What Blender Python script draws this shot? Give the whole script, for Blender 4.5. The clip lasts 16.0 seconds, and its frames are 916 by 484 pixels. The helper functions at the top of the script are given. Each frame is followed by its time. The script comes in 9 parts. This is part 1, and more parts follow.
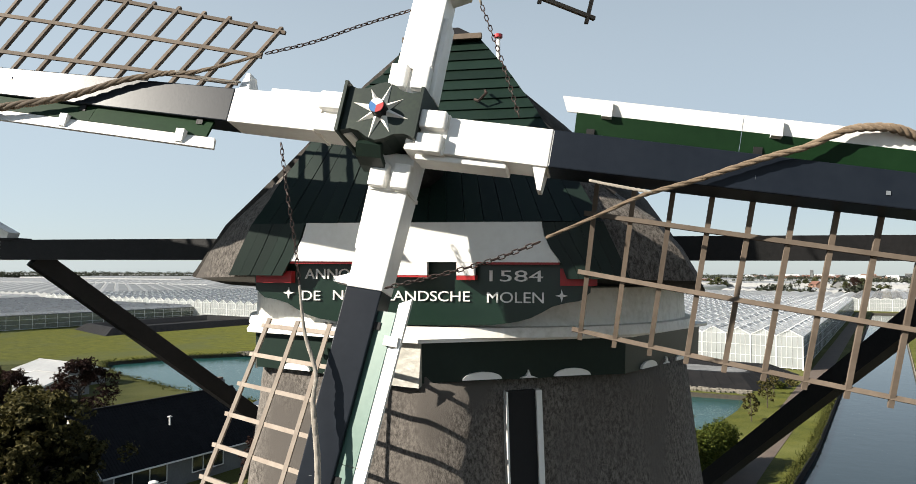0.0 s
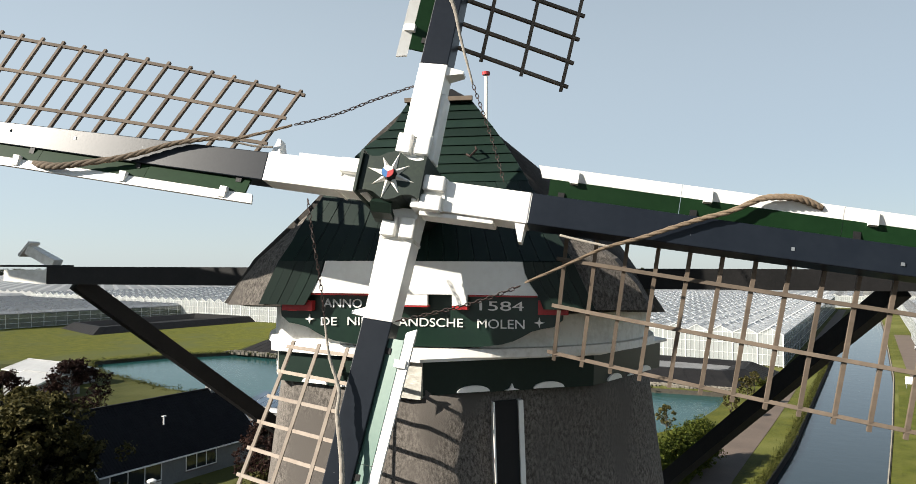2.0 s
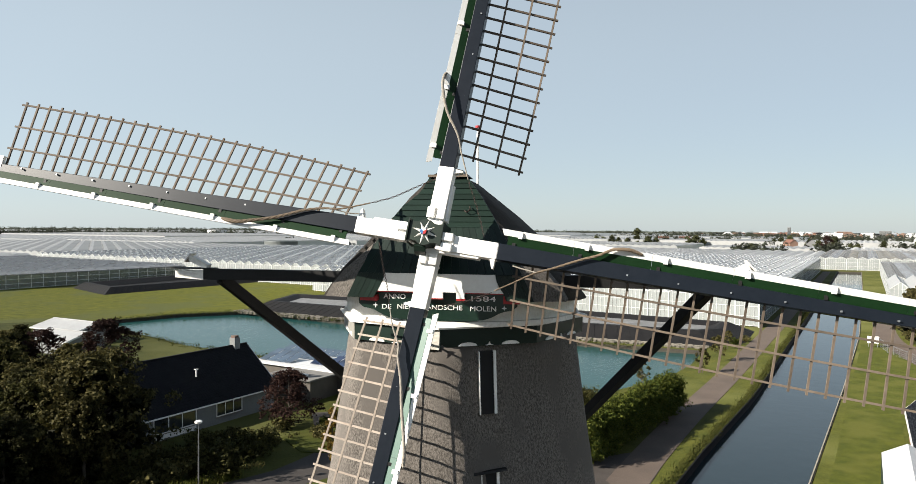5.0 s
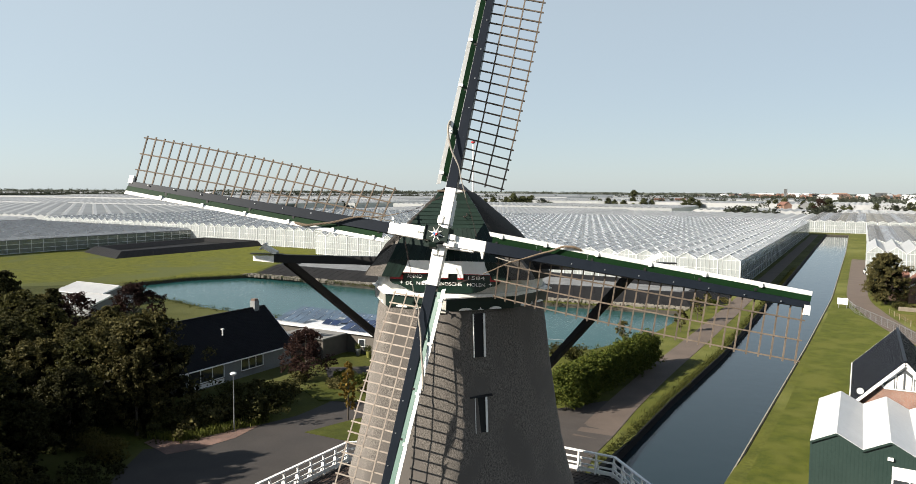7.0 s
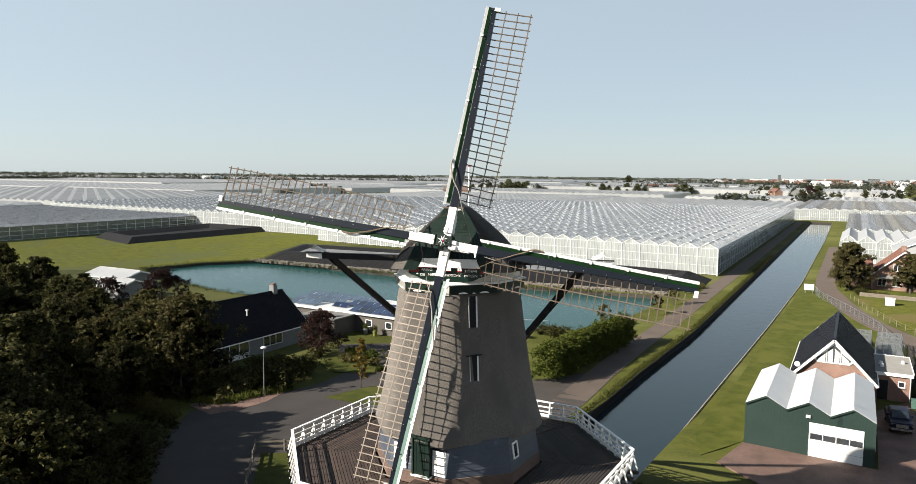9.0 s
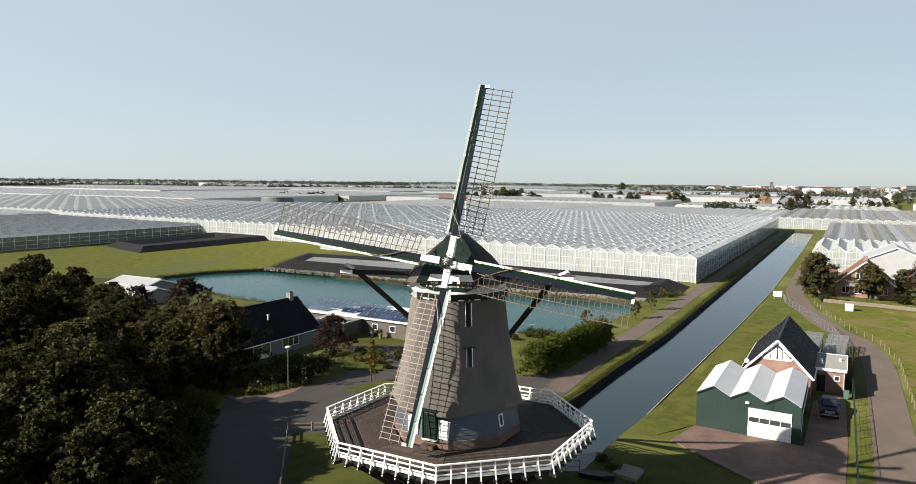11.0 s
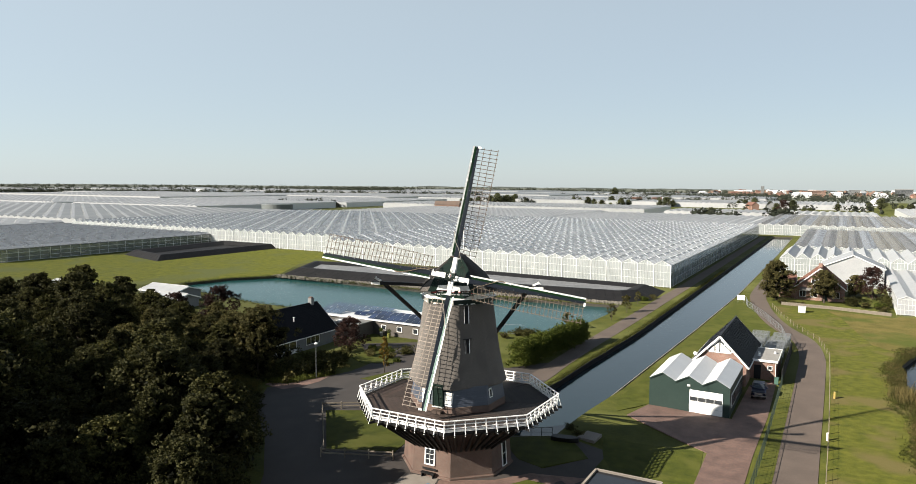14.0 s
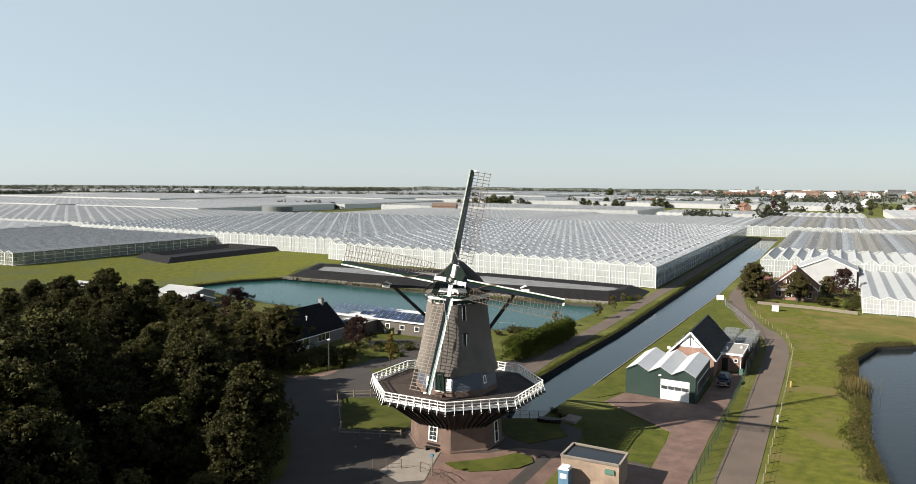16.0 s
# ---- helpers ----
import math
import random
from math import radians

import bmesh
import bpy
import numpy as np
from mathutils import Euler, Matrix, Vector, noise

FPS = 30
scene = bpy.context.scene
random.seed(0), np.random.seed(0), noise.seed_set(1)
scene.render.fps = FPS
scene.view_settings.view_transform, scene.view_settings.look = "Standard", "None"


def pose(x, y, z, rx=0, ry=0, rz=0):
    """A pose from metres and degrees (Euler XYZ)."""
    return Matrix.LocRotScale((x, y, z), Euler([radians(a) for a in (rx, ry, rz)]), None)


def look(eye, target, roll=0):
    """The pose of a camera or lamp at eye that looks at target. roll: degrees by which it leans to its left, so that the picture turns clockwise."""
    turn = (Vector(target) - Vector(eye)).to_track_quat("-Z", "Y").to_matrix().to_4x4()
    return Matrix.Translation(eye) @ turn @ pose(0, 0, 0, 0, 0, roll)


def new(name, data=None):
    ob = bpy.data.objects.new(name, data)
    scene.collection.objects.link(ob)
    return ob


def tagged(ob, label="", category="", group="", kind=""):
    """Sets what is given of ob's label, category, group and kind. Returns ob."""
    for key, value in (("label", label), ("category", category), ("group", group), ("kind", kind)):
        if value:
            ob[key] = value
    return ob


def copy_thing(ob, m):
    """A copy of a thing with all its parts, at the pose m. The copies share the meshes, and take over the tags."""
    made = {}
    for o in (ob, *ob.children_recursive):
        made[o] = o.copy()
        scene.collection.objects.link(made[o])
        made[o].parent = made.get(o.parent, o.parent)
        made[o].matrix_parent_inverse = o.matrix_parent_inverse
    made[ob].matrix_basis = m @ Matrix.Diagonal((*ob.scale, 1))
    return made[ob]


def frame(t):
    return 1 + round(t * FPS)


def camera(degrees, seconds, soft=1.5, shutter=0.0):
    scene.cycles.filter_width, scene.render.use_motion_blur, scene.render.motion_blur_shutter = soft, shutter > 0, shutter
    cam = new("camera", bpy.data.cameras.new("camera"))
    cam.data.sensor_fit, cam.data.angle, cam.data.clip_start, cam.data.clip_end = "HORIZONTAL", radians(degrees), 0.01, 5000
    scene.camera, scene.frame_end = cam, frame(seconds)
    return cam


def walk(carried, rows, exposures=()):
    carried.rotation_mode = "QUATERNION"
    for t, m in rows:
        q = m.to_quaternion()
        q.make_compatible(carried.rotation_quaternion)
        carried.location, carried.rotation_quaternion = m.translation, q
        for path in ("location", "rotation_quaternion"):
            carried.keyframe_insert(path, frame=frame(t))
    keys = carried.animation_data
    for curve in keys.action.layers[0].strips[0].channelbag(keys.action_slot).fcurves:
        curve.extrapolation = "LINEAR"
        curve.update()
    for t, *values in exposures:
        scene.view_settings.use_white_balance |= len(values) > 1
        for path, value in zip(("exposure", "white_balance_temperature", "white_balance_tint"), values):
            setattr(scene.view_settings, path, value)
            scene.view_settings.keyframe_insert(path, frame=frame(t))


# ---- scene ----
cam = camera(63.99, 16.0, soft=0.55)
# seconds, eye x y z, yaw, pitch, roll
ROWS = [
    (0, 6.143, -10.885, 18.704, 30.404, 2.282, 0.247),
    (0.5, 6.191, -11.027, 18.806, 30.002, 2.246, 0.213),
    (1, 6.347, -11.356, 18.923, 29.740, 2.144, 0.221),
    (1.5, 6.592, -11.825, 19.047, 29.563, 2.089, 0.199),
    (2, 6.932, -12.467, 19.189, 29.382, 2.056, 0.195),
    (2.5, 7.379, -13.303, 19.350, 29.258, 1.964, 0.140),
    (3, 7.952, -14.347, 19.516, 29.132, 2.034, 0.240),
    (3.5, 8.629, -15.562, 19.729, 29.098, 1.517, 0.251),
    (4, 9.358, -16.918, 19.964, 29.091, 0.681, 0.305),
    (6.5, 13.786, -25.229, 21.574, 28.915, -3.581, 0.340),
    (7, 14.898, -27.297, 22.000, 28.835, -4.164, 0.336),
    (7.5, 16.074, -29.540, 22.372, 28.742, -4.636, 0.407),
    (8, 17.295, -31.899, 22.812, 28.643, -5.063, 0.465),
    (8.5, 18.614, -34.372, 23.289, 28.586, -5.462, 0.524),
    (9, 19.963, -36.998, 23.809, 28.477, -5.399, 0.569),
    (11.5, 26.999, -50.822, 26.460, 28.013, -4.819, 0.584),
    (12, 28.366, -53.585, 26.978, 27.926, -4.759, 0.562),
    (12.5, 29.734, -56.340, 27.513, 27.841, -4.736, 0.569),
    (13, 31.067, -59.104, 28.035, 27.746, -4.688, 0.551),
    (13.5, 32.446, -61.892, 28.534, 27.699, -4.647, 0.527),
    (14, 33.832, -64.675, 29.044, 27.688, -4.610, 0.477),
    (14.5, 35.218, -67.445, 29.552, 27.634, -4.610, 0.458),
    (15, 36.588, -70.203, 30.065, 27.514, -4.604, 0.432),
    (15.5, 37.960, -72.948, 30.555, 27.459, -4.606, 0.411),
    (16, 39.344, -75.688, 31.062, 27.426, -4.601, 0.398),
]
walk(cam, [(t, pose(x, y, z, 90 + pitch, 0, yaw) @ pose(0, 0, 0, 0, 0, roll)) for t, x, y, z, yaw, pitch, roll in ROWS])
# ---- rest ----
import collections
from mathutils.geometry import delaunay_2d_cdt

# ---------------------------------------------------------------- world and sun
SUN_AZ, SUN_EL = 230.8, 28.6          # degrees from +x, counter-clockwise, and above the horizon
world = bpy.data.worlds.new("sky")
scene.world = world
world.use_nodes = True
wn = world.node_tree
sky = wn.nodes.new("ShaderNodeTexSky")
sky.sky_type = "NISHITA"
sky.sun_disc = False
sky.sun_elevation = radians(SUN_EL)
sky.sun_rotation = radians(90 - SUN_AZ)
sky.air_density, sky.dust_density, sky.ozone_density = 0.8, 0.4, 1.5
wn.nodes["Background"].inputs["Strength"].default_value = 0.085
up_ = wn.nodes.new("ShaderNodeTexCoord")
split = wn.nodes.new("ShaderNodeSeparateXYZ")
wn.links.new(up_.outputs["Generated"], split.inputs[0])
climb = wn.nodes.new("ShaderNodeMapRange")          # haze thins out from a low belt to the zenith
climb.interpolation_type = "SMOOTHSTEP"
climb.inputs["From Min"].default_value, climb.inputs["From Max"].default_value = 0.20, 0.80
wn.links.new(split.outputs["Z"], climb.inputs["Value"])
haze = wn.nodes.new("ShaderNodeMix")
haze.data_type = "RGBA"
haze.inputs[6].default_value, haze.inputs[7].default_value = (2.48, 2.86, 3.06, 1), (0.85, 1.10, 1.45, 1)
wn.links.new(climb.outputs[0], haze.inputs[0])
toward = wn.nodes.new("ShaderNodeVectorMath")          # and is brighter on the sun's side
toward.operation = "DOT_PRODUCT"
toward.inputs[1].default_value = (math.cos(radians(SUN_EL)) * math.cos(radians(SUN_AZ)), math.cos(radians(SUN_EL)) * math.sin(radians(SUN_AZ)), math.sin(radians(SUN_EL)))
wn.links.new(up_.outputs["Generated"], toward.inputs[0])
glow = wn.nodes.new("ShaderNodeMapRange")
glow.inputs["From Min"].default_value, glow.inputs["From Max"].default_value = -0.75, 0.20
glow.inputs["To Min"].default_value, glow.inputs["To Max"].default_value = 0.93, 1.18
wn.links.new(toward.outputs["Value"], glow.inputs["Value"])
lit = wn.nodes.new("ShaderNodeVectorMath")
lit.operation = "SCALE"
wn.links.new(haze.outputs[2], lit.inputs[0])
wn.links.new(glow.outputs[0], lit.inputs["Scale"])
veil = wn.nodes.new("ShaderNodeMix")
veil.data_type = "RGBA"
veil.inputs[0].default_value = 0.82
wn.links.new(lit.outputs[0], veil.inputs[7])
wn.links.new(sky.outputs[0], veil.inputs[6])
wn.links.new(veil.outputs[2], wn.nodes["Background"].inputs["Color"])
sun = bpy.data.lights.new("sun", "SUN")
sun.energy, sun.angle, sun.color = 5.0, radians(0.55), (1.0, 0.93, 0.82)
sun_ob = new("sun", sun)
sun_dir = Vector((math.cos(radians(SUN_EL)) * math.cos(radians(SUN_AZ)), math.cos(radians(SUN_EL)) * math.sin(radians(SUN_AZ)), math.sin(radians(SUN_EL))))
sun_ob.matrix_basis = look(sun_dir * 200, (0, 0, 0))
scene.view_settings.exposure = 1.235

# ---------------------------------------------------------------- materials
BASE_TONE = 0.80          # factor on all base colours but the palest, to deepen shade


def surf(name, a, b=None, scale=1.0, rough=0.8, bump=0.0, bscale=None, metal=0.0, rand=0.0, fine=8.0, stretch=(1, 1, 1), spec=0.5, lo=0.35, hi=0.65, third=None, tscale=0.1):
    """A surface of two colours mixed by noise at two scales, with fine relief; rand: how far each object's value varies."""
    m = bpy.data.materials.new(name)
    m.use_nodes = True
    t = m.node_tree
    bs = t.nodes["Principled BSDF"]
    bs.inputs["Roughness"].default_value, bs.inputs["Metallic"].default_value = rough, metal
    bs.inputs["Specular IOR Level"].default_value = spec
    bs.inputs["Diffuse Roughness"].default_value = 1.0 if rough > 0.88 else 0.0
    b = b or tuple(v * 0.8 for v in a)
    tone = BASE_TONE if max(a) < 0.56 else 1.0
    a, b, third = (tuple(v * tone for v in c) if c else None for c in (a, b, third))
    co = t.nodes.new("ShaderNodeTexCoord")
    mp = t.nodes.new("ShaderNodeMapping")
    mp.inputs["Scale"].default_value = stretch
    t.links.new(co.outputs["Object"], mp.inputs["Vector"])
    n1 = t.nodes.new("ShaderNodeTexNoise")
    n1.inputs["Scale"].default_value, n1.inputs["Detail"].default_value = scale, 5.0
    n2 = t.nodes.new("ShaderNodeTexNoise")
    n2.inputs["Scale"].default_value, n2.inputs["Detail"].default_value = scale * fine, 4.0
    for n in (n1, n2):
        t.links.new(mp.outputs[0], n.inputs["Vector"])
    add = t.nodes.new("ShaderNodeMath")
    add.operation = "MULTIPLY_ADD"
    add.inputs[1].default_value = 0.55
    half = t.nodes.new("ShaderNodeMath")
    half.operation = "MULTIPLY"
    half.inputs[1].default_value = 0.45
    t.links.new(n2.outputs["Fac"], half.inputs[0])
    t.links.new(n1.outputs["Fac"], add.inputs[0])
    t.links.new(half.outputs[0], add.inputs[2])
    ramp = t.nodes.new("ShaderNodeMapRange")
    ramp.inputs["From Min"].default_value, ramp.inputs["From Max"].default_value = lo, hi
    t.links.new(add.outputs[0], ramp.inputs["Value"])
    mix = t.nodes.new("ShaderNodeMix")
    mix.data_type = "RGBA"
    mix.inputs[6].default_value, mix.inputs[7].default_value = (*a, 1), (*b, 1)
    t.links.new(ramp.outputs[0], mix.inputs[0])
    out = mix.outputs[2]
    if third:
        n3 = t.nodes.new("ShaderNodeTexNoise")
        n3.inputs["Scale"].default_value, n3.inputs["Detail"].default_value = tscale, 3.0
        t.links.new(mp.outputs[0], n3.inputs["Vector"])
        r3 = t.nodes.new("ShaderNodeMapRange")
        r3.inputs["From Min"].default_value, r3.inputs["From Max"].default_value = 0.5, 0.62
        t.links.new(n3.outputs["Fac"], r3.inputs["Value"])
        m3 = t.nodes.new("ShaderNodeMix")
        m3.data_type = "RGBA"
        t.links.new(r3.outputs[0], m3.inputs[0])
        t.links.new(out, m3.inputs[6])
        m3.inputs[7].default_value = (*third, 1)
        out = m3.outputs[2]
    if rand:
        info = t.nodes.new("ShaderNodeObjectInfo")
        r = t.nodes.new("ShaderNodeMapRange")
        r.inputs["To Min"].default_value, r.inputs["To Max"].default_value = 1 - rand, 1 + rand
        t.links.new(info.outputs["Random"], r.inputs["Value"])
        hsv = t.nodes.new("ShaderNodeHueSaturation")
        t.links.new(r.outputs[0], hsv.inputs["Value"])
        t.links.new(out, hsv.inputs["Color"])
        out = hsv.outputs["Color"]
    t.links.new(out, bs.inputs["Base Color"])
    if bump:
        nb = t.nodes.new("ShaderNodeTexNoise")
        nb.inputs["Scale"].default_value, nb.inputs["Detail"].default_value = bscale or scale * fine, 4.0
        t.links.new(mp.outputs[0], nb.inputs["Vector"])
        bp = t.nodes.new("ShaderNodeBump")
        bp.inputs["Strength"].default_value, bp.inputs["Distance"].default_value = min(1.0, bump), min(0.05, 0.4 / (bscale or scale * fine)) if bump >= 0.15 else 0.01
        t.links.new(nb.outputs["Fac"], bp.inputs["Height"])
        t.links.new(bp.outputs[0], bs.inputs["Normal"])
    return m


def leafy(name, a, b, rough=0.75, tone=0.8):
    """Leaves: each island of the mesh takes its own tone between two greens, and lets some light through."""
    m = bpy.data.materials.new(name)
    m.use_nodes = True
    t = m.node_tree
    bs = t.nodes["Principled BSDF"]
    bs.inputs["Roughness"].default_value = rough
    bs.inputs["Specular IOR Level"].default_value = 0.12
    geo = t.nodes.new("ShaderNodeNewGeometry")
    mix = t.nodes.new("ShaderNodeMix")
    mix.data_type = "RGBA"
    mix.inputs[6].default_value, mix.inputs[7].default_value = (*(v * tone for v in a), 1), (*(v * tone for v in b), 1)
    t.links.new(geo.outputs["Random Per Island"], mix.inputs[0])
    info = t.nodes.new("ShaderNodeObjectInfo")
    r = t.nodes.new("ShaderNodeMapRange")
    r.inputs["To Min"].default_value, r.inputs["To Max"].default_value = 0.75, 1.25
    t.links.new(info.outputs["Random"], r.inputs["Value"])
    hsv = t.nodes.new("ShaderNodeHueSaturation")
    t.links.new(r.outputs[0], hsv.inputs["Value"])
    t.links.new(mix.outputs[2], hsv.inputs["Color"])
    t.links.new(hsv.outputs[0], bs.inputs["Base Color"])
    tr = t.nodes.new("ShaderNodeBsdfTranslucent")
    t.links.new(hsv.outputs[0], tr.inputs["Color"])
    ms = t.nodes.new("ShaderNodeMixShader")
    ms.inputs[0].default_value = 0.22
    t.links.new(bs.outputs[0], ms.inputs[1])
    t.links.new(tr.outputs[0], ms.inputs[2])
    t.links.new(ms.outputs[0], t.nodes["Material Output"].inputs["Surface"])
    return m


def courses(name, a, b, joint, bw, bh, rough=0.85, offset=0.5, axis="wall", mortar=0.012):
    """Laid bricks or pavers too small to pick apart, by Blender's brick texture at real size."""
    m = bpy.data.materials.new(name)
    m.use_nodes = True
    t = m.node_tree
    bs = t.nodes["Principled BSDF"]
    bs.inputs["Roughness"].default_value = rough
    co = t.nodes.new("ShaderNodeTexCoord")
    sep = t.nodes.new("ShaderNodeSeparateXYZ")
    com = t.nodes.new("ShaderNodeCombineXYZ")
    t.links.new(co.outputs["Object"], sep.inputs[0])
    if axis == "wall":
        ad = t.nodes.new("ShaderNodeMath")
        t.links.new(sep.outputs[0], ad.inputs[0])
        t.links.new(sep.outputs[1], ad.inputs[1])
        t.links.new(ad.outputs[0], com.inputs[0])
        t.links.new(sep.outputs[2], com.inputs[1])
    else:
        t.links.new(sep.outputs[0], com.inputs[0])
        t.links.new(sep.outputs[1], com.inputs[1])
    br = t.nodes.new("ShaderNodeTexBrick")
    br.offset = offset
    br.inputs["Scale"].default_value = 1.0
    br.inputs["Brick Width"].default_value, br.inputs["Row Height"].default_value, br.inputs["Mortar Size"].default_value = bw, bh, mortar
    br.inputs["Color1"].default_value, br.inputs["Color2"].default_value, br.inputs["Mortar"].default_value = (*a, 1), (*b, 1), (*joint, 1)
    t.links.new(com.outputs[0], br.inputs["Vector"])
    n = t.nodes.new("ShaderNodeTexNoise")
    n.inputs["Scale"].default_value, n.inputs["Detail"].default_value = 0.6, 6.0
    t.links.new(co.outputs["Object"], n.inputs["Vector"])
    r = t.nodes.new("ShaderNodeMapRange")
    r.inputs["From Min"].default_value, r.inputs["From Max"].default_value = 0.3, 0.7
    r.inputs["To Min"].default_value, r.inputs["To Max"].default_value = 0.72, 1.2
    t.links.new(n.outputs["Fac"], r.inputs["Value"])
    hsv = t.nodes.new("ShaderNodeHueSaturation")
    t.links.new(r.outputs[0], hsv.inputs["Value"])
    t.links.new(br.outputs["Color"], hsv.inputs["Color"])
    t.links.new(hsv.outputs[0], bs.inputs["Base Color"])
    bp = t.nodes.new("ShaderNodeBump")
    bp.inputs["Strength"].default_value, bp.inputs["Distance"].default_value = 0.6, 0.01
    bp.invert = True
    t.links.new(br.outputs["Fac"], bp.inputs["Height"])
    t.links.new(bp.outputs[0], bs.inputs["Normal"])
    return m


def water_like(name, tint, rough=0.06, wave=0.9, strength=0.12, spec=0.5):
    m = bpy.data.materials.new(name)
    m.use_nodes = True
    t = m.node_tree
    bs = t.nodes["Principled BSDF"]
    bs.inputs["Base Color"].default_value = (*tint, 1)
    bs.inputs["Roughness"].default_value = rough
    bs.inputs["IOR"].default_value = 1.33
    bs.inputs["Specular IOR Level"].default_value = spec
    co = t.nodes.new("ShaderNodeTexCoord")
    a = t.nodes.new("ShaderNodeTexNoise")
    a.inputs["Scale"].default_value, a.inputs["Detail"].default_value = wave, 6.0
    t.links.new(co.outputs["Object"], a.inputs["Vector"])
    bp = t.nodes.new("ShaderNodeBump")
    bp.inputs["Strength"].default_value, bp.inputs["Distance"].default_value = strength, 0.25
    t.links.new(a.outputs["Fac"], bp.inputs["Height"])
    t.links.new(bp.outputs[0], bs.inputs["Normal"])
    return m


def glassy(name, tint, rough=0.12, alpha=0.6, spec=0.6):
    """Dusty greenhouse or window glass: glossy, partly clear."""
    m = bpy.data.materials.new(name)
    m.use_nodes = True
    t = m.node_tree
    bs = t.nodes["Principled BSDF"]
    bs.inputs["Base Color"].default_value = (*tint, 1)
    bs.inputs["Roughness"].default_value = rough
    bs.inputs["Alpha"].default_value = alpha
    bs.inputs["Specular IOR Level"].default_value = spec
    co = t.nodes.new("ShaderNodeTexCoord")
    n = t.nodes.new("ShaderNodeTexNoise")
    n.inputs["Scale"].default_value, n.inputs["Detail"].default_value = 0.35, 4.0
    t.links.new(co.outputs["Object"], n.inputs["Vector"])
    r = t.nodes.new("ShaderNodeMapRange")
    r.inputs["To Min"].default_value, r.inputs["To Max"].default_value = max(0.0, alpha - 0.22), min(1.0, alpha + 0.22)
    t.links.new(n.outputs["Fac"], r.inputs["Value"])
    t.links.new(r.outputs[0], bs.inputs["Alpha"])
    return m


M = {}
M["grass"] = surf("grass", (0.034, 0.043, 0.007), (0.078, 0.080, 0.014), 0.35, 0.95, 0.9, 7.0, fine=9, third=(0.090, 0.094, 0.026), tscale=0.05, spec=0.15)
M["lawn"] = surf("mown_lawn", (0.028, 0.038, 0.005), (0.066, 0.072, 0.010), 0.8, 0.95, 0.6, 14.0, fine=12, third=(0.066, 0.070, 0.013), tscale=0.22, spec=0.15)
M["meadow"] = surf("rough_meadow", (0.034, 0.044, 0.005), (0.096, 0.094, 0.014), 0.8, 0.95, 1.0, 5.0, fine=10, third=(0.088, 0.074, 0.025), tscale=0.12, spec=0.15)
M["tawny"] = surf("tawny_rough_grass", (0.060, 0.054, 0.012), (0.120, 0.098, 0.030), 0.3, 0.95, 1.0, 5.0, fine=10, third=(0.052, 0.062, 0.010), tscale=0.08, spec=0.15)
M["pasture"] = surf("bright_pasture", (0.060, 0.076, 0.006), (0.165, 0.158, 0.016), 0.5, 0.95, 0.9, 5.0, fine=9, third=(0.100, 0.110, 0.030), tscale=0.06, spec=0.15)
M["asphalt"] = surf("asphalt", (0.026, 0.021, 0.018), (0.042, 0.034, 0.029), 0.4, 0.9, 0.4, 60.0, fine=20)
M["road"] = surf("worn_road", (0.058, 0.043, 0.034), (0.088, 0.066, 0.052), 0.35, 0.9, 0.4, 50.0, fine=20)
M["concrete"] = surf("concrete", (0.17, 0.145, 0.12), (0.23, 0.20, 0.17), 0.8, 0.9, 0.3, 30.0)
M["paver"] = courses("brick_pavers", (0.165, 0.095, 0.072), (0.125, 0.075, 0.058), (0.085, 0.06, 0.048), 0.21, 0.105, axis="floor", mortar=0.006)
M["water"] = water_like("canal_water", (0.009, 0.019, 0.024), 0.08, 0.5, 0.09, 0.36)
M["lake"] = water_like("dark_lake_water", (0.012, 0.017, 0.020), 0.08, 0.8, 0.12, 0.34)
M["pond"] = water_like("teal_pond_water", (0.014, 0.058, 0.056), 0.10, 1.6, 0.12, 0.12)
M["bank"] = surf("bank_timber", (0.045, 0.038, 0.030), (0.08, 0.07, 0.05), 2.0, 0.9, 0.5)
M["thatch"] = surf("weathered_reed_thatch", (0.084, 0.074, 0.065), (0.285, 0.255, 0.226), 24.0, 0.89, 0.9, 64.0, fine=3.0, stretch=(1, 1, 0.62), third=(0.150, 0.134, 0.120), tscale=0.6, spec=0.15, lo=0.40, hi=0.62)
M["thatch_dark"] = surf("dark_reed_thatch", (0.034, 0.031, 0.029), (0.085, 0.075, 0.066), 9.0, 0.89, 0.55, 50.0, fine=3, third=(0.050, 0.047, 0.040), tscale=0.7, spec=0.15)
M["brick_mill"] = courses("mill_brick", (0.118, 0.062, 0.045), (0.086, 0.046, 0.034), (0.105, 0.080, 0.064), 0.21, 0.063)
M["brick_house"] = courses("house_brick", (0.25, 0.115, 0.08), (0.19, 0.085, 0.06), (0.22, 0.17, 0.14), 0.21, 0.063)
M["brick_tan"] = courses("tan_brick", (0.27, 0.185, 0.125), (0.22, 0.15, 0.10), (0.22, 0.18, 0.14), 0.21, 0.063)
M["white"] = surf("white_paint", (0.74, 0.73, 0.70), (0.65, 0.63, 0.59), 1.2, 0.45, 0.03, 25.0, fine=10, rand=0.03, lo=0.45, hi=0.75)
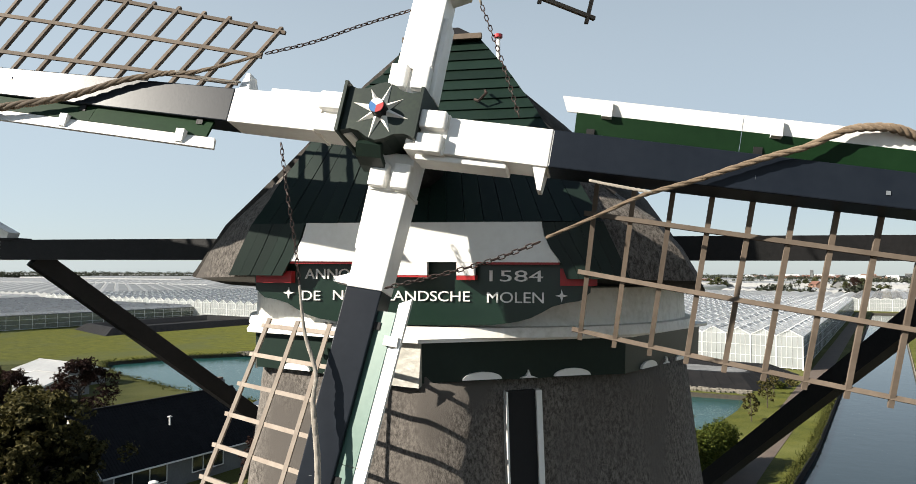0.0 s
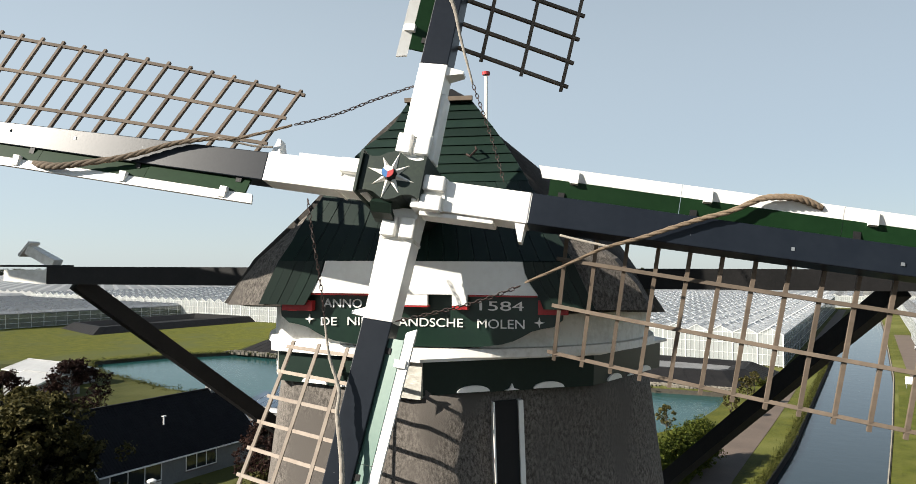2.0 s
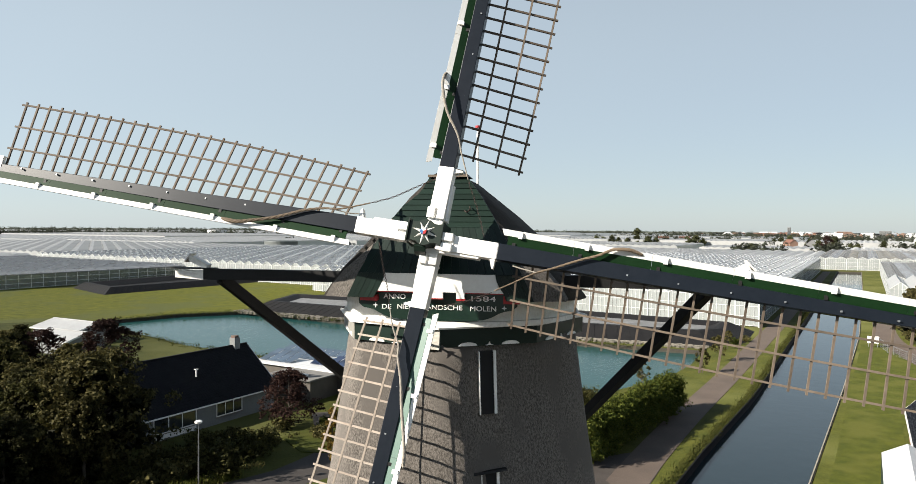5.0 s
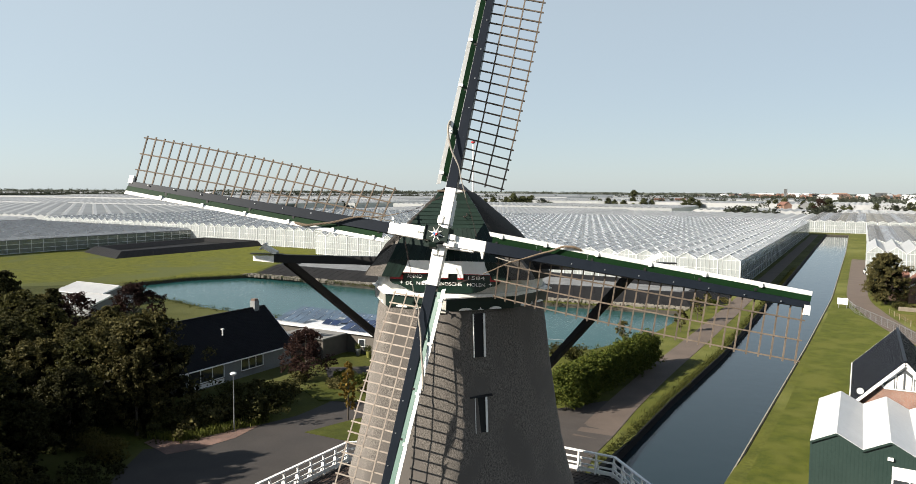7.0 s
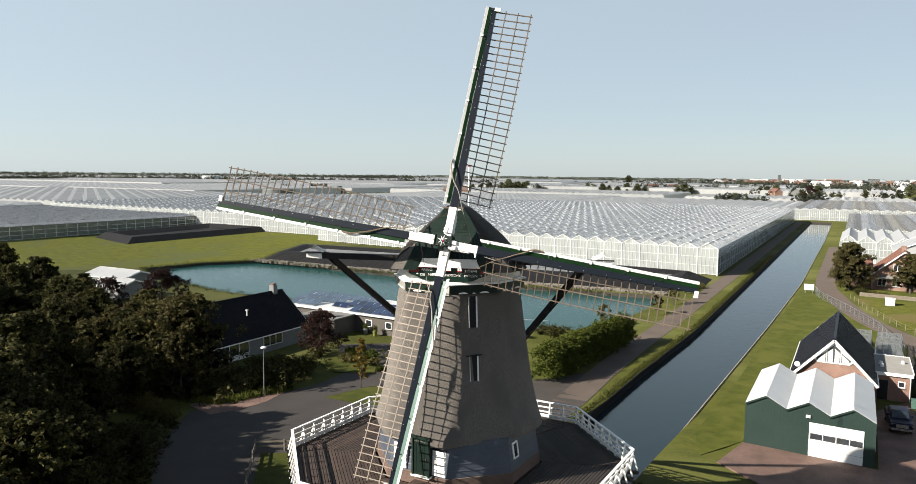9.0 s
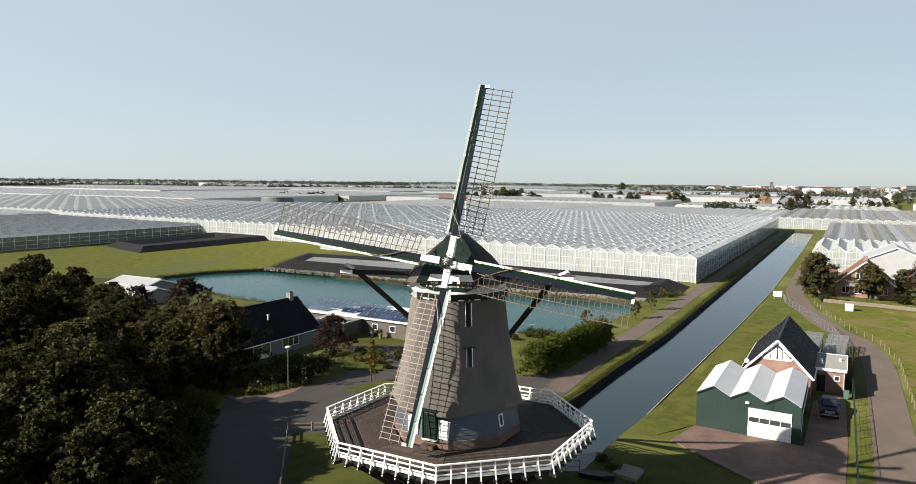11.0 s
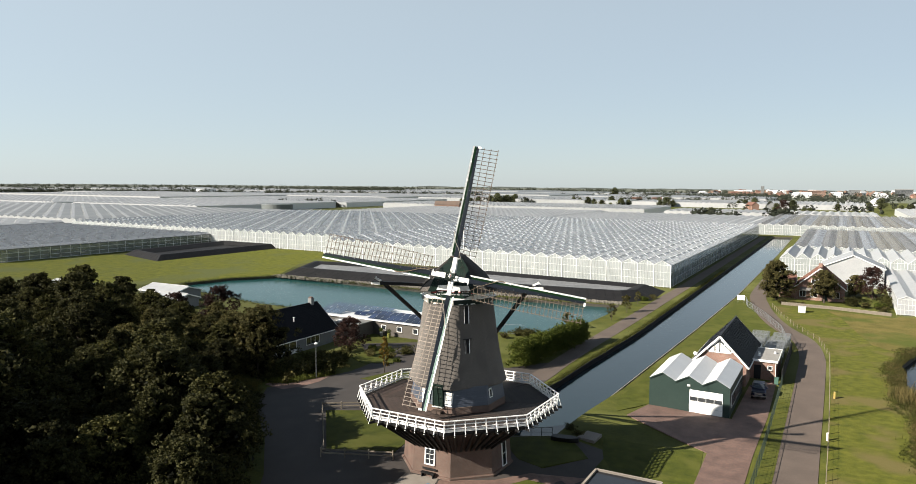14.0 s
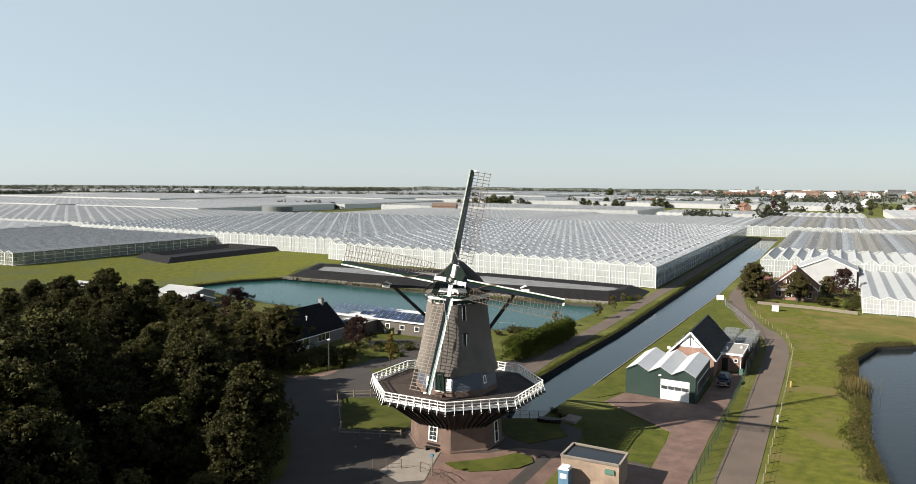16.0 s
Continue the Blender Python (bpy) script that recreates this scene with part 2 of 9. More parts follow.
M["white_old"] = surf("weathered_white_paint", (0.74, 0.72, 0.67), (0.52, 0.49, 0.43), 1.5, 0.55, 0.06, 20.0, fine=8, rand=0.04, lo=0.45, hi=0.72)
M["green"] = surf("dark_green_paint", (0.005, 0.015, 0.011), (0.009, 0.021, 0.015), 1.6, 0.42, 0.05, 18.0, spec=0.28, fine=10, rand=0.22, stretch=(1, 1, 1), lo=0.3, hi=0.7)
M["green_flaked"] = surf("flaking_green_paint", (0.006, 0.017, 0.012), (0.010, 0.023, 0.016), 1.6, 0.42, 0.05, 18.0, spec=0.28, fine=10, rand=0.22)
M["green_name"] = surf("glossy_green_paint", (0.006, 0.020, 0.014), (0.010, 0.028, 0.018), 1.2, 0.30, 0.05, 18.0, spec=0.5, fine=10)
M["green_board"] = surf("deep_green_paint", (0.005, 0.024, 0.007), (0.008, 0.032, 0.010), 1.5, 0.5, 0.03, 18.0, spec=0.15, rand=0.1)
M["green_worn"] = surf("weathered_green_paint", (0.007, 0.017, 0.012), (0.018, 0.032, 0.018), 3.0, 0.5, 0.10, 30.0, spec=0.3, fine=7, rand=0.12, lo=0.52, hi=0.72)
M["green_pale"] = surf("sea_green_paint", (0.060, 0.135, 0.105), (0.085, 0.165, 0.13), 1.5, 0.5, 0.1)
M["blue_black"] = surf("blue_black_paint", (0.007, 0.010, 0.016), (0.012, 0.016, 0.023), 2.0, 0.36, 0.04, 30.0, spec=0.22, fine=6, lo=0.35, hi=0.75)
M["black"] = surf("tarred_black_wood", (0.006, 0.006, 0.006), (0.013, 0.012, 0.012), 2.0, 0.6, 0.2, 25.0, spec=0.3)
M["lath"] = surf("grey_brown_timber", (0.098, 0.073, 0.052), (0.160, 0.123, 0.092), 2.0, 0.85, 0.14, 30.0, rand=0.2, fine=5)
M["lath_pale"] = surf("pale_timber", (0.34, 0.29, 0.24), (0.26, 0.21, 0.17), 2.0, 0.85, 0.14, 30.0, rand=0.15, fine=5)
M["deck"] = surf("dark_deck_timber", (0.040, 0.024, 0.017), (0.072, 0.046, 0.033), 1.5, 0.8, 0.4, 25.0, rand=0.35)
# darker copy of the deck timber, with shade put into its colour
M["deck_shade"] = surf("shaded_deck_timber", (0.016, 0.012, 0.010), (0.036, 0.026, 0.020), 1.1, 0.85, 0.4, 25.0, rand=0.45)
M["cloth"] = surf("furled_sailcloth", (0.17, 0.12, 0.075), (0.27, 0.20, 0.135), 6.0, 0.9, 0.6, 30.0)
M["cloth_grey"] = surf("grey_sailcloth", (0.46, 0.42, 0.36), (0.34, 0.30, 0.25), 5.0, 0.9, 0.6, 25.0)
M["iron"] = surf("rusty_iron", (0.030, 0.022, 0.020), (0.065, 0.034, 0.026), 8.0, 0.65, 0.3, metal=0.3)
M["red"] = surf("red_paint", (0.50, 0.020, 0.022), (0.36, 0.015, 0.018), 2.0, 0.45)
M["blue"] = surf("blue_paint", (0.03, 0.16, 0.42), None, 2.0, 0.4)
M["lead"] = surf("grey_lead_sheet", (0.32, 0.31, 0.28), (0.44, 0.42, 0.37), 1.5, 0.5, 0.3, 9.0, metal=0.3)
M["boards_blue"] = surf("blue_grey_boarding", (0.045, 0.055, 0.078), (0.068, 0.080, 0.105), 1.0, 0.55, 0.2, 12.0)
M["glass"] = glassy("window_glass", (0.02, 0.025, 0.03), 0.05, 0.9, 0.7)
M["dark"] = surf("dark_interior", (0.012, 0.012, 0.013), None, 1.0, 0.9)
M["gh_roof"] = glassy("greenhouse_roof_glass", (0.50, 0.52, 0.53), 0.45, 0.36, 0.15)
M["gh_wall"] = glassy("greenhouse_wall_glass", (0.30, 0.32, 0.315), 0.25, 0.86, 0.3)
M["gh_vent"] = surf("whitened_vent_glass", (0.80, 0.80, 0.80), (0.72, 0.725, 0.73), 0.7, 0.35)
M["gh_bar"] = surf("white_aluminium", (0.58, 0.585, 0.57), (0.48, 0.49, 0.475), 1.0, 0.4)
M["gh_rafter"] = surf("grey_roof_bars", (0.42, 0.435, 0.44), (0.36, 0.372, 0.38), 1.0, 0.5)
# wall glass darkened, since the side's shade is put into its colour
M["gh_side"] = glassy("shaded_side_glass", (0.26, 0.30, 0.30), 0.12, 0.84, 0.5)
M["crop"] = surf("crop_rows", (0.030, 0.060, 0.016), (0.06, 0.10, 0.03), 0.6, 0.95, 0.6, 3.0)
M["gh_floor"] = surf("pale_ground_cloth", (0.50, 0.50, 0.47), (0.36, 0.38, 0.34), 0.2, 0.9)
M["liner"] = surf("black_pond_liner", (0.010, 0.010, 0.011), (0.020, 0.019, 0.019), 0.6, 0.7, 0.3, 3.0, spec=0.15)
M["silt"] = surf("grey_cover_sheet", (0.13, 0.13, 0.13), (0.27, 0.27, 0.265), 0.35, 0.6, 0.3, 4.0, fine=5)
M["tile_black"] = surf("glazed_black_rooftile", (0.007, 0.008, 0.011), (0.012, 0.013, 0.018), 2.0, 0.42, 0.2, spec=0.15, rand=0.3)
M["tile_dark"] = surf("dark_rooftile", (0.006, 0.006, 0.008), (0.012, 0.012, 0.014), 1.0, 0.7, 0.3, spec=0.15, rand=0.25)
M["tile_red"] = surf("red_rooftile", (0.13, 0.060, 0.042), (0.18, 0.085, 0.058), 1.0, 0.8, 0.3, rand=0.2)
M["metal_white"] = surf("pale_profiled_sheet", (0.56, 0.56, 0.555), (0.50, 0.50, 0.495), 0.5, 0.4, 0.1)
M["metal_green"] = surf("dark_green_profiled_sheet", (0.014, 0.032, 0.026), (0.020, 0.040, 0.033), 0.6, 0.45, 0.1)
M["render"] = surf("grey_render", (0.18, 0.185, 0.185), (0.23, 0.235, 0.23), 0.8, 0.85, 0.2, 20.0)
M["dark_wall"] = surf("dark_brown_wall", (0.070, 0.060, 0.050), (0.10, 0.088, 0.072), 1.2, 0.8, 0.3, 12.0)
M["solar"] = surf("solar_cells", (0.010, 0.018, 0.048), (0.018, 0.030, 0.070), 0.8, 0.15, 0.0, rand=0.6, spec=0.5)
# paler copy of the cells, with the sky's reflection put into the colour
M["solar_sky"] = surf("sky_pale_solar_cells", (0.045, 0.070, 0.105), (0.065, 0.095, 0.135), 0.8, 0.12, 0.0, rand=0.3, spec=0.7)
M["car"] = surf("dark_blue_car_paint", (0.007, 0.009, 0.024), None, 1.0, 0.35, spec=0.12)
M["car_white"] = surf("white_car_paint", (0.72, 0.72, 0.72), None, 1.0, 0.25)
M["rubber"] = surf("tyre_rubber", (0.015, 0.015, 0.015), None, 4.0, 0.8)
M["chrome"] = surf("bright_metal", (0.6, 0.6, 0.6), (0.5, 0.5, 0.5), 3.0, 0.25, metal=1.0)
M["galv"] = surf("galvanised_steel", (0.38, 0.40, 0.41), (0.30, 0.31, 0.32), 2.0, 0.45, metal=0.7)
M["fence_green"] = surf("green_mesh_fence", (0.015, 0.03, 0.02), None, 2.0, 0.5)
M["fence_wood"] = surf("weathered_fence_wood", (0.17, 0.14, 0.105), (0.25, 0.21, 0.16), 2.0, 0.9, 0.4, rand=0.2)
M["bark"] = surf("bark", (0.060, 0.046, 0.034), (0.10, 0.08, 0.06), 4.0, 0.95, 0.8)
M["leaf"] = leafy("green_leaves", (0.017, 0.020, 0.005), (0.096, 0.090, 0.027))
# near-black copy of the leaves, holds the shade inside the crowns
M["leaf_shade"] = leafy("shaded_inner_leaves", (0.006, 0.007, 0.002), (0.016, 0.016, 0.005))
M["leaf_olive"] = leafy("olive_leaves", (0.026, 0.027, 0.008), (0.150, 0.130, 0.046))
M["leaf_dark"] = leafy("dark_leaves", (0.013, 0.015, 0.004), (0.064, 0.061, 0.020))
M["leaf_red"] = leafy("dark_red_leaves", (0.022, 0.012, 0.011), (0.056, 0.028, 0.021))
M["leaf_hedge"] = leafy("bright_hedge_leaves", (0.030, 0.048, 0.008), (0.100, 0.110, 0.018))
M["leaf_yellow"] = leafy("yellowing_leaves", (0.15, 0.105, 0.022), (0.28, 0.18, 0.038))
M["leaf_farm"] = leafy("olive_brown_leaves", (0.05, 0.048, 0.016), (0.16, 0.135, 0.05))
M["leaf_golden"] = leafy("golden_hedge_leaves", (0.045, 0.042, 0.010), (0.13, 0.105, 0.028))
# haze over the distance is put into these two paler leaf colours
M["leaf_distant"] = leafy("hazed_distant_leaves", (0.040, 0.050, 0.022), (0.115, 0.118, 0.055), tone=1.0)
M["leaf_far"] = leafy("hazed_far_leaves", (0.044, 0.053, 0.038), (0.080, 0.088, 0.062))
M["reed"] = leafy("reed_blades", (0.060, 0.052, 0.018), (0.150, 0.118, 0.045))
M["leaf_lush"] = leafy("lush_bank_growth", (0.030, 0.040, 0.008), (0.088, 0.092, 0.022))
M["blue_plastic"] = surf("blue_plastic", (0.10, 0.20, 0.30), None, 2.0, 0.4)
M["yellow"] = surf("yellow_paint", (0.46, 0.33, 0.10), None, 2.0, 0.5)


# ---------------------------------------------------------------- mesh building
class Shape:
    """Points and faces gathered for one mesh."""

    def __init__(self):
        self.v, self.f = [], []

    def add(self, pts, faces):
        k = len(self.v)
        self.v += [tuple(p) for p in pts]
        self.f += [tuple(i + k for i in f) for f in faces]
        return self

    def hexa(self, p):
        """Eight corners: four below, four above, each counter-clockwise."""
        return self.add(p, [(3, 2, 1, 0), (4, 5, 6, 7), (0, 1, 5, 4), (1, 2, 6, 5), (2, 3, 7, 6), (3, 0, 4, 7)])

    def box(self, x0, y0, z0, x1, y1, z1, m=None):
        p = [(x0, y0, z0), (x1, y0, z0), (x1, y1, z0), (x0, y1, z0), (x0, y0, z1), (x1, y0, z1), (x1, y1, z1), (x0, y1, z1)]
        if m:
            p = [m @ Vector(q) for q in p]
        return self.hexa(p)

    def beam(self, p, q, w, h, up=(0, 0, 1), w2=None, h2=None):
        """A bar from p to q, w wide and h high; w2, h2 at its end."""
        p, q = Vector(p), Vector(q)
        d = (q - p).normalized()
        side = d.cross(Vector(up))
        if side.length < 1e-4:
            side = d.cross(Vector((1, 0, 0)))
        side.normalize()
        top = side.cross(d)
        w2, h2 = w2 or w, h2 or h
        a = [p + side * sx * w / 2 + top * sz * h / 2 for sx, sz in ((-1, -1), (1, -1), (1, 1), (-1, 1))]
        b = [q + side * sx * w2 / 2 + top * sz * h2 / 2 for sx, sz in ((-1, -1), (1, -1), (1, 1), (-1, 1))]
        return self.add(a + b, [(0, 1, 2, 3), (7, 6, 5, 4), (1, 0, 4, 5), (2, 1, 5, 6), (3, 2, 6, 7), (0, 3, 7, 4)])

    def prism(self, poly, z0, z1):
        n = len(poly)
        return self.add([(x, y, z0) for x, y in poly] + [(x, y, z1) for x, y in poly],
                        [tuple(range(n - 1, -1, -1)), tuple(range(n, 2 * n))] + [(i, (i + 1) % n, n + (i + 1) % n, n + i) for i in range(n)])

    def loft(self, rings, caps=True):
        """Closed rings of equal length, joined in turn."""
        n = len(rings[0])
        f = []
        for r in range(len(rings) - 1):
            f += [(r * n + i, r * n + (i + 1) % n, (r + 1) * n + (i + 1) % n, (r + 1) * n + i) for i in range(n)]
        if caps:
            f += [tuple(range(n - 1, -1, -1)), tuple(range((len(rings) - 1) * n, len(rings) * n))]
        return self.add([p for r in rings for p in r], f)

    def tube(self, pts, r, n=6, r2=None):
        pts = [Vector(p) for p in pts]
        rings = []
        for i, p in enumerate(pts):
            d = (pts[min(i + 1, len(pts) - 1)] - pts[max(i - 1, 0)]).normalized()
            a = d.cross(Vector((0, 0, 1)) if abs(d.z) < 0.9 else Vector((1, 0, 0))).normalized()
            b = a.cross(d)
            rad = r + ((r2 if r2 is not None else r) - r) * i / max(1, len(pts) - 1)
            rings.append([p + (a * math.cos(2 * math.pi * k / n) + b * math.sin(2 * math.pi * k / n)) * rad for k in range(n)])
        return self.loft(rings)

    def cyl(self, x, y, z0, z1, r, n=12, r2=None):
        r2 = r if r2 is None else r2
        return self.loft([[(x + q * math.cos(2 * math.pi * k / n), y + q * math.sin(2 * math.pi * k / n), z) for k in range(n)] for z, q in ((z0, r), (z1, r2))])

    def trimmed(self):
        """Without the points that no face uses."""
        keep = sorted({i for f in self.f for i in f})
        at = {k: n for n, k in enumerate(keep)}
        self.v, self.f = [self.v[k] for k in keep], [tuple(at[i] for i in f) for f in self.f]
        return self

    def quad(self, a, b, c, d):
        return self.add([a, b, c, d], [(0, 1, 2, 3)])

    def mesh(self, name, smooth=False):
        me = bpy.data.meshes.new(name)
        me.from_pydata(self.v, [], self.f)
        bm = bmesh.new()
        bm.from_mesh(me)
        if len(bm.faces) < 60000:
            bmesh.ops.recalc_face_normals(bm, faces=bm.faces)
        bm.to_mesh(me)
        bm.free()
        if smooth:
            me.polygons.foreach_set("use_smooth", [True] * len(me.polygons))
        me.update()
        return me


def thing(name, label, category, at=(0, 0, 0), group="", kind="", turn=0.0):
    ob = new(name)
    ob.empty_display_size = 0.3
    ob.matrix_basis = pose(*at, 0, 0, turn)
    return tagged(ob, label, category, group, kind)


def part(name, shape, material, parent, label="", smooth=False, world=True, kind=""):
    """One mesh object under a thing or a part. world: its points are given in the world, not in the thing's own frame."""
    me = shape if isinstance(shape, bpy.types.Mesh) else shape.mesh(name, smooth)
    if not me.materials:
        me.materials.append(M[material])
    ob = new(name, me)
    ob.parent = parent
    if world and parent.type == "EMPTY":
        ob.matrix_parent_inverse = parent.matrix_basis.inverted()
    if label:
        ob["label"] = label
    if kind:
        ob["kind"] = kind
    return ob


def solo(name, shape, material, label, category, kind="", group="", smooth=False, at=None):
    """A thing or a piece of the setting that is one mesh."""
    me = shape if isinstance(shape, bpy.types.Mesh) else shape.mesh(name, smooth)
    if not me.materials:
        me.materials.append(M[material])
    ob = new(name, me)
    if at is not None:
        ob.matrix_basis = at
    return tagged(ob, label, category, group, kind)


def bevel(ob, width, segments=2):
    mod = ob.modifiers.new("rounded_edges", "BEVEL")
    mod.width, mod.segments, mod.limit_method, mod.angle_limit = width, segments, "ANGLE", radians(40)
    return ob


def ss(a, b, x):
    t = min(1.0, max(0.0, (x - a) / (b - a)))
    return t * t * (3 - 2 * t)


def height(x, y):
    """The lie of the land: the mill's yard stands a little above the polder."""
    return 0.85 * (1 - ss(8.5, 15, x)) * (1 - ss(20, 40, math.hypot(x + 6, y)))


def inside(poly, x, y):
    hit = False
    for (x0, y0), (x1, y1) in zip(poly, poly[1:] + poly[:1]):
        if (y0 > y) != (y1 > y) and x < (x1 - x0) * (y - y0) / (y1 - y0) + x0:
            hit = not hit
    return hit


def dense(poly, step):
    out = []
    for (x0, y0), (x1, y1) in zip(poly, poly[1:] + poly[:1]):
        n = max(1, round(math.hypot(x1 - x0, y1 - y0) / step))
        out += [(x0 + (x1 - x0) * i / n, y0 + (y1 - y0) * i / n) for i in range(n)]
    return out


def sheet(poly, lift, holes=(), step=3.0, grid=None, edge=None):
    """A sheet of ground that follows the lie of the land, with holes; edge: how deep its rim goes down."""
    loops = [dense(poly, step if grid else 1e9)] + [dense(h, step) for h in holes]
    pts, segs = [], []
    for lp in loops:
        k = len(pts)
        pts += lp
        segs += [(k + i, k + (i + 1) % len(lp)) for i in range(len(lp))]
    if grid:
        x0, y0, x1, y1 = grid
        x = x0
        while x <= x1:
            y = y0
            while y <= y1:
                if inside(poly, x, y) and not any(inside(h, x, y) for h in holes):
                    pts.append((x + 0.013 * ((x * 7 + y) % 3), y + 0.011 * ((y * 5 + x) % 3)))
                y += step
            x += step
    vs, _, fs, *_ = delaunay_2d_cdt([Vector(p) for p in pts], segs, [], 0, 1e-4)
    s = Shape()
    keep = []
    for f in fs:
        cx, cy = sum(vs[i].x for i in f) / len(f), sum(vs[i].y for i in f) / len(f)
        if inside(poly, cx, cy) and not any(inside(h, cx, cy) for h in holes):
            keep.append(tuple(f))
    s.add([(v.x, v.y, height(v.x, v.y) + lift) for v in vs], keep)
    if edge:
        for lp in loops:
            for (ax, ay), (bx, by) in zip(lp, lp[1:] + lp[:1]):
                s.quad((ax, ay, height(ax, ay) + lift), (bx, by, height(bx, by) + lift), (bx, by, height(bx, by) + lift - edge), (ax, ay, height(ax, ay) + lift - edge))
    return s


def strip(line, width):
    """The outline of a road of one width along a line of points."""
    left, right = [], []
    for i, (x, y) in enumerate(line):
        a, b = line[max(0, i - 1)], line[min(len(line) - 1, i + 1)]
        d = math.hypot(b[0] - a[0], b[1] - a[1])
        nx, ny = -(b[1] - a[1]) / d, (b[0] - a[0]) / d
        left.append((x + nx * width / 2, y + ny * width / 2))
        right.append((x - nx * width / 2, y - ny * width / 2))
    return left + right[::-1]


def smooth_line(pts, n=6):
    out = []
    for i in range(len(pts) - 1):
        p0, p1, p2, p3 = pts[max(0, i - 1)], pts[i], pts[i + 1], pts[min(len(pts) - 1, i + 2)]
        for k in range(n):
            t = k / n
            out.append(tuple(0.5 * ((2 * b) + (-a + c) * t + (2 * a - 5 * b + 4 * c - d) * t * t + (-a + 3 * b - 3 * c + d) * t ** 3) for a, b, c, d in zip(p0, p1, p2, p3)))
    return out + [tuple(pts[-1])]
M["gh_grey"] = surf("grey_aluminium", (0.20, 0.20, 0.195), (0.15, 0.15, 0.148), 1.0, 0.5)
M["gh_dim"] = glassy("dim_roof_glass", (0.30, 0.32, 0.34), 0.4, 0.5, 0.15)
M["gh_clear"] = glassy("clear_roof_glass", (0.26, 0.27, 0.28), 0.4, 0.22, 0.1)
# grey-olive, with the haze before the horizon put into the colour
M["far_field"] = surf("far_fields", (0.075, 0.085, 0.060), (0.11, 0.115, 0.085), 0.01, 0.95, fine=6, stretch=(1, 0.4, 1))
M["backing_pale"] = surf("pale_roof_backing", (0.62, 0.64, 0.65), (0.54, 0.56, 0.57), 0.15, 0.9)
M["gh_thin"] = glassy("open_frame_netting", (0.30, 0.31, 0.26), 0.6, 0.35, 0.2)
M["gh_white"] = surf("chalked_glass", (0.42, 0.425, 0.425), (0.34, 0.345, 0.35), 0.4, 0.5, 0.05)
M["screen_tan"] = surf("tan_screen", (0.36, 0.33, 0.25), (0.30, 0.275, 0.21), 0.5, 0.8)
M["screen_blue"] = surf("pale_blue_screen", (0.46, 0.50, 0.55), (0.40, 0.44, 0.50), 0.5, 0.8)
M["screen_dark"] = surf("grey_screen", (0.20, 0.20, 0.20), (0.24, 0.24, 0.235), 0.5, 0.8)
M["pot_lime"] = surf("lime_glaze", (0.20, 0.20, 0.05), (0.16, 0.16, 0.04), 2.0, 0.4)
M["stone"] = surf("grey_stone", (0.14, 0.125, 0.10), (0.24, 0.215, 0.17), 0.9, 0.9, 0.5, 6.0)
M["roofing"] = surf("grey_roofing_felt", (0.16, 0.155, 0.145), (0.21, 0.20, 0.185), 0.8, 0.9, 0.3, 20.0)
M["roof_wet"] = surf("wet_bitumen", (0.012, 0.014, 0.018), (0.020, 0.022, 0.027), 0.6, 0.15, 0.05, spec=0.2)
M["fence_dark"] = surf("dark_fence_panel", (0.030, 0.026, 0.022), (0.045, 0.038, 0.032), 1.5, 0.8, 0.3, rand=0.2)
M["rust"] = surf("brown_steel", (0.075, 0.045, 0.03), (0.11, 0.07, 0.05), 4.0, 0.7, 0.2)
M["meadow_tuft"] = leafy("meadow_tufts", (0.058, 0.072, 0.012), (0.125, 0.128, 0.028), tone=1.0)
M["bank_grass"] = leafy("long_grass", (0.030, 0.038, 0.008), (0.080, 0.080, 0.020))
M["far_roof"] = surf("far_glass_roof", (0.33, 0.335, 0.34), (0.44, 0.45, 0.45), 0.05, 0.5, fine=6, stretch=(1, 0.3, 1))
M["far_vent"] = surf("far_vent_glass", (0.55, 0.555, 0.555), (0.46, 0.465, 0.47), 0.1, 0.5)
M["far_roof_b"] = surf("far_glass_roof_grey", (0.26, 0.27, 0.27), (0.35, 0.36, 0.36), 0.05, 0.5, fine=6, stretch=(1, 0.3, 1))
M["far_roof_c"] = surf("far_glass_roof_white", (0.33, 0.335, 0.335), (0.42, 0.425, 0.425), 0.05, 0.5, fine=6, stretch=(1, 0.3, 1))
M["tank_dark"] = surf("dark_green_tank", (0.10, 0.115, 0.11), (0.14, 0.155, 0.15), 0.5, 0.6)
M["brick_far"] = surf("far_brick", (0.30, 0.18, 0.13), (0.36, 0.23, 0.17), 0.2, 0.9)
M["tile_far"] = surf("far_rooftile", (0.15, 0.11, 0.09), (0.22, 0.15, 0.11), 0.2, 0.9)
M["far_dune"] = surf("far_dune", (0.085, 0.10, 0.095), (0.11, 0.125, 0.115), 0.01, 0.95)

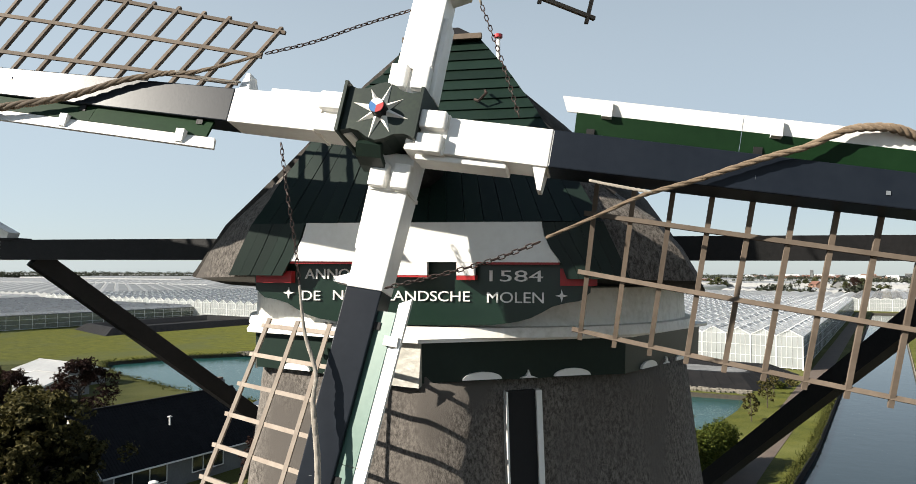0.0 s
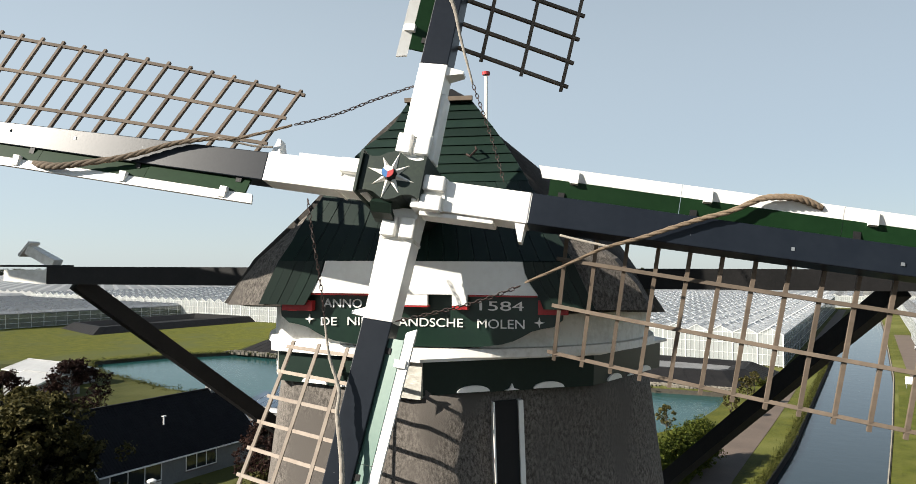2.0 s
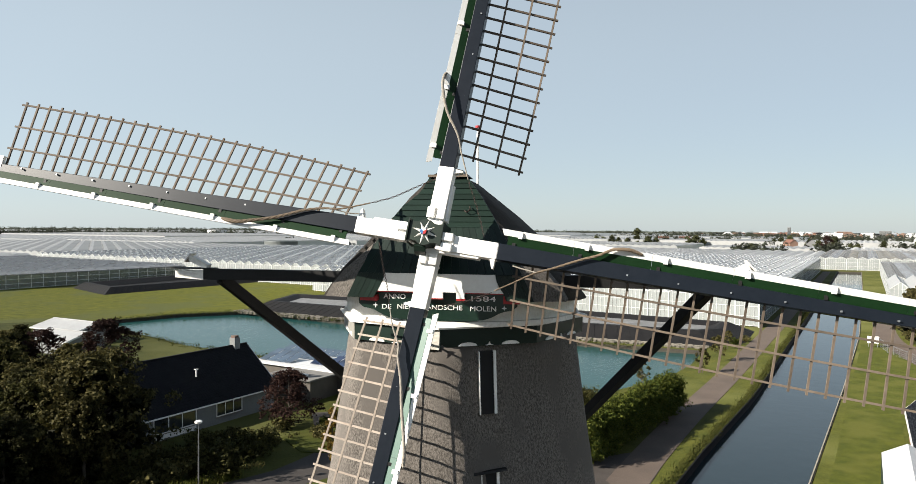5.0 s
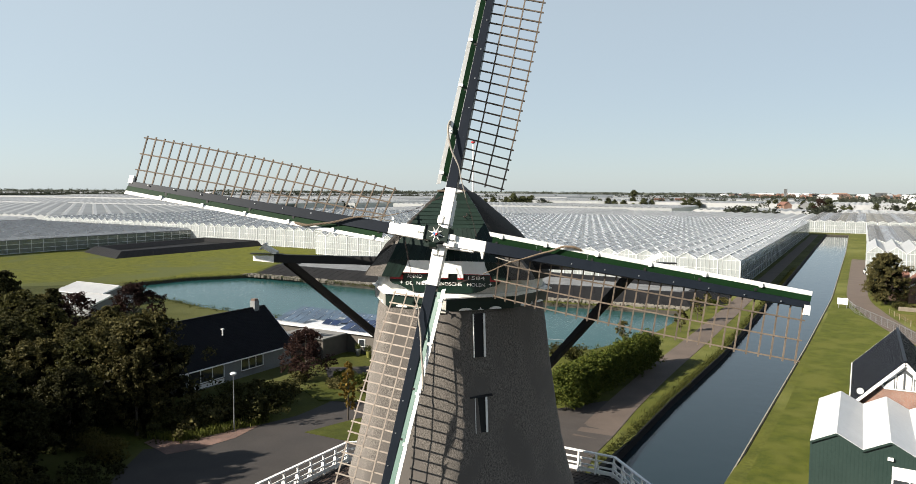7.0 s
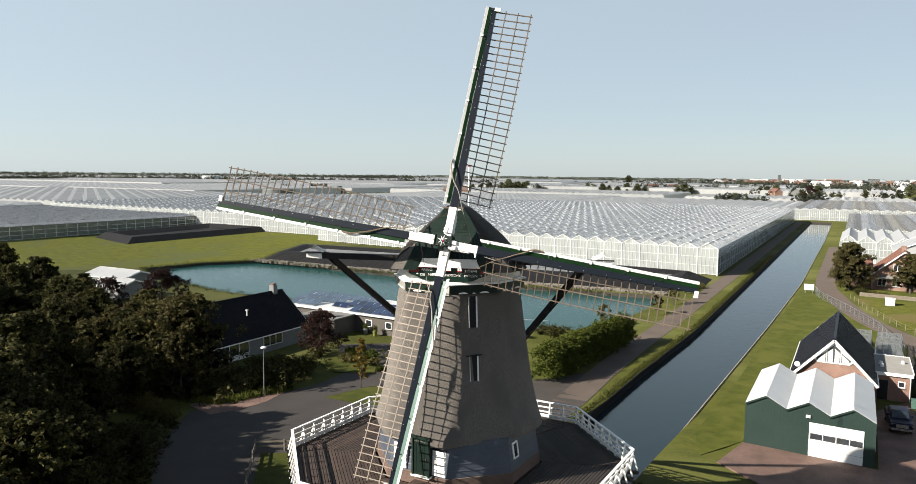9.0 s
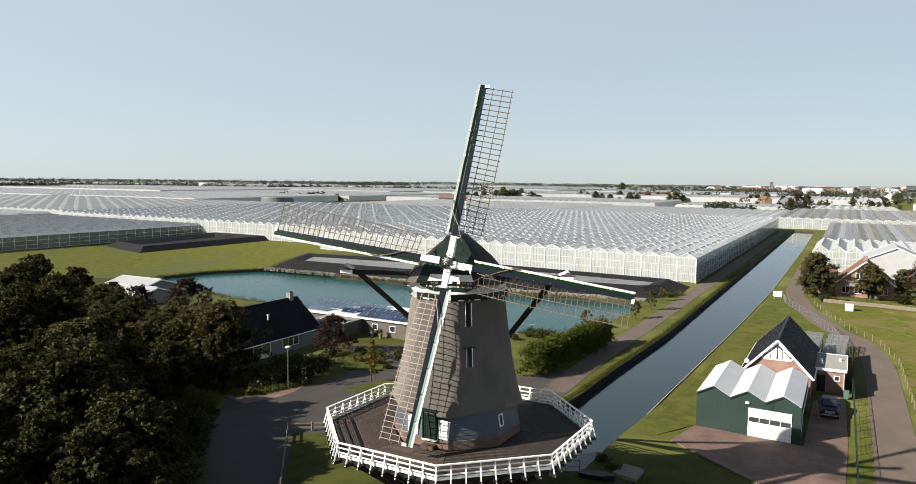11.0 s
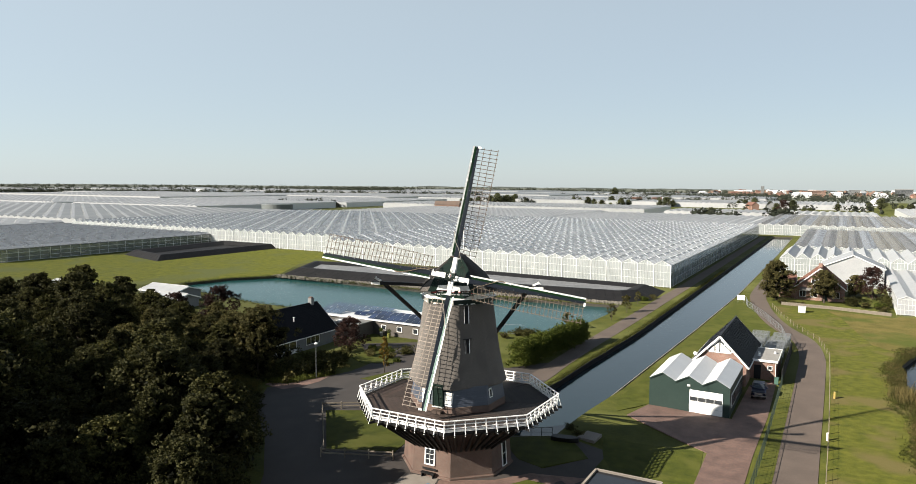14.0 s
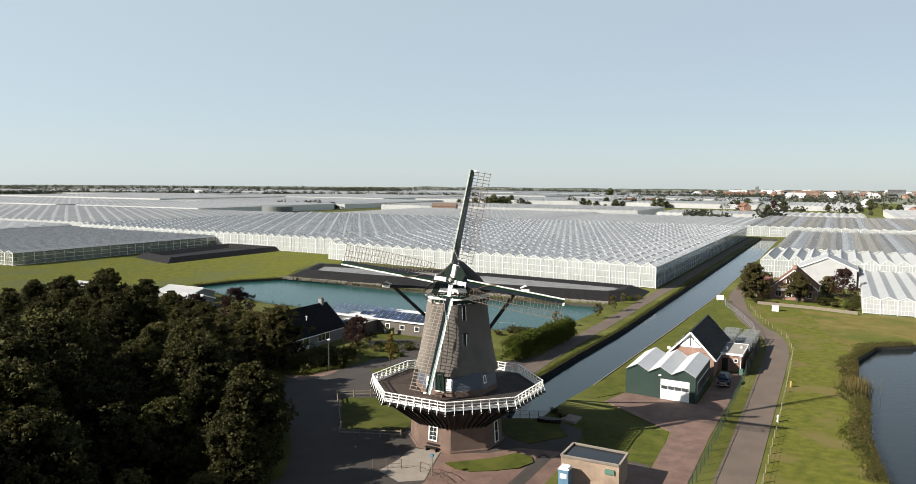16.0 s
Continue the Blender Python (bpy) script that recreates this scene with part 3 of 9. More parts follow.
# ---------------------------------------------------------------- ground, water, roads
WATER = -0.75
CANAL = [(-2.3, 25), (1.6, 9.0), (6.3, 11.4), (6.8, 30), (7.6, 53), (8.8, 87), (10.2, 140), (10.4, 270), (9.6, 388), (-0.6, 388), (-0.7, 200), (-0.8, 120), (-0.8, 77), (-1.9, 50)]
POND = [(-131, 82), (-124, 77), (-112, 72.2), (-100, 69.5), (-90, 66.8), (-60, 66), (-34, 66), (-24, 64.8), (-17, 69), (-12.6, 82), (-11.8, 95), (-12.6, 108), (-40, 105), (-72, 106), (-100, 108), (-119, 109), (-128, 96)]
LAKE = [(46.5, -260), (45.2, 11), (44.0, 28), (44.6, 43), (42.8, 52), (43.6, 66), (43.2, 72), (47, 86), (54, 92), (75, 96), (140, 92), (170, -260)]
ground = solo("ground", sheet([(-4600, -1500), (4600, -1500), (4600, 4850), (-4600, 4850)], 0.0, [CANAL, POND, LAKE], 4.0, (-60, -40, 44, 80)), "grass", "flat green polder land with grass", "ground", "structure")
solo("water", Shape().add([(-400, -300, WATER), (400, -300, WATER), (400, 420, WATER), (-400, 420, WATER)], [(0, 1, 2, 3)]), "water", "still dark blue canal and pond water", "water", "structure")
solo("lake_water", Shape().add([(x, y, WATER + 0.02) for x, y in LAKE], [tuple(range(len(LAKE)))]), "lake", "still dark lake water", "water", "structure")
solo("pond_water", Shape().add([(x, y, WATER + 0.02) for x, y in POND], [tuple(range(len(POND)))]), "pond", "rippled teal pond water", "water", "structure")
for name, loop, mat, deep in (("canal_bank", CANAL, "bank", 1.6), ("pond_bank", POND, "bank", 1.6), ("lake_bank", LAKE, "bank", 1.6)):
    s = Shape()
    lp = dense(loop, 4.0)
    for (ax, ay), (bx, by) in zip(lp, lp[1:] + lp[:1]):
        s.quad((ax, ay, height(ax, ay)), (bx, by, height(bx, by)), (bx, by, height(bx, by) - deep), (ax, ay, height(ax, ay) - deep))
    solo(name, s, mat, "dark timbered bank at the water's edge", "bank", "structure")
# timber sheeting caps along the canal
def left_bank(y):
    return float(np.interp(y, (25, 50, 77, 120, 200), (-2.3, -1.9, -0.8, -0.8, -0.7)))


def right_bank(y):
    return float(np.interp(y, (11.4, 30, 53, 87, 140, 270, 388), (6.3, 6.8, 7.6, 8.8, 10.2, 10.4, 9.6)))


s = Shape()
for y in np.arange(26, 384, 6.0):
    s.beam((left_bank(y) + 0.03, y, -0.40), (left_bank(y + 6) + 0.03, y + 5.97, -0.40), 0.14, 0.86)
solo("bank_sheeting", s, "liner", "dark timber sheeting along the towpath bank", "edging", "structure")
s = Shape()
for y in np.arange(12, 384, 6.0):
    s.beam((right_bank(y) - 0.02, y, 0.085), (right_bank(y + 6) - 0.02, y + 5.96, 0.085), 0.11, 0.07)
solo("quay_cap", s, "stone", "pale narrow capping along the canal", "edging", "structure")
for name in ("quay_edge",):
    s = Shape()
    for y in np.arange(12, 384, 6.0):
        s.beam((right_bank(y) + 0.02, y, -0.42), (right_bank(y + 6) + 0.02, y + 5.97, -0.42), 0.2, 0.96)
    solo(name, s, "bank", "weathered timber edging along the canal", "edging", "structure")

def slab(name, poly, lift, mat, label, cat, grid=None, step=3.0, edge=0.12):
    return solo(name, sheet(poly, lift, (), step, grid, edge), mat, label, cat, "structure")

YARD = [(-10, -19), (-14.5, -12.5), (-21.4, -4.8), (-30, 3), (-36.5, 12.2), (-34.1, 14.3), (-33.3, 20), (-32, 25.8), (-32.3, 31.2), (-35, 35), (-42, 42.5), (-34, 48.5), (-20, 43), (-12, 39.5), (-7.6, 46), (-4.2, 46), (-3.4, 30), (-2.7, 25), (1.2, 8.6), (4, 9.8), (6.9, 11.1), (12, 11.0), (16, 12), (20, 8), (23, 2), (23, -30), (-12, -30)]
slab("yard", YARD, 0.03, "asphalt", "dark asphalt yard round the mill", "yard", (-40, -30, 24, 48))
slab("towpath", strip(smooth_line([(-5.2, 33.5), (-5.7, 42), (-5.9, 60), (-5.5, 90), (-5.4, 125), (-5.2, 170), (-5.2, 380)], 4), 3.3), 0.034, "road", "pale asphalt path beside the canal", "path", (-12, 40, 0, 90))
slab("forecourt", [(-2.7, -5.6), (0.7, -5.2), (1.9, -9.2), (3.1, -12.9), (1.0, -14.5), (-2.4, -13.0), (-2.2, -9.5)], 0.045, "concrete", "worn pale concrete forecourt in front of the mill", "forecourt", (-4, -15, 4, -5))
slab("paved_yard", [(3.3, -13.2), (1.0, -5.6), (5.6, -3.0), (8, 0.2), (10.8, 1.5), (13.5, 3.5), (18, 4.0), (22.5, 3.5), (22.5, -30), (5.2, -30)], 0.05, "paver", "reddish brick paving beside the mill", "paving", (0, -30, 23, 6))
slab("driveway", [(11.0, 24.6), (12.2, 31.2), (22.7, 30.2), (22.9, 47.5), (26.2, 53), (26.6, 33), (26.4, 18), (26.6, 0), (26.6, -110), (22.4, -110), (22.4, -1), (21.9, 16.6)], 0.04, "paver", "reddish brick driveway in front of the house", "driveway")
ROAD_LINE = smooth_line([(29.4, -320), (30.6, -60), (30.85, 0), (30.75, 28), (30.6, 56), (30.2, 73), (28.2, 86), (23.9, 97), (20.2, 110), (17.1, 126), (14.9, 144), (14.6, 180), (14.6, 240)], 6)
slab("road", strip(ROAD_LINE, 4.0), 0.045, "road", "worn pale asphalt lane", "road")
slab("garden_lawn", [(-13.4, -4.2), (-6.6, -1.8), (-7.5, 5), (-13.5, 10.8), (-21.6, 6.3)], 0.07, "lawn", "green mown lawn inside a low wooden fence", "lawn", (-24, -6, -5, 12), 2.0)
slab("round_lawn", [(2.8, -8.0), (4.4, -8.8), (6.2, -8.8), (8.6, -7.2), (10.2, -5.1), (10.9, -2.6), (10.1, -1.4), (8.4, -1.6), (7.2, -3.6), (5.2, -5.7)], 0.12, "lawn", "green grass bed with a kerb beside the mill", "lawn", (1, -9, 11, 1), 2.0)
slab("back_lawn", [(5.5, 3.0), (8.5, 2.0), (11.5, 7.5), (8.8, 10.6), (6.8, 10.9), (2.3, 8.7), (1.6, 7.4)], 0.07, "lawn", "green lawn between mill and water", "lawn", (1, 2, 12, 11), 2.0)
slab("verge_lawn", [(11.2, 14), (21.5, 16.8), (22.2, 10), (22.2, 4.2), (17, 4.8), (13, 7)], 0.035, "lawn", "green lawn beside the driveway", "lawn")
slab("bank_lawn", [(8.9, 53), (8.0, 31), (9.6, 25.2), (12.1, 31.4), (14.6, 46), (14.6, 70), (18, 75), (24.4, 82), (24, 98), (17, 118), (13.5, 128), (10.6, 130), (9.6, 90)], 0.02, "lawn", "mown grass strip along the canal", "lawn")
slab("house_lawn", [(-27.5, 21.8), (-26.2, 28), (-20, 33.5), (-13, 34.5), (-12, 30), (-19, 21)], 0.07, "lawn", "green lawn beside the drive", "lawn", (-30, 20, -10, 36), 2.5)
slab("paved_corner", [(-38.1, 13.5), (-33.5, 12.0), (-32.2, 14.4), (-31.8, 17.8), (-32.9, 22.0), (-33.6, 21.0), (-34.5, 17.0), (-35.4, 15.1), (-38.2, 14.5)], 0.05, "paver", "brown brick paving along the bed", "paving", (-40, 10, -30, 24), 2.0)
slab("garden_bed", [(-38, 33.5), (-33.5, 31), (-29, 33), (-33, 39), (-38, 43)], 0.10, "lawn", "green garden lawn with shrubs", "lawn", (-40, 30, -28, 44), 2.5)
slab("rough_meadow", [(33.5, -260), (33.5, 52), (33.0, 74), (31.4, 86), (27.4, 98), (23.2, 112), (20.4, 126), (44, 119), (90, 128), (140, 100), (75, 98), (53, 94), (46, 88), (42, 73), (42.6, 66), (41.8, 52), (43.5, 43), (43, 28), (44.2, 11), (45.5, -260)], 0.015, "meadow", "rough tawny meadow beside the lake", "meadow")
slab("tawny_meadow", [(31.2, 126.0), (34.6, 116), (37.6, 98), (39.6, 88), (42.6, 84), (46.2, 88.6), (53, 94.6), (75, 98.6), (100, 100), (100, 124), (46, 124.6), (44.6, 121.5)], 0.03, "tawny", "tawny rough grass at the lake's head", "meadow")
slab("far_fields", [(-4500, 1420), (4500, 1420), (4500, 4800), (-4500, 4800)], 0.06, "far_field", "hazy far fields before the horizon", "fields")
slab("far_meadow", [(-264, 84), (-190, 20), (-133, 80), (-129, 96), (-121, 110), (-136, 138), (-131, 160), (-148, 178), (-183, 184), (-186, 118), (-214, 127), (-222, 122)], 0.02, "pasture", "bright green meadow between pond and greenhouses", "meadow")

# ---------------------------------------------------------------- the windmill
OCT = [21.0 + 45 * k for k in range(8)]


def ring(r, z, off=0.0, n=8):
    return [(r * math.cos(radians(a + off)), r * math.sin(radians(a + off)), z) for a in OCT]


def ridge_turn(z):
    """How far round, in degrees, the rounded ridge of the thatch beside the hatches is turned, by height, fitted to
    where the shade begins.
    """
    tab = ((9.3, -2.0), (9.85, -1.0), (10.65, 4.0), (11.95, 8.2), (12.65, 9.3), (13.85, 9.2), (15.5, 4.8), (16.5, 1.8), (17.2, 0.2), (17.6, 0.0))
    return float(np.interp(z, [e[0] for e in tab], [e[1] for e in tab]))


def bent_ring(r, z, soft=0.12):
    """An octagon with rounded corners, for thatch; one ridge swells, and the corner behind it is set in so that the
    face between lies in shade.
    """
    out = []
    for n, a in enumerate(OCT):
        for j in (-1.0, -0.5, 0.0, 0.5, 1.0):
            th = j * 18.0 if abs(j) == 1 else j * 9
            add = -soft * (1 - abs(j)) ** 2
            if n == 6 and abs(j) < 1:
                th = ridge_turn(z) - (0.5 - j) * 8.0
                add += (0.03, 0.09, 0.13)[int(j * 2 + 1)] * ss(9.2, 9.45, z)
            rr = r * math.cos(radians(22.5)) / math.cos(radians(22.5 - abs(th))) + add
            out.append(Vector((rr * math.cos(radians(a + th)), rr * math.sin(radians(a + th)), z)))
    e = (0.95 + 0.05 * ss(9.6, 11.6, z)) * (1 - 0.25 * ss(16.6, 17.3, z))
    sunk = Vector((math.cos(radians(336 + 7 * e)), math.sin(radians(336 + 7 * e)), 0)) * r * (1 - 0.135 * e) + Vector((0, 0, z))
    ridge, last = out[33], out[0]
    chord = sunk - ridge
    inward = Vector((-chord.y, chord.x, 0)).normalized()
    out[34], out[35], out[36], out[37] = ridge + chord * 0.30 + inward * 0.07, ridge + chord * 0.64 + inward * 0.06, ridge + chord * 0.95 + inward * 0.01, sunk
    out[38], out[39] = sunk.lerp(last, 0.06), sunk.lerp(last, 0.5)
    return [tuple(p) for p in out]


CY = 18.43
CU, CF, CZ = Vector((math.cos(radians(CY)), math.sin(radians(CY)), 0)), Vector((math.sin(radians(CY)), -math.cos(radians(CY)), 0)), Vector((0, 0, 1))


def cap_at(u, f, z):
    """A place by the cap's own axes: to its right, to its front, and up."""
    return CU * u + CF * f + CZ * z


mill = thing("windmill", "old thatched windmill with green cap, white stage railing and brick base", "windmill", (0, 0, 0.85))
G0, DECK, RAIL = 0.75, 7.05, 8.14
# brick base
base = part("brick_base", Shape().loft([ring(5.55, G0), ring(5.50, 1.2), ring(5.15, 6.3), ring(5.15, DECK - 0.2)]), "brick_mill", mill, "red-brown brick octagonal base")
part("plinth", Shape().loft([ring(5.75, G0 - 0.3), ring(5.72, 1.05), ring(5.6, 1.12)]), "brick_mill", mill, "brick plinth")


def on_face(k, s, z, r, out=0.0):
    """A point on the face between corners k and k + 1: s metres sideways from its middle (right as seen from outside), z high."""
    a = OCT[k] + 22.5
    n, t = Vector((math.cos(radians(a)), math.sin(radians(a)), 0)), Vector((-math.sin(radians(a)), math.cos(radians(a)), 0))
    return n * (r * math.cos(radians(22.5)) + out) + t * s + CZ * z


def face_window(k, s, z0, z1, w, r0, r1, parent, fr=0.09, mat="white", bars=(1, 2), glass="glass"):
    """A framed window in a face of the tower, whose radius goes from r0 at its foot to r1 at its head."""
    def at(a, z, o):
        q = (z - z0) / (z1 - z0)
        return on_face(k, s + a, z, r0 + (r1 - r0) * q, o)
    f = Shape()
    for a0, a1, b0, b1 in ((-w / 2 - fr, w / 2 + fr, z0 - fr, z0), (-w / 2 - fr, w / 2 + fr, z1, z1 + fr), (-w / 2 - fr, -w / 2, z0, z1), (w / 2, w / 2 + fr, z0, z1)):
        f.hexa([at(a0, b0, -0.1), at(a1, b0, -0.1), at(a1, b1, -0.1), at(a0, b1, -0.1), at(a0, b0, 0.07), at(a1, b0, 0.07), at(a1, b1, 0.07), at(a0, b1, 0.07)])
    win = part("window", f, mat, parent, "white window frame")
    g = Shape()
    g.hexa([at(-w / 2, z0, -0.12), at(w / 2, z0, -0.12), at(w / 2, z1, -0.12), at(-w / 2, z1, -0.12), at(-w / 2, z0, 0.015), at(w / 2, z0, 0.015), at(w / 2, z1, 0.015), at(-w / 2, z1, 0.015)])
    part("pane", g, glass, win, "dark glass")
    b = Shape()
    for i in range(1, bars[0] + 1):
        a = -w / 2 + w * i / (bars[0] + 1)
        b.beam(at(a, z0, 0.03), at(a, z1, 0.03), 0.035, 0.035)
    for i in range(1, bars[1] + 1):
        z = z0 + (z1 - z0) * i / (bars[1] + 1)
        b.beam(at(-w / 2, z, 0.03), at(w / 2, z, 0.03), 0.035, 0.035)
    if b.v:
        part("glazing_bar", b, mat, win)
    return win


face_window(5, -0.2, 2.07, 3.46, 0.92, 5.48, 5.36, mill, 0.12, bars=(1, 2))
face_window(7, 0.5, 1.15, 3.5, 0.75, 5.55, 5.36, mill, 0.1, bars=(0, 1))
bench = thing("bench", "small dark bench against the brick base", "bench", tuple(on_face(5, -0.15, height(0, -6), 5.95)))
for name_, a0, a1, z0_, z1_, o0, o1 in (("seat", -0.75, 0.75, 0.40, 0.45, -0.25, 0.2), ("backrest", -0.75, 0.75, 0.62, 0.82, -0.28, -0.24), ("leg", -0.65, -0.57, 0.0, 0.40, -0.22, 0.16), ("leg", 0.57, 0.65, 0.0, 0.40, -0.22, 0.16)):
    gz = height(0, -6) + 0.05
    part(name_, Shape().hexa([on_face(5, -0.15 + a, gz + z, 5.95, o) for z in (z0_, z1_) for a, o in ((a0, o0), (a1, o0), (a1, o1), (a0, o1))]), "black", bench)

# stage: joists, struts, planks, fascia, railing
floor_ = part("stage_frame", Shape().loft([ring(9.85, DECK - 0.16), ring(9.85, DECK - 0.06), ring(5.0, DECK - 0.06), ring(5.0, DECK - 0.16), ring(9.85, DECK - 0.16)], False), "black", mill, "dark stage framing")
for k in range(8):
    a, b = Vector(ring(1, 0)[k]), Vector(ring(1, 0)[(k + 1) % 8])
    for i in range(8):
        d = a.lerp(b, (i + (0.0 if i else 0.02)) / 8.0)
        s = Shape().beam(d * 5.0 + CZ * (DECK - 0.26), d * 10.5 + CZ * (DECK - 0.28), 0.15, 0.22)
        j = part("joist", s, "black", floor_)
        part("strut", Shape().beam(d * 5.25 + CZ * 3.55, d * 9.5 + CZ * (DECK - 0.36), 0.2, 0.2), "black", floor_, "tarred slanting strut")
part("fascia", Shape().loft([ring(10.0, DECK - 0.30), ring(10.0, DECK - 0.02), ring(9.86, DECK - 0.02), ring(9.86, DECK - 0.30), ring(10.0, DECK - 0.30)], False), "black", floor_, "dark edge board")
for k in range(8):
    a, b = Vector(ring(1, 0)[k]), Vector(ring(1, 0)[(k + 1) % 8])
    for i in range(25):
        r0 = 5.0 + i * 0.196
        r1 = r0 + 0.156
        g = 0.03
        z0, z1 = DECK - 0.055, DECK + random.uniform(-0.006, 0.006)
        c0, c1, c2, c3 = a * r0, b * r0, b * r1, a * r1
        t = (b - a).normalized() * g
        c0, c1, c2, c3 = c0 + t, c1 - t, c2 - t, c3 + t
        # shade on the stage's right sectors is put into darker planks
        part("plank", Shape().hexa([c0 + CZ * z0, c1 + CZ * z0, c2 + CZ * z0, c3 + CZ * z0, c0 + CZ * z1, c1 + CZ * z1, c2 + CZ * z1, c3 + CZ * z1]), "deck_shade" if k in (0, 1, 2, 7) or k == 6 and i % 3 else "deck", floor_)
for k in range(8):
    a, b = Vector(ring(1, 0)[k]), Vector(ring(1, 0)[(k + 1) % 8])
    rail = part("railing", Shape().beam(a * 10.16 + CZ * (RAIL - 0.03), b * 10.16 + CZ * (RAIL - 0.03), 0.16, 0.07), "white", mill, "white painted timber railing")
    for z, h in ((RAIL - 0.38, 0.09), (RAIL - 0.70, 0.09)):
        part("rail", Shape().beam(a * 10.12 + CZ * z, b * 10.12 + CZ * z, 0.05, h), "white", rail)
    part("kick_board", Shape().beam(a * 10.06 + CZ * (DECK + 0.14), b * 10.06 + CZ * (DECK + 0.14), 0.05, 0.2), "white", rail)
    for i in range(8):
        d = a.lerp(b, i / 8.0)
        part("post", Shape().beam(d * 10.04 + CZ * (DECK - 0.02), d * 10.14 + CZ * (RAIL - 0.06), 0.09, 0.09, up=d), "white", rail)
        part("outrigger", Shape().beam(d * 10.48 + CZ * (DECK - 0.36), d * 10.17 + CZ * (RAIL - 0.36), 0.07, 0.09, up=d), "white", rail, "white slanting outrigger")

# low wall above the deck, boarding and thatched body
part("stage_wall", Shape().loft([ring(4.85, DECK), ring(4.83, DECK + 0.62), ring(4.70, DECK + 0.70)]), "brick_mill", mill, "low brick wall on the stage")
skirt = part("skirt_boarding", Shape().loft([ring(4.78, DECK + 0.66), ring(4.45, 9.5)]), "boards_blue", mill, "blue-grey boarded skirt")
for k in range(8):
    for i in range(1, 6):
        z = DECK + 0.66 + i * 0.36
        r = 4.78 - (z - DECK - 0.66) * 0.33 / 1.8
        s = Shape().hexa([on_face(k, -r * 0.38, z - 0.03, r, -0.01), on_face(k, r * 0.38, z - 0.03, r, -0.01), on_face(k, r * 0.378, z + 0.02, r, -0.03), on_face(k, -r * 0.378, z + 0.02, r, -0.03),
                          on_face(k, -r * 0.382, z - 0.03, r, 0.03), on_face(k, r * 0.382, z - 0.03, r, 0.03), on_face(k, r * 0.38, z + 0.02, r, 0.012), on_face(k, -r * 0.38, z + 0.02, r, 0.012)])
        part("board_edge", s, "boards_blue", skirt)
prof = [(9.30, 4.80), (9.36, 5.02), (9.55, 5.06), (9.9, 4.95), (10.6, 4.74), (11.6, 4.50), (12.7, 4.29), (13.8, 4.12), (15.0, 3.94), (16.2, 3.78), (17.0, 3.68), (17.45, 3.62)]
rings = []
for i in range(len(prof) - 1):
    (z0, r0), (z1, r1) = prof[i], prof[i + 1]
    n = max(1, int((z1 - z0) / 0.25))
    for j in range(n):
        q = j / n
        rings.append(bent_ring(r0 + (r1 - r0) * q, z0 + (z1 - z0) * q))
rings.append(bent_ring(3.62, 17.45))
rnd = random.Random(4)
rings = [[(x * (1 + rnd.uniform(-0.0012, 0.0012)), y * (1 + rnd.uniform(-0.0012, 0.0012)), z + rnd.uniform(-0.03, 0.03)) for x, y, z in r] for r in rings]
part("thatched_body", Shape().loft(rings), "thatch", mill, "weathered grey-brown reed thatch", smooth=True)


def hatch(k, s, z0, z1, w, r0, r1, drip, sunk=0.0):
    """A narrow opening with a white shutter-like side frame."""
    def at(a, z, o):
        return on_face(k, s + a, z, r0 + (r1 - r0) * (z - z0) / (z1 - z0), o + sunk - 0.20 * a)
    f = Shape()
    for a0, a1 in ((-w / 2 - 0.025, -w / 2), (w / 2, w / 2 + 0.08)):
        f.hexa([at(a0, z0, -0.3), at(a1, z0, -0.3), at(a1, z1, -0.3), at(a0, z1, -0.3), at(a0, z0, 0.09), at(a1, z0, 0.09), at(a1, z1, 0.09), at(a0, z1, 0.09)])
    win = part("hatch_window", f, "white", mill, "white-framed narrow hatch")
    g = Shape()
    g.hexa([at(-w / 2, z0, -0.3), at(w / 2, z0, -0.3), at(w / 2, z1, -0.3), at(-w / 2, z1, -0.3), at(-w / 2, z0, 0.045), at(w / 2, z0, 0.045), at(w / 2, z1, 0.045), at(-w / 2, z1, 0.045)])
    part("opening", g, "dark", win, "dark opening")
    if not drip:
        return
    h = Shape()
    h.hexa([at(-w / 2 - 0.25, z1, -0.2), at(w / 2 + 0.3, z1, -0.2), at(w / 2 + 0.3, z1 + 0.05, -0.2), at(-w / 2 - 0.25, z1 + 0.05, -0.2), at(-w / 2 - 0.25, z1, 0.16), at(w / 2 + 0.3, z1, 0.16), at(w / 2 + 0.3, z1 + 0.05, 0.13), at(-w / 2 - 0.25, z1 + 0.05, 0.13)])
    part("drip_board", h, "black", win)


hatch(6, -0.14, 15.55, 17.2, 0.40, 3.86, 3.66, False, -0.20)
hatch(6, -0.14, 12.7, 14.05, 0.42, 4.27, 4.08, True, -0.24)

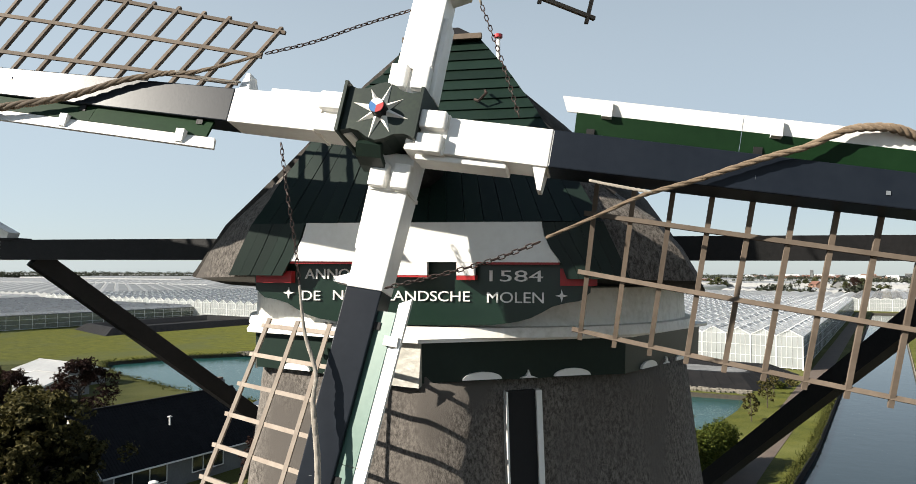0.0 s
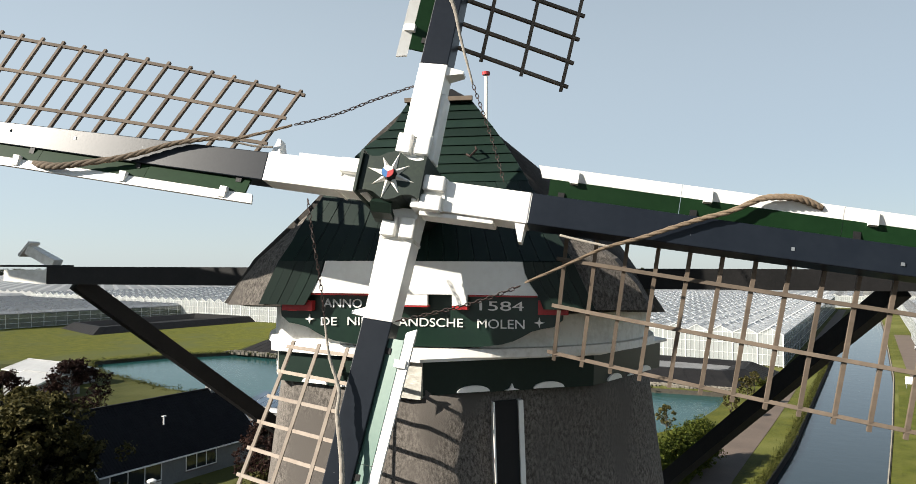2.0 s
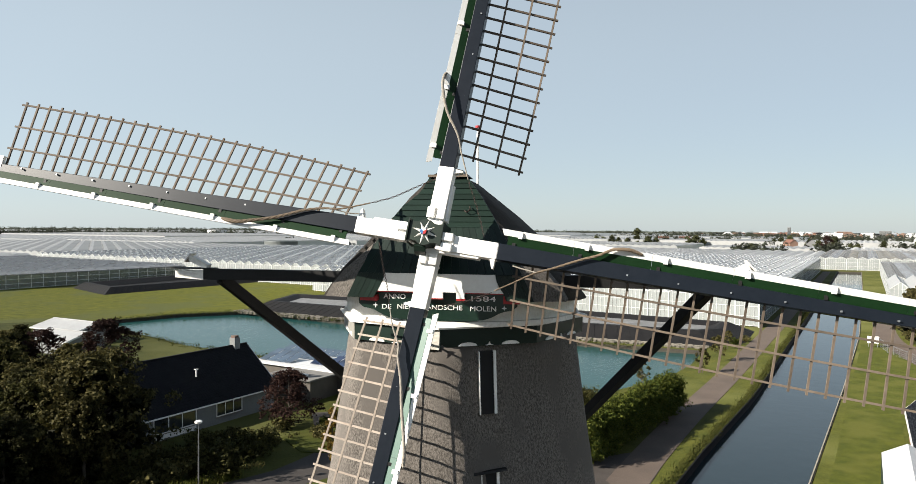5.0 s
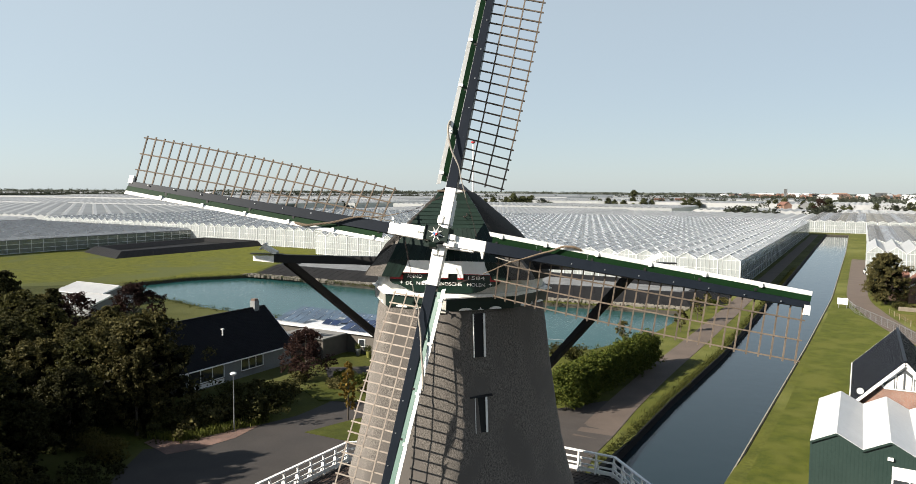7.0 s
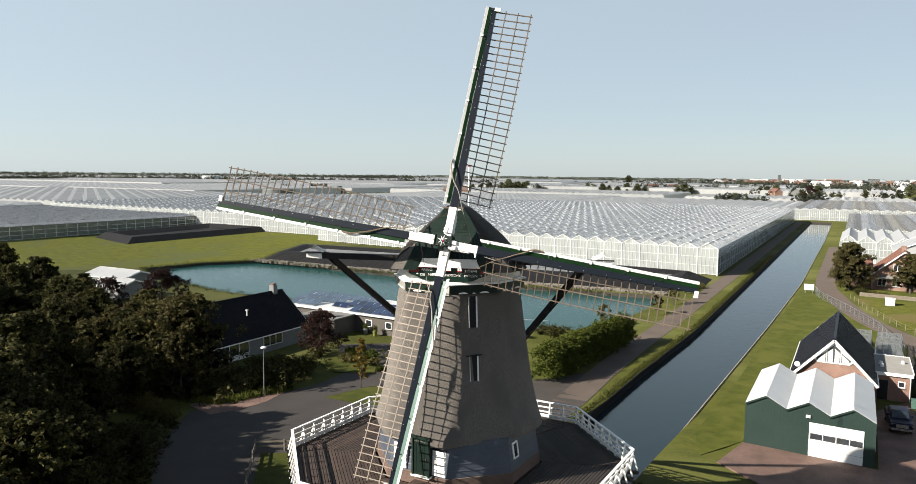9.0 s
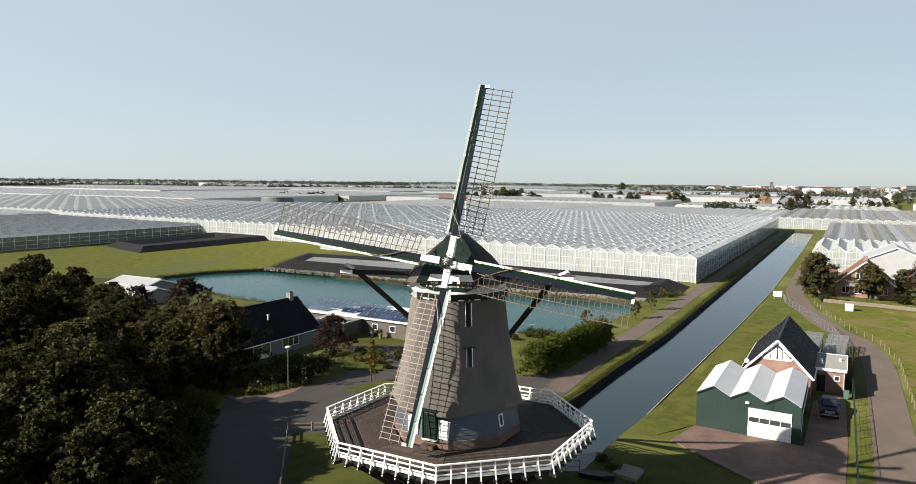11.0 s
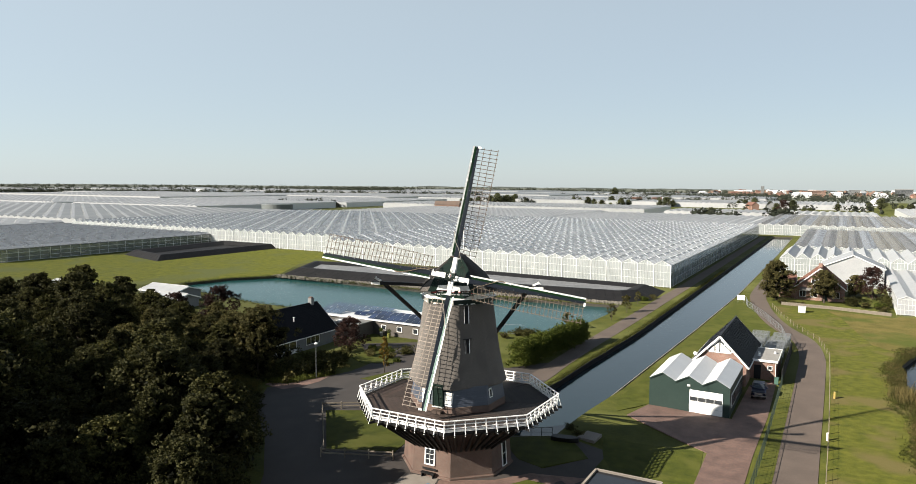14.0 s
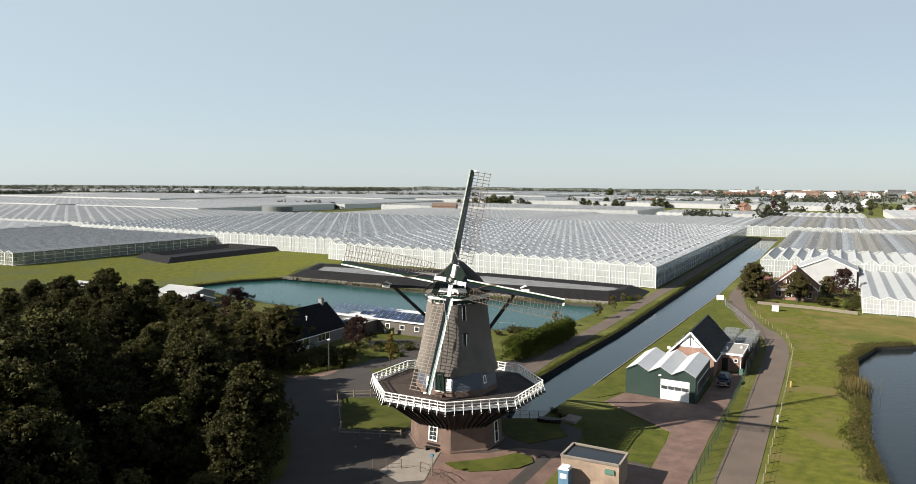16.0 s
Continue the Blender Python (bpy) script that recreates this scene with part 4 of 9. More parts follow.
# stage door and its side windows, small corner window
def door_on_stage(k, s):
    def bx(a0, a1, b0, b1, o0, o1):
        return Shape().hexa([on_face(k, s + a, z, 4.82, o) for z in (b0, b1) for a, o in ((a0, o0), (a1, o0), (a1, o1), (a0, o1))])
    z0, z1 = DECK + 0.62, 9.72
    fr = part("door_frame", bx(-0.55, -0.45, z0, z1, -0.3, 0.27).hexa([on_face(k, s + a, z, 4.82, o) for z in (z0, z1) for a, o in ((0.45, -0.3), (0.55, -0.3), (0.55, 0.27), (0.45, 0.27))]).hexa([on_face(k, s + a, z, 4.82, o) for z in (z1, z1 + 0.12) for a, o in ((-0.6, -0.3), (0.6, -0.3), (0.6, 0.32), (-0.6, 0.32))]), "green", mill, "dark green door frame")
    door = part("door", bx(-0.45, 0.45, z0 + 0.04, z1, -0.2, 0.20), "green", fr, "dark green plank door")
    for i in range(5):
        part("door_plank", bx(-0.44 + i * 0.18, -0.28 + i * 0.18, z0 + 0.06, z1 - 0.03, 0.15, 0.222), "green", door)
    part("door_sill", bx(-0.6, 0.6, z0 - 0.05, z0 + 0.03, -0.1, 0.32), "white_old", fr, "pale door sill")
    part("handle", bx(0.30, 0.36, 8.55, 8.70, 0.20, 0.25), "iron", fr)
    part("step", bx(-0.5, 0.5, DECK, DECK + 0.28, 0.0, 0.55), "deck", mill, "timber step below the door")


door_on_stage(5, 0.42)
for s0 in (1.42, -1.05):
    def at(a, z, o):
        return on_face(5, s0 + a, z, 4.80, o)
    f = Shape().hexa([at(-0.42, DECK + 0.75, -0.25), at(0.42, DECK + 0.75, -0.25), at(0.42, 9.0, -0.35), at(-0.42, 9.0, -0.35), at(-0.42, DECK + 0.75, 0.05), at(0.42, DECK + 0.75, 0.05), at(0.42, 9.0, -0.07), at(-0.42, 9.0, -0.07)])
    sh = part("shutter", f, "white", mill, "white boarded shutter")
    for i in range(5):
        z = DECK + 0.85 + i * 0.26
        part("shutter_board", Shape().hexa([at(-0.4, z, 0.0), at(0.4, z, 0.0), at(0.4, z + 0.2, 0.0), at(-0.4, z + 0.2, 0.0), at(-0.4, z, 0.065 - i * 0.014), at(0.4, z, 0.065 - i * 0.014), at(0.4, z + 0.2, 0.05 - i * 0.014), at(-0.4, z + 0.2, 0.05 - i * 0.014)]), "white_old", sh)
face_window(7, -1.1, 8.35, 9.1, 0.45, 4.68, 4.55, mill, 0.06, bars=(0, 0))

# painted octagonal band with scallops, ledge and the round curb
BAND = [(3.72, a) for a in OCT]
BAND[6], BAND[7] = (3.74, 290.3), (3.40, 336.5)


def band_ring(k, z):
    return [(r * k * math.cos(radians(a)), r * k * math.sin(radians(a)), z) for r, a in BAND]


def band_at(k, s, z, out=0.0):
    """A point on the band's face between corners k and k + 1."""
    p, q = Vector(band_ring(1.0, 0)[k]), Vector(band_ring(1.0, 0)[(k + 1) % 8])
    d = (q - p).normalized()
    return (p + q) / 2 + d * s + Vector((d.y, -d.x, 0)) * out + CZ * z


band = part("band", Shape().loft([band_ring(1.0, 17.36), band_ring(1.005, 17.86)]), "green", mill, "dark green octagonal band")
for k, m_ in ((3, "lead"), (4, "lead"), (2, "lead")):
    part("lead_sheet", Shape().hexa([band_at(k, -1.43, 17.34, -0.02), band_at(k, 1.43, 17.34, -0.02), band_at(k, 1.43, 17.84, -0.02), band_at(k, -1.43, 17.84, -0.02), band_at(k, -1.43, 17.34, 0.015), band_at(k, 1.43, 17.34, 0.015), band_at(k, 1.43, 17.84, 0.015), band_at(k, -1.43, 17.84, 0.015)]), m_, band, "grey lead sheet")
part("lead_flap", Shape().hexa([band_at(5, 0.75, 17.33, -0.02), band_at(5, 1.42, 17.33, -0.02), band_at(5, 1.42, 17.84, -0.02), band_at(5, 0.75, 17.84, -0.02), band_at(5, 0.75, 17.31, 0.03), band_at(5, 1.42, 17.31, 0.05), band_at(5, 1.43, 17.84, 0.02), band_at(5, 0.75, 17.84, 0.02)]), "lead", band, "battered pale lead sheet")
for k in (4, 5, 6, 7):
    for s0 in (-0.62, 0.62):
        s = Shape()
        arc = [band_at(k, s0 + 0.26 * math.cos(math.pi * i / 10), 17.375 + 0.095 * math.sin(math.pi * i / 10), 0.0) for i in range(11)]
        n = band_at(k, 0, 0, 1.0) - band_at(k, 0, 0, 0.0)
        s.loft([[p - n * 0.02 for p in arc], [p + n * 0.035 for p in arc]])
        part("scallop", s, "white", band, "white half-round ornament")
    s = Shape()
    tri = [band_at(k, a, z, 0.0) for a, z in ((-0.12, 17.372), (-0.03, 17.40), (0.0, 17.47), (0.03, 17.40), (0.12, 17.372))]
    s.loft([[p - n * 0.02 for p in tri], [p + (band_at(k, 0, 0, 1.0) - band_at(k, 0, 0, 0.0)) * 0.035 for p in tri]])
    part("scallop", s, "white", band)
for k in range(8):
    a, b = Vector(band_ring(1 / 3.72, 0)[k]), Vector(band_ring(1 / 3.72, 0)[(k + 1) % 8])
    part("ledge", Shape().hexa([a * 3.6 + CZ * 17.86, b * 3.6 + CZ * 17.86, b * 3.86 + CZ * 17.85, a * 3.86 + CZ * 17.85, a * 3.6 + CZ * 17.93, b * 3.6 + CZ * 17.93, b * 3.87 + CZ * 17.895, a * 3.87 + CZ * 17.895]), "white", band, "white ledge")
NR = 40
def circle(r, z):
    return [(r * math.cos(2 * math.pi * i / NR), r * math.sin(2 * math.pi * i / NR), z) for i in range(NR)]
def behind_board(pts, f=3.40):
    out = []
    for p in pts:
        v = Vector(p)
        q = v.dot(CF)
        out.append(v - CF * max(0.0, q - f))
    return out
curb = part("curb", Shape().loft([circle(3.62, 17.9), circle(3.60, 18.02), behind_board(circle(3.50, 18.03)), behind_board(circle(3.48, 18.50)), behind_board(circle(3.2, 18.52))]), "white_old", mill, "weathered white round curb")
# a solid black ring stands in for the shaded gap above the curb
part("curb_ring", Shape().loft([circle(3.3, 18.5), circle(3.3, 18.75), circle(3.0, 18.75)]), "black", mill, "black ring for the shaded gap under the cap")


# cap: thatched hull lofted along its axis, leaning boarded front
def lean(z):
    """How far forward the boarded front stands at a height: upright below, leaning back above."""
    return 3.72 - 0.49 * max(0.0, z - 19.28)


EDGE_L = [(18.60, -2.42), (19.29, -2.09), (19.85, -1.92), (20.20, -1.70), (20.85, -1.28), (21.15, -1.03), (21.36, -0.76), (21.53, -0.62), (21.95, -0.43)]
EDGE_R = [(18.60, 2.59), (19.28, 2.28), (19.81, 1.97), (20.21, 1.82), (20.54, 1.56), (20.74, 1.45), (21.37, 1.03), (21.95, 0.57)]


def edge(tab, z):
    return float(np.interp(z, [e[0] for e in tab], [e[1] for e in tab]))


def hull_ring(f, half):
    """A cross-section from its ridge down to the eaves on both sides; f None: it follows the leaning front."""
    def at(sg, u, z):
        return cap_at(sg * u, f if f is not None else min(lean(z) - 0.08, 3.2), z)
    return [at(-1, u, z) for u, z in reversed(half[1:])] + [at(1, u, z) for u, z in half]


HULL = [(None, [(0.07, 21.90), (0.52, 21.80), (0.98, 21.30), (1.42, 20.70), (1.84, 20.15), (2.36, 19.68), (2.76, 19.32), (3.26, 18.62)]),
        (1.6, [(0.05, 22.05), (0.50, 21.84), (1.05, 21.38), (1.70, 20.83), (2.30, 20.28), (2.85, 19.72), (3.30, 19.08), (3.62, 18.48)]),
        (0.0, [(0.0, 22.08), (0.50, 21.85), (1.10, 21.38), (1.85, 20.78), (2.43, 20.25), (2.96, 19.70), (3.45, 18.98), (3.82, 18.40)]),
        (-1.2, [(0.0, 22.0), (0.44, 21.80), (1.04, 21.32), (1.78, 20.71), (2.35, 20.22), (2.84, 19.68), (3.40, 18.88), (3.82, 18.34)]),
        (-2.4, [(0.0, 21.5), (0.40, 21.28), (0.90, 20.88), (1.50, 20.34), (2.0, 19.88), (2.45, 19.40), (2.90, 18.84), (3.20, 18.38)]),
        (-3.4, [(0.0, 20.7), (0.30, 20.50), (0.65, 20.20), (1.0, 19.85), (1.35, 19.50), (1.65, 19.15), (1.95, 18.75), (2.20, 18.42)]),
        (-4.0, [(0.0, 19.8), (0.15, 19.70), (0.30, 19.50), (0.45, 19.30), (0.60, 19.10), (0.75, 18.90), (0.85, 18.70), (1.0, 18.50)])]
part("cap_thatch", Shape().loft([hull_ring(f, half) for f, half in HULL]), "thatch_dark", mill, "dark weathered thatched cap", smooth=True)
# thick cut face of the thatch at both sides of the front
for sg, tab in ((-1, EDGE_L), (1, EDGE_R)):
    rings_ = []
    for z, w in ((20.12, 0.08), (19.68, 0.36), (19.34, 0.66), (18.98, 0.80), (18.62, 0.84)):
        u = abs(edge(tab, z)) - 0.06
        rings_.append([cap_at(sg * u, lean(z) - 0.03, z), cap_at(sg * (u + w), 3.22, z - 0.02), cap_at(sg * (u + w + 0.05), 3.0, z + 0.02), cap_at(sg * u, lean(z) - 0.35, z)])
    part("thatch_edge", Shape().loft(rings_), "thatch", mill, "thick cut thatch edge", smooth=False)
# upper gable: overlapping horizontal boards on a solid backing
def front_poly(z0, z1, out):
    zs = [z0 + (z1 - z0) * i / 8 for i in range(9)]
    return [cap_at(edge(EDGE_L, z) + 0.03, lean(z) + out, z) for z in zs] + [cap_at(edge(EDGE_R, z) - 0.03, lean(z) + out, z) for z in reversed(zs)]


gable = part("gable_front", Shape().loft([front_poly(20.45, 21.93, -0.10), front_poly(20.45, 21.93, -0.02)]), "green", mill, "dark green boarded gable")
zz = 20.50
while zz < 21.90:
    zt = min(21.96, zz + 0.17)
    p = []
    for z, o in ((zz, 0.035), (zt, 0.005)):
        p += [cap_at(edge(EDGE_L, z), lean(z) + o - 0.05, z), cap_at(edge(EDGE_R, z), lean(z) + o - 0.05, z), cap_at(edge(EDGE_R, z), lean(z) + o, z), cap_at(edge(EDGE_L, z), lean(z) + o, z)]
    part("board", Shape().hexa(p), "green_flaked", gable)
    zz += 0.153
part("ridge_cap", Shape().hexa([cap_at(-0.46, 2.50, 21.90), cap_at(0.62, 2.50, 21.90), cap_at(0.52, 0.9, 21.93), cap_at(-0.42, 0.9, 21.93), cap_at(-0.02, 2.28, 22.14), cap_at(0.26, 2.28, 22.14), cap_at(0.20, 0.9, 22.20), cap_at(-0.06, 0.9, 22.20)]), "black", mill, "dark ridge cap")
part("ridge_drip", Shape().beam(cap_at(-0.48, 2.53, 21.92), cap_at(0.64, 2.53, 21.92), 0.06, 0.07), "lath", mill, "weathered timber drip board")
part("lightning_rod", Shape().tube([(-1.69, 4.3, 19.0), (-1.69, 4.3, 24.2)], 0.045), "white", mill, "white rod on the cap")
part("rod_tip", Shape().cyl(-1.69, 4.3, 24.2, 24.28, 0.1), "red", mill, "red rod tip")
hook = part("gable_hook", Shape().tube([cap_at(0.62, lean(20.95) + 0.02, 20.95), cap_at(0.70, lean(20.95) + 0.16, 20.90), cap_at(0.80, lean(20.95) + 0.16, 21.0), cap_at(0.76, lean(20.95) + 0.03, 21.06)], 0.018, 5), "iron", mill, "small iron hook on the gable")

# lower front: vertical boards under the gable, spreading downwards
front = part("boarded_front", Shape().loft([front_poly(19.0, 20.5, -0.10), front_poly(19.0, 20.5, -0.03)]), "green", mill, "dark green boarded cap front")
nb = 19
for i in range(nb):
    a0, a1 = i / nb, (i + 0.965) / nb
    dz = rnd.uniform(-0.008, 0.008)
    p = []
    for z in (19.29, 20.53):
        l, r = edge(EDGE_L, z), edge(EDGE_R, z)
        for o in (-0.03, 0.025):
            row = [cap_at(l + (r - l) * a, lean(z) + o + dz, z) for a in (a0, a1)]
            p += row if o < 0 else row[::-1]
    part("board", Shape().hexa(p), "green", front)
WING = {-1: [(-1.37, 19.29), (-1.42, 19.12), (-1.50, 18.94), (-1.60, 18.76), (-1.67, 18.64)], 1: [(1.58, 19.28), (1.61, 19.12), (1.68, 18.97), (1.80, 18.80), (1.86, 18.62)]}
for sg, tab in ((-1, EDGE_L), (1, EDGE_R)):     # outer wings below, cut to the storm board's curve
    inner = WING[sg]
    for i in range(5):
        p0, p1 = [], []
        for u, z in inner:
            e = edge(tab, z)
            p0.append((u + (e - u) * i / 5, z))
            p1.append((u + (e - u) * (i + 0.97) / 5, z))
        loop = p0 + p1[::-1]
        o = 0.005 * (i % 2)
        part("board", Shape().loft([[cap_at(u, 3.71 + o, z) for u, z in loop], [cap_at(u, 3.755 + o, z) for u, z in loop]]), "green", front)
# white storm board with its notched lower edge
wb = [(-1.35, 19.295), (-1.40, 19.12), (-1.48, 18.97), (-1.60, 18.82), (1.79, 18.81), (1.67, 18.97), (1.60, 19.12), (1.57, 19.285)]
white_board = part("storm_board", Shape().loft([[cap_at(u, 3.66, z) for u, z in wb], [cap_at(u, 3.745, z) for u, z in wb]]), "white", mill, "white storm board")
for u0, u1 in ((-0.34, 0.20), (0.56, 0.78)):
    part("tongue", Shape().hexa([cap_at(u0, 3.665, 18.655), cap_at(u1, 3.665, 18.655), cap_at(u1, 3.74, 18.655), cap_at(u0, 3.74, 18.655), cap_at(u0, 3.665, 18.83), cap_at(u1, 3.665, 18.83), cap_at(u1, 3.74, 18.83), cap_at(u0, 3.74, 18.83)]), "white", white_board)
# name board (beard)
half = [(0.35, 18.045), (0.95, 18.06), (1.25, 18.10), (1.42, 18.15), (1.56, 18.22), (1.68, 18.29), (1.84, 18.335), (2.0, 18.36), (2.12, 18.46), (2.14, 18.66), (1.84, 18.84)]
bd = [(-u, z) for u, z in reversed(half)] + half
beard = part("name_board", Shape().loft([[cap_at(u, 3.43, z) for u, z in bd], [cap_at(u, 3.55, z) for u, z in bd]]), "green_name", mill, "dark green carved name board")
for u0, u1, z0, z1, o in ((-2.06, -1.58, 18.55, 18.70, 3.67), (1.78, 2.20, 18.54, 18.74, 3.67), (-1.60, -0.34, 18.79, 18.822, 3.72), (0.80, 1.77, 18.785, 18.815, 3.72), (0.56, 0.78, 18.60, 18.655, 3.735), (-0.34, 0.20, 18.63, 18.655, 3.735)):
    part("red_trim", Shape().hexa([cap_at(u0, 3.45, z0), cap_at(u1, 3.45, z0), cap_at(u1, o, z0), cap_at(u0, o, z0), cap_at(u0, 3.45, z1), cap_at(u1, 3.45, z1), cap_at(u1, o, z1), cap_at(u0, o, z1)]), "red", beard, "deep red trim")


def lettering(body, u0, z0, size, width, f=3.55):
    """Raised white letters in the built-in font, stretched to a given width."""
    cu = bpy.data.curves.new("letters", "FONT")
    cu.body, cu.size, cu.extrude = body, size, 0.012
    ob = bpy.data.objects.new("letters", cu)
    scene.collection.objects.link(ob)
    me = bpy.data.meshes.new_from_object(ob)
    bpy.data.objects.remove(ob)
    xs = [v.co.x for v in me.vertices]
    k = width / (max(xs) - min(xs))
    x0 = min(xs)
    for v in me.vertices:
        v.co = cap_at(u0 + (v.co.x - x0) * k, f + v.co.z + 0.01, z0 + v.co.y)
    # one part a letter: pieces that overlap from left to right belong together
    links = list(range(len(me.vertices)))

    def root_of(i):
        while links[i] != i:
            links[i] = links[links[i]]
            i = links[i]
        return i
    for p in me.polygons:
        for i in p.vertices[1:]:
            links[root_of(i)] = root_of(p.vertices[0])
    span = collections.defaultdict(list)
    for v in me.vertices:
        span[root_of(v.index)].append(v.co.dot(CU))
    groups = []
    for r, us in sorted(span.items(), key=lambda e: min(e[1])):
        if groups and min(us) < groups[-1][1] - 1e-4:
            groups[-1][0].add(r)
            groups[-1][1] = max(groups[-1][1], max(us))
        else:
            groups.append([{r}, max(us)])
    for rs_, _ in groups:
        part("letter", Shape().add([v.co for v in me.vertices], [tuple(p.vertices) for p in me.polygons if root_of(p.vertices[0]) in rs_]).trimmed(), "white", beard, "white raised letter")


lettering("ANNO", -1.44, 18.60, 0.185, 0.60)
lettering("1584", 0.93, 18.585, 0.19, 0.64)
lettering("DE", -1.48, 18.33, 0.175, 0.25)
lettering("NIEUWLANDSCHE", -1.06, 18.34, 0.175, 1.75)
lettering("MOLEN", 0.90, 18.33, 0.185, 0.68)
for u in (-1.66, 1.79):
    st = []
    for i in range(8):
        r = 0.075 if i % 2 == 0 else 0.022
        st.append((u + r * math.sin(i * math.pi / 4), 18.42 + r * math.cos(i * math.pi / 4)))
    part("star", Shape().loft([[cap_at(a, 3.54, z) for a, z in st], [cap_at(a, 3.575, z) for a, z in st]]), "white", beard)

# ---- windshaft, poll end, stocks and sails: their own axes, leaning back
TILT_S, TURN_S = radians(12.2), radians(8.1)
SN = CF * math.cos(TILT_S) + CZ * math.sin(TILT_S)          # along the shaft, outwards
SUP = CZ * math.cos(TILT_S) - CF * math.sin(TILT_S)
SR, SU = CU * math.cos(TURN_S) - SUP * math.sin(TURN_S), SUP * math.cos(TURN_S) + CU * math.sin(TURN_S)
HUB = cap_at(0.0, 4.97, 20.385)


def sail_at(a, b, c, k=0):
    """A place by a sail's own axes: along its stock, sideways against the turn, and outwards; k: which sail, quarter turns clockwise from the right one."""
    for _ in range(k % 4):
        a, b = -b, a
    return HUB + SR * a - SU * b + SN * c


part("windshaft", Shape().tube([sail_at(0, 0, -0.9), sail_at(0, 0, -3.2)], 0.36, 12), "black", mill, "dark windshaft")
bx = [(-0.41, -0.26), (-0.31, -0.235), (-0.20, -0.25), (-0.10, -0.31), (0.0, -0.34), (0.10, -0.31), (0.20, -0.25), (0.31, -0.235), (0.41, -0.26), (0.41, 0.26), (0.31, 0.235), (0.20, 0.25), (0.10, 0.31), (0.0, 0.34), (-0.10, 0.31), (-0.20, 0.25), (-0.31, 0.235), (-0.41, 0.26)]
poll = part("poll_end", Shape().loft([[sail_at(a, b, -0.74) for a, b in bx], [sail_at(a, b, -0.05) for a, b in bx], [sail_at(a * 0.97, b * 0.97, 0.0) for a, b in bx]]), "green_worn", mill, "dark green wooden poll end")
for sg in (-1, 1):
    part("side_flange", Shape().hexa([sail_at(sg * 0.41, -0.31, -0.74), sail_at(sg * 0.46, -0.31, -0.74), sail_at(sg * 0.46, 0.30, -0.74), sail_at(sg * 0.41, 0.30, -0.74), sail_at(sg * 0.41, -0.29, 0.05), sail_at(sg * 0.445, -0.29, 0.05), sail_at(sg * 0.445, 0.28, 0.05), sail_at(sg * 0.41, 0.28, 0.05)]), "green_worn", poll, "dark green side cheek")
part("neck_plate", Shape().loft([[sail_at(a, b, c) for b, c in ((0.30, -0.12), (0.42, -0.20), (0.47, -0.34), (0.50, -0.46), (0.54, -0.46), (0.52, -0.30), (0.47, -0.15), (0.36, -0.06))] for a in (-0.22, 0.06)]), "green_worn", poll, "curved neck plate under the poll end")
part("collar", Shape().loft([[sail_at(0.44 * math.cos(i * math.pi / 8), 0.40 * math.sin(i * math.pi / 8), c) for i in range(16)] for c in (-1.3, -0.74)]), "black", mill, "dark shaft collar")
for i in range(8):
    a = i * math.pi / 4 + 0.2
    L = 0.33 if i % 2 == 0 else 0.28
    c_, s_ = math.cos(a), math.sin(a)
    b0 = sail_at(0.085 * c_ - 0.042 * s_, 0.085 * s_ + 0.042 * c_, 0.002)
    b1 = sail_at(0.085 * c_ + 0.042 * s_, 0.085 * s_ - 0.042 * c_, 0.002)
    tip = sail_at(L * c_, L * s_, 0.002)
    mid_ = sail_at(0.085 * c_, 0.085 * s_, 0.04)
    part("star_ray", Shape().add([b0, b1, tip, mid_], [(0, 2, 3), (1, 3, 2), (0, 3, 1), (0, 1, 2)]), "white_old", poll, "white star ray")
def disc(r, c0, c1, a0=0.0, a1=2 * math.pi, n=20):
    full = a1 - a0 > 6.2
    pts = [(r * math.cos(a0 + (a1 - a0) * i / n), r * math.sin(a0 + (a1 - a0) * i / n)) for i in range(n + (0 if full else 1))]
    if not full:
        pts.append((0, 0))
    return Shape().loft([[sail_at(a, b, c0) for a, b in pts], [sail_at(a, b, c1) for a, b in pts]])
boss = part("boss", disc(0.085, 0.0, 0.13), "black", poll, "dark round boss")
for i, m_ in enumerate(("white", "red", "blue")):
    part("boss_sector", disc(0.078, 0.13, 0.145, i * 2.094 + 3.66, (i + 1) * 2.094 + 3.66), m_, boss)

RT = 12.7
LEAN_S = {0: (0.15, 0.0135), 1: (-0.16, 0.045), 2: (-0.06, 0.008), 3: (0.09, 0.016)}


def mid_line(k, r):
    """How far the middle of each half stock lies beside its ray from the hub."""
    return LEAN_S[k][0] + LEAN_S[k][1] * r


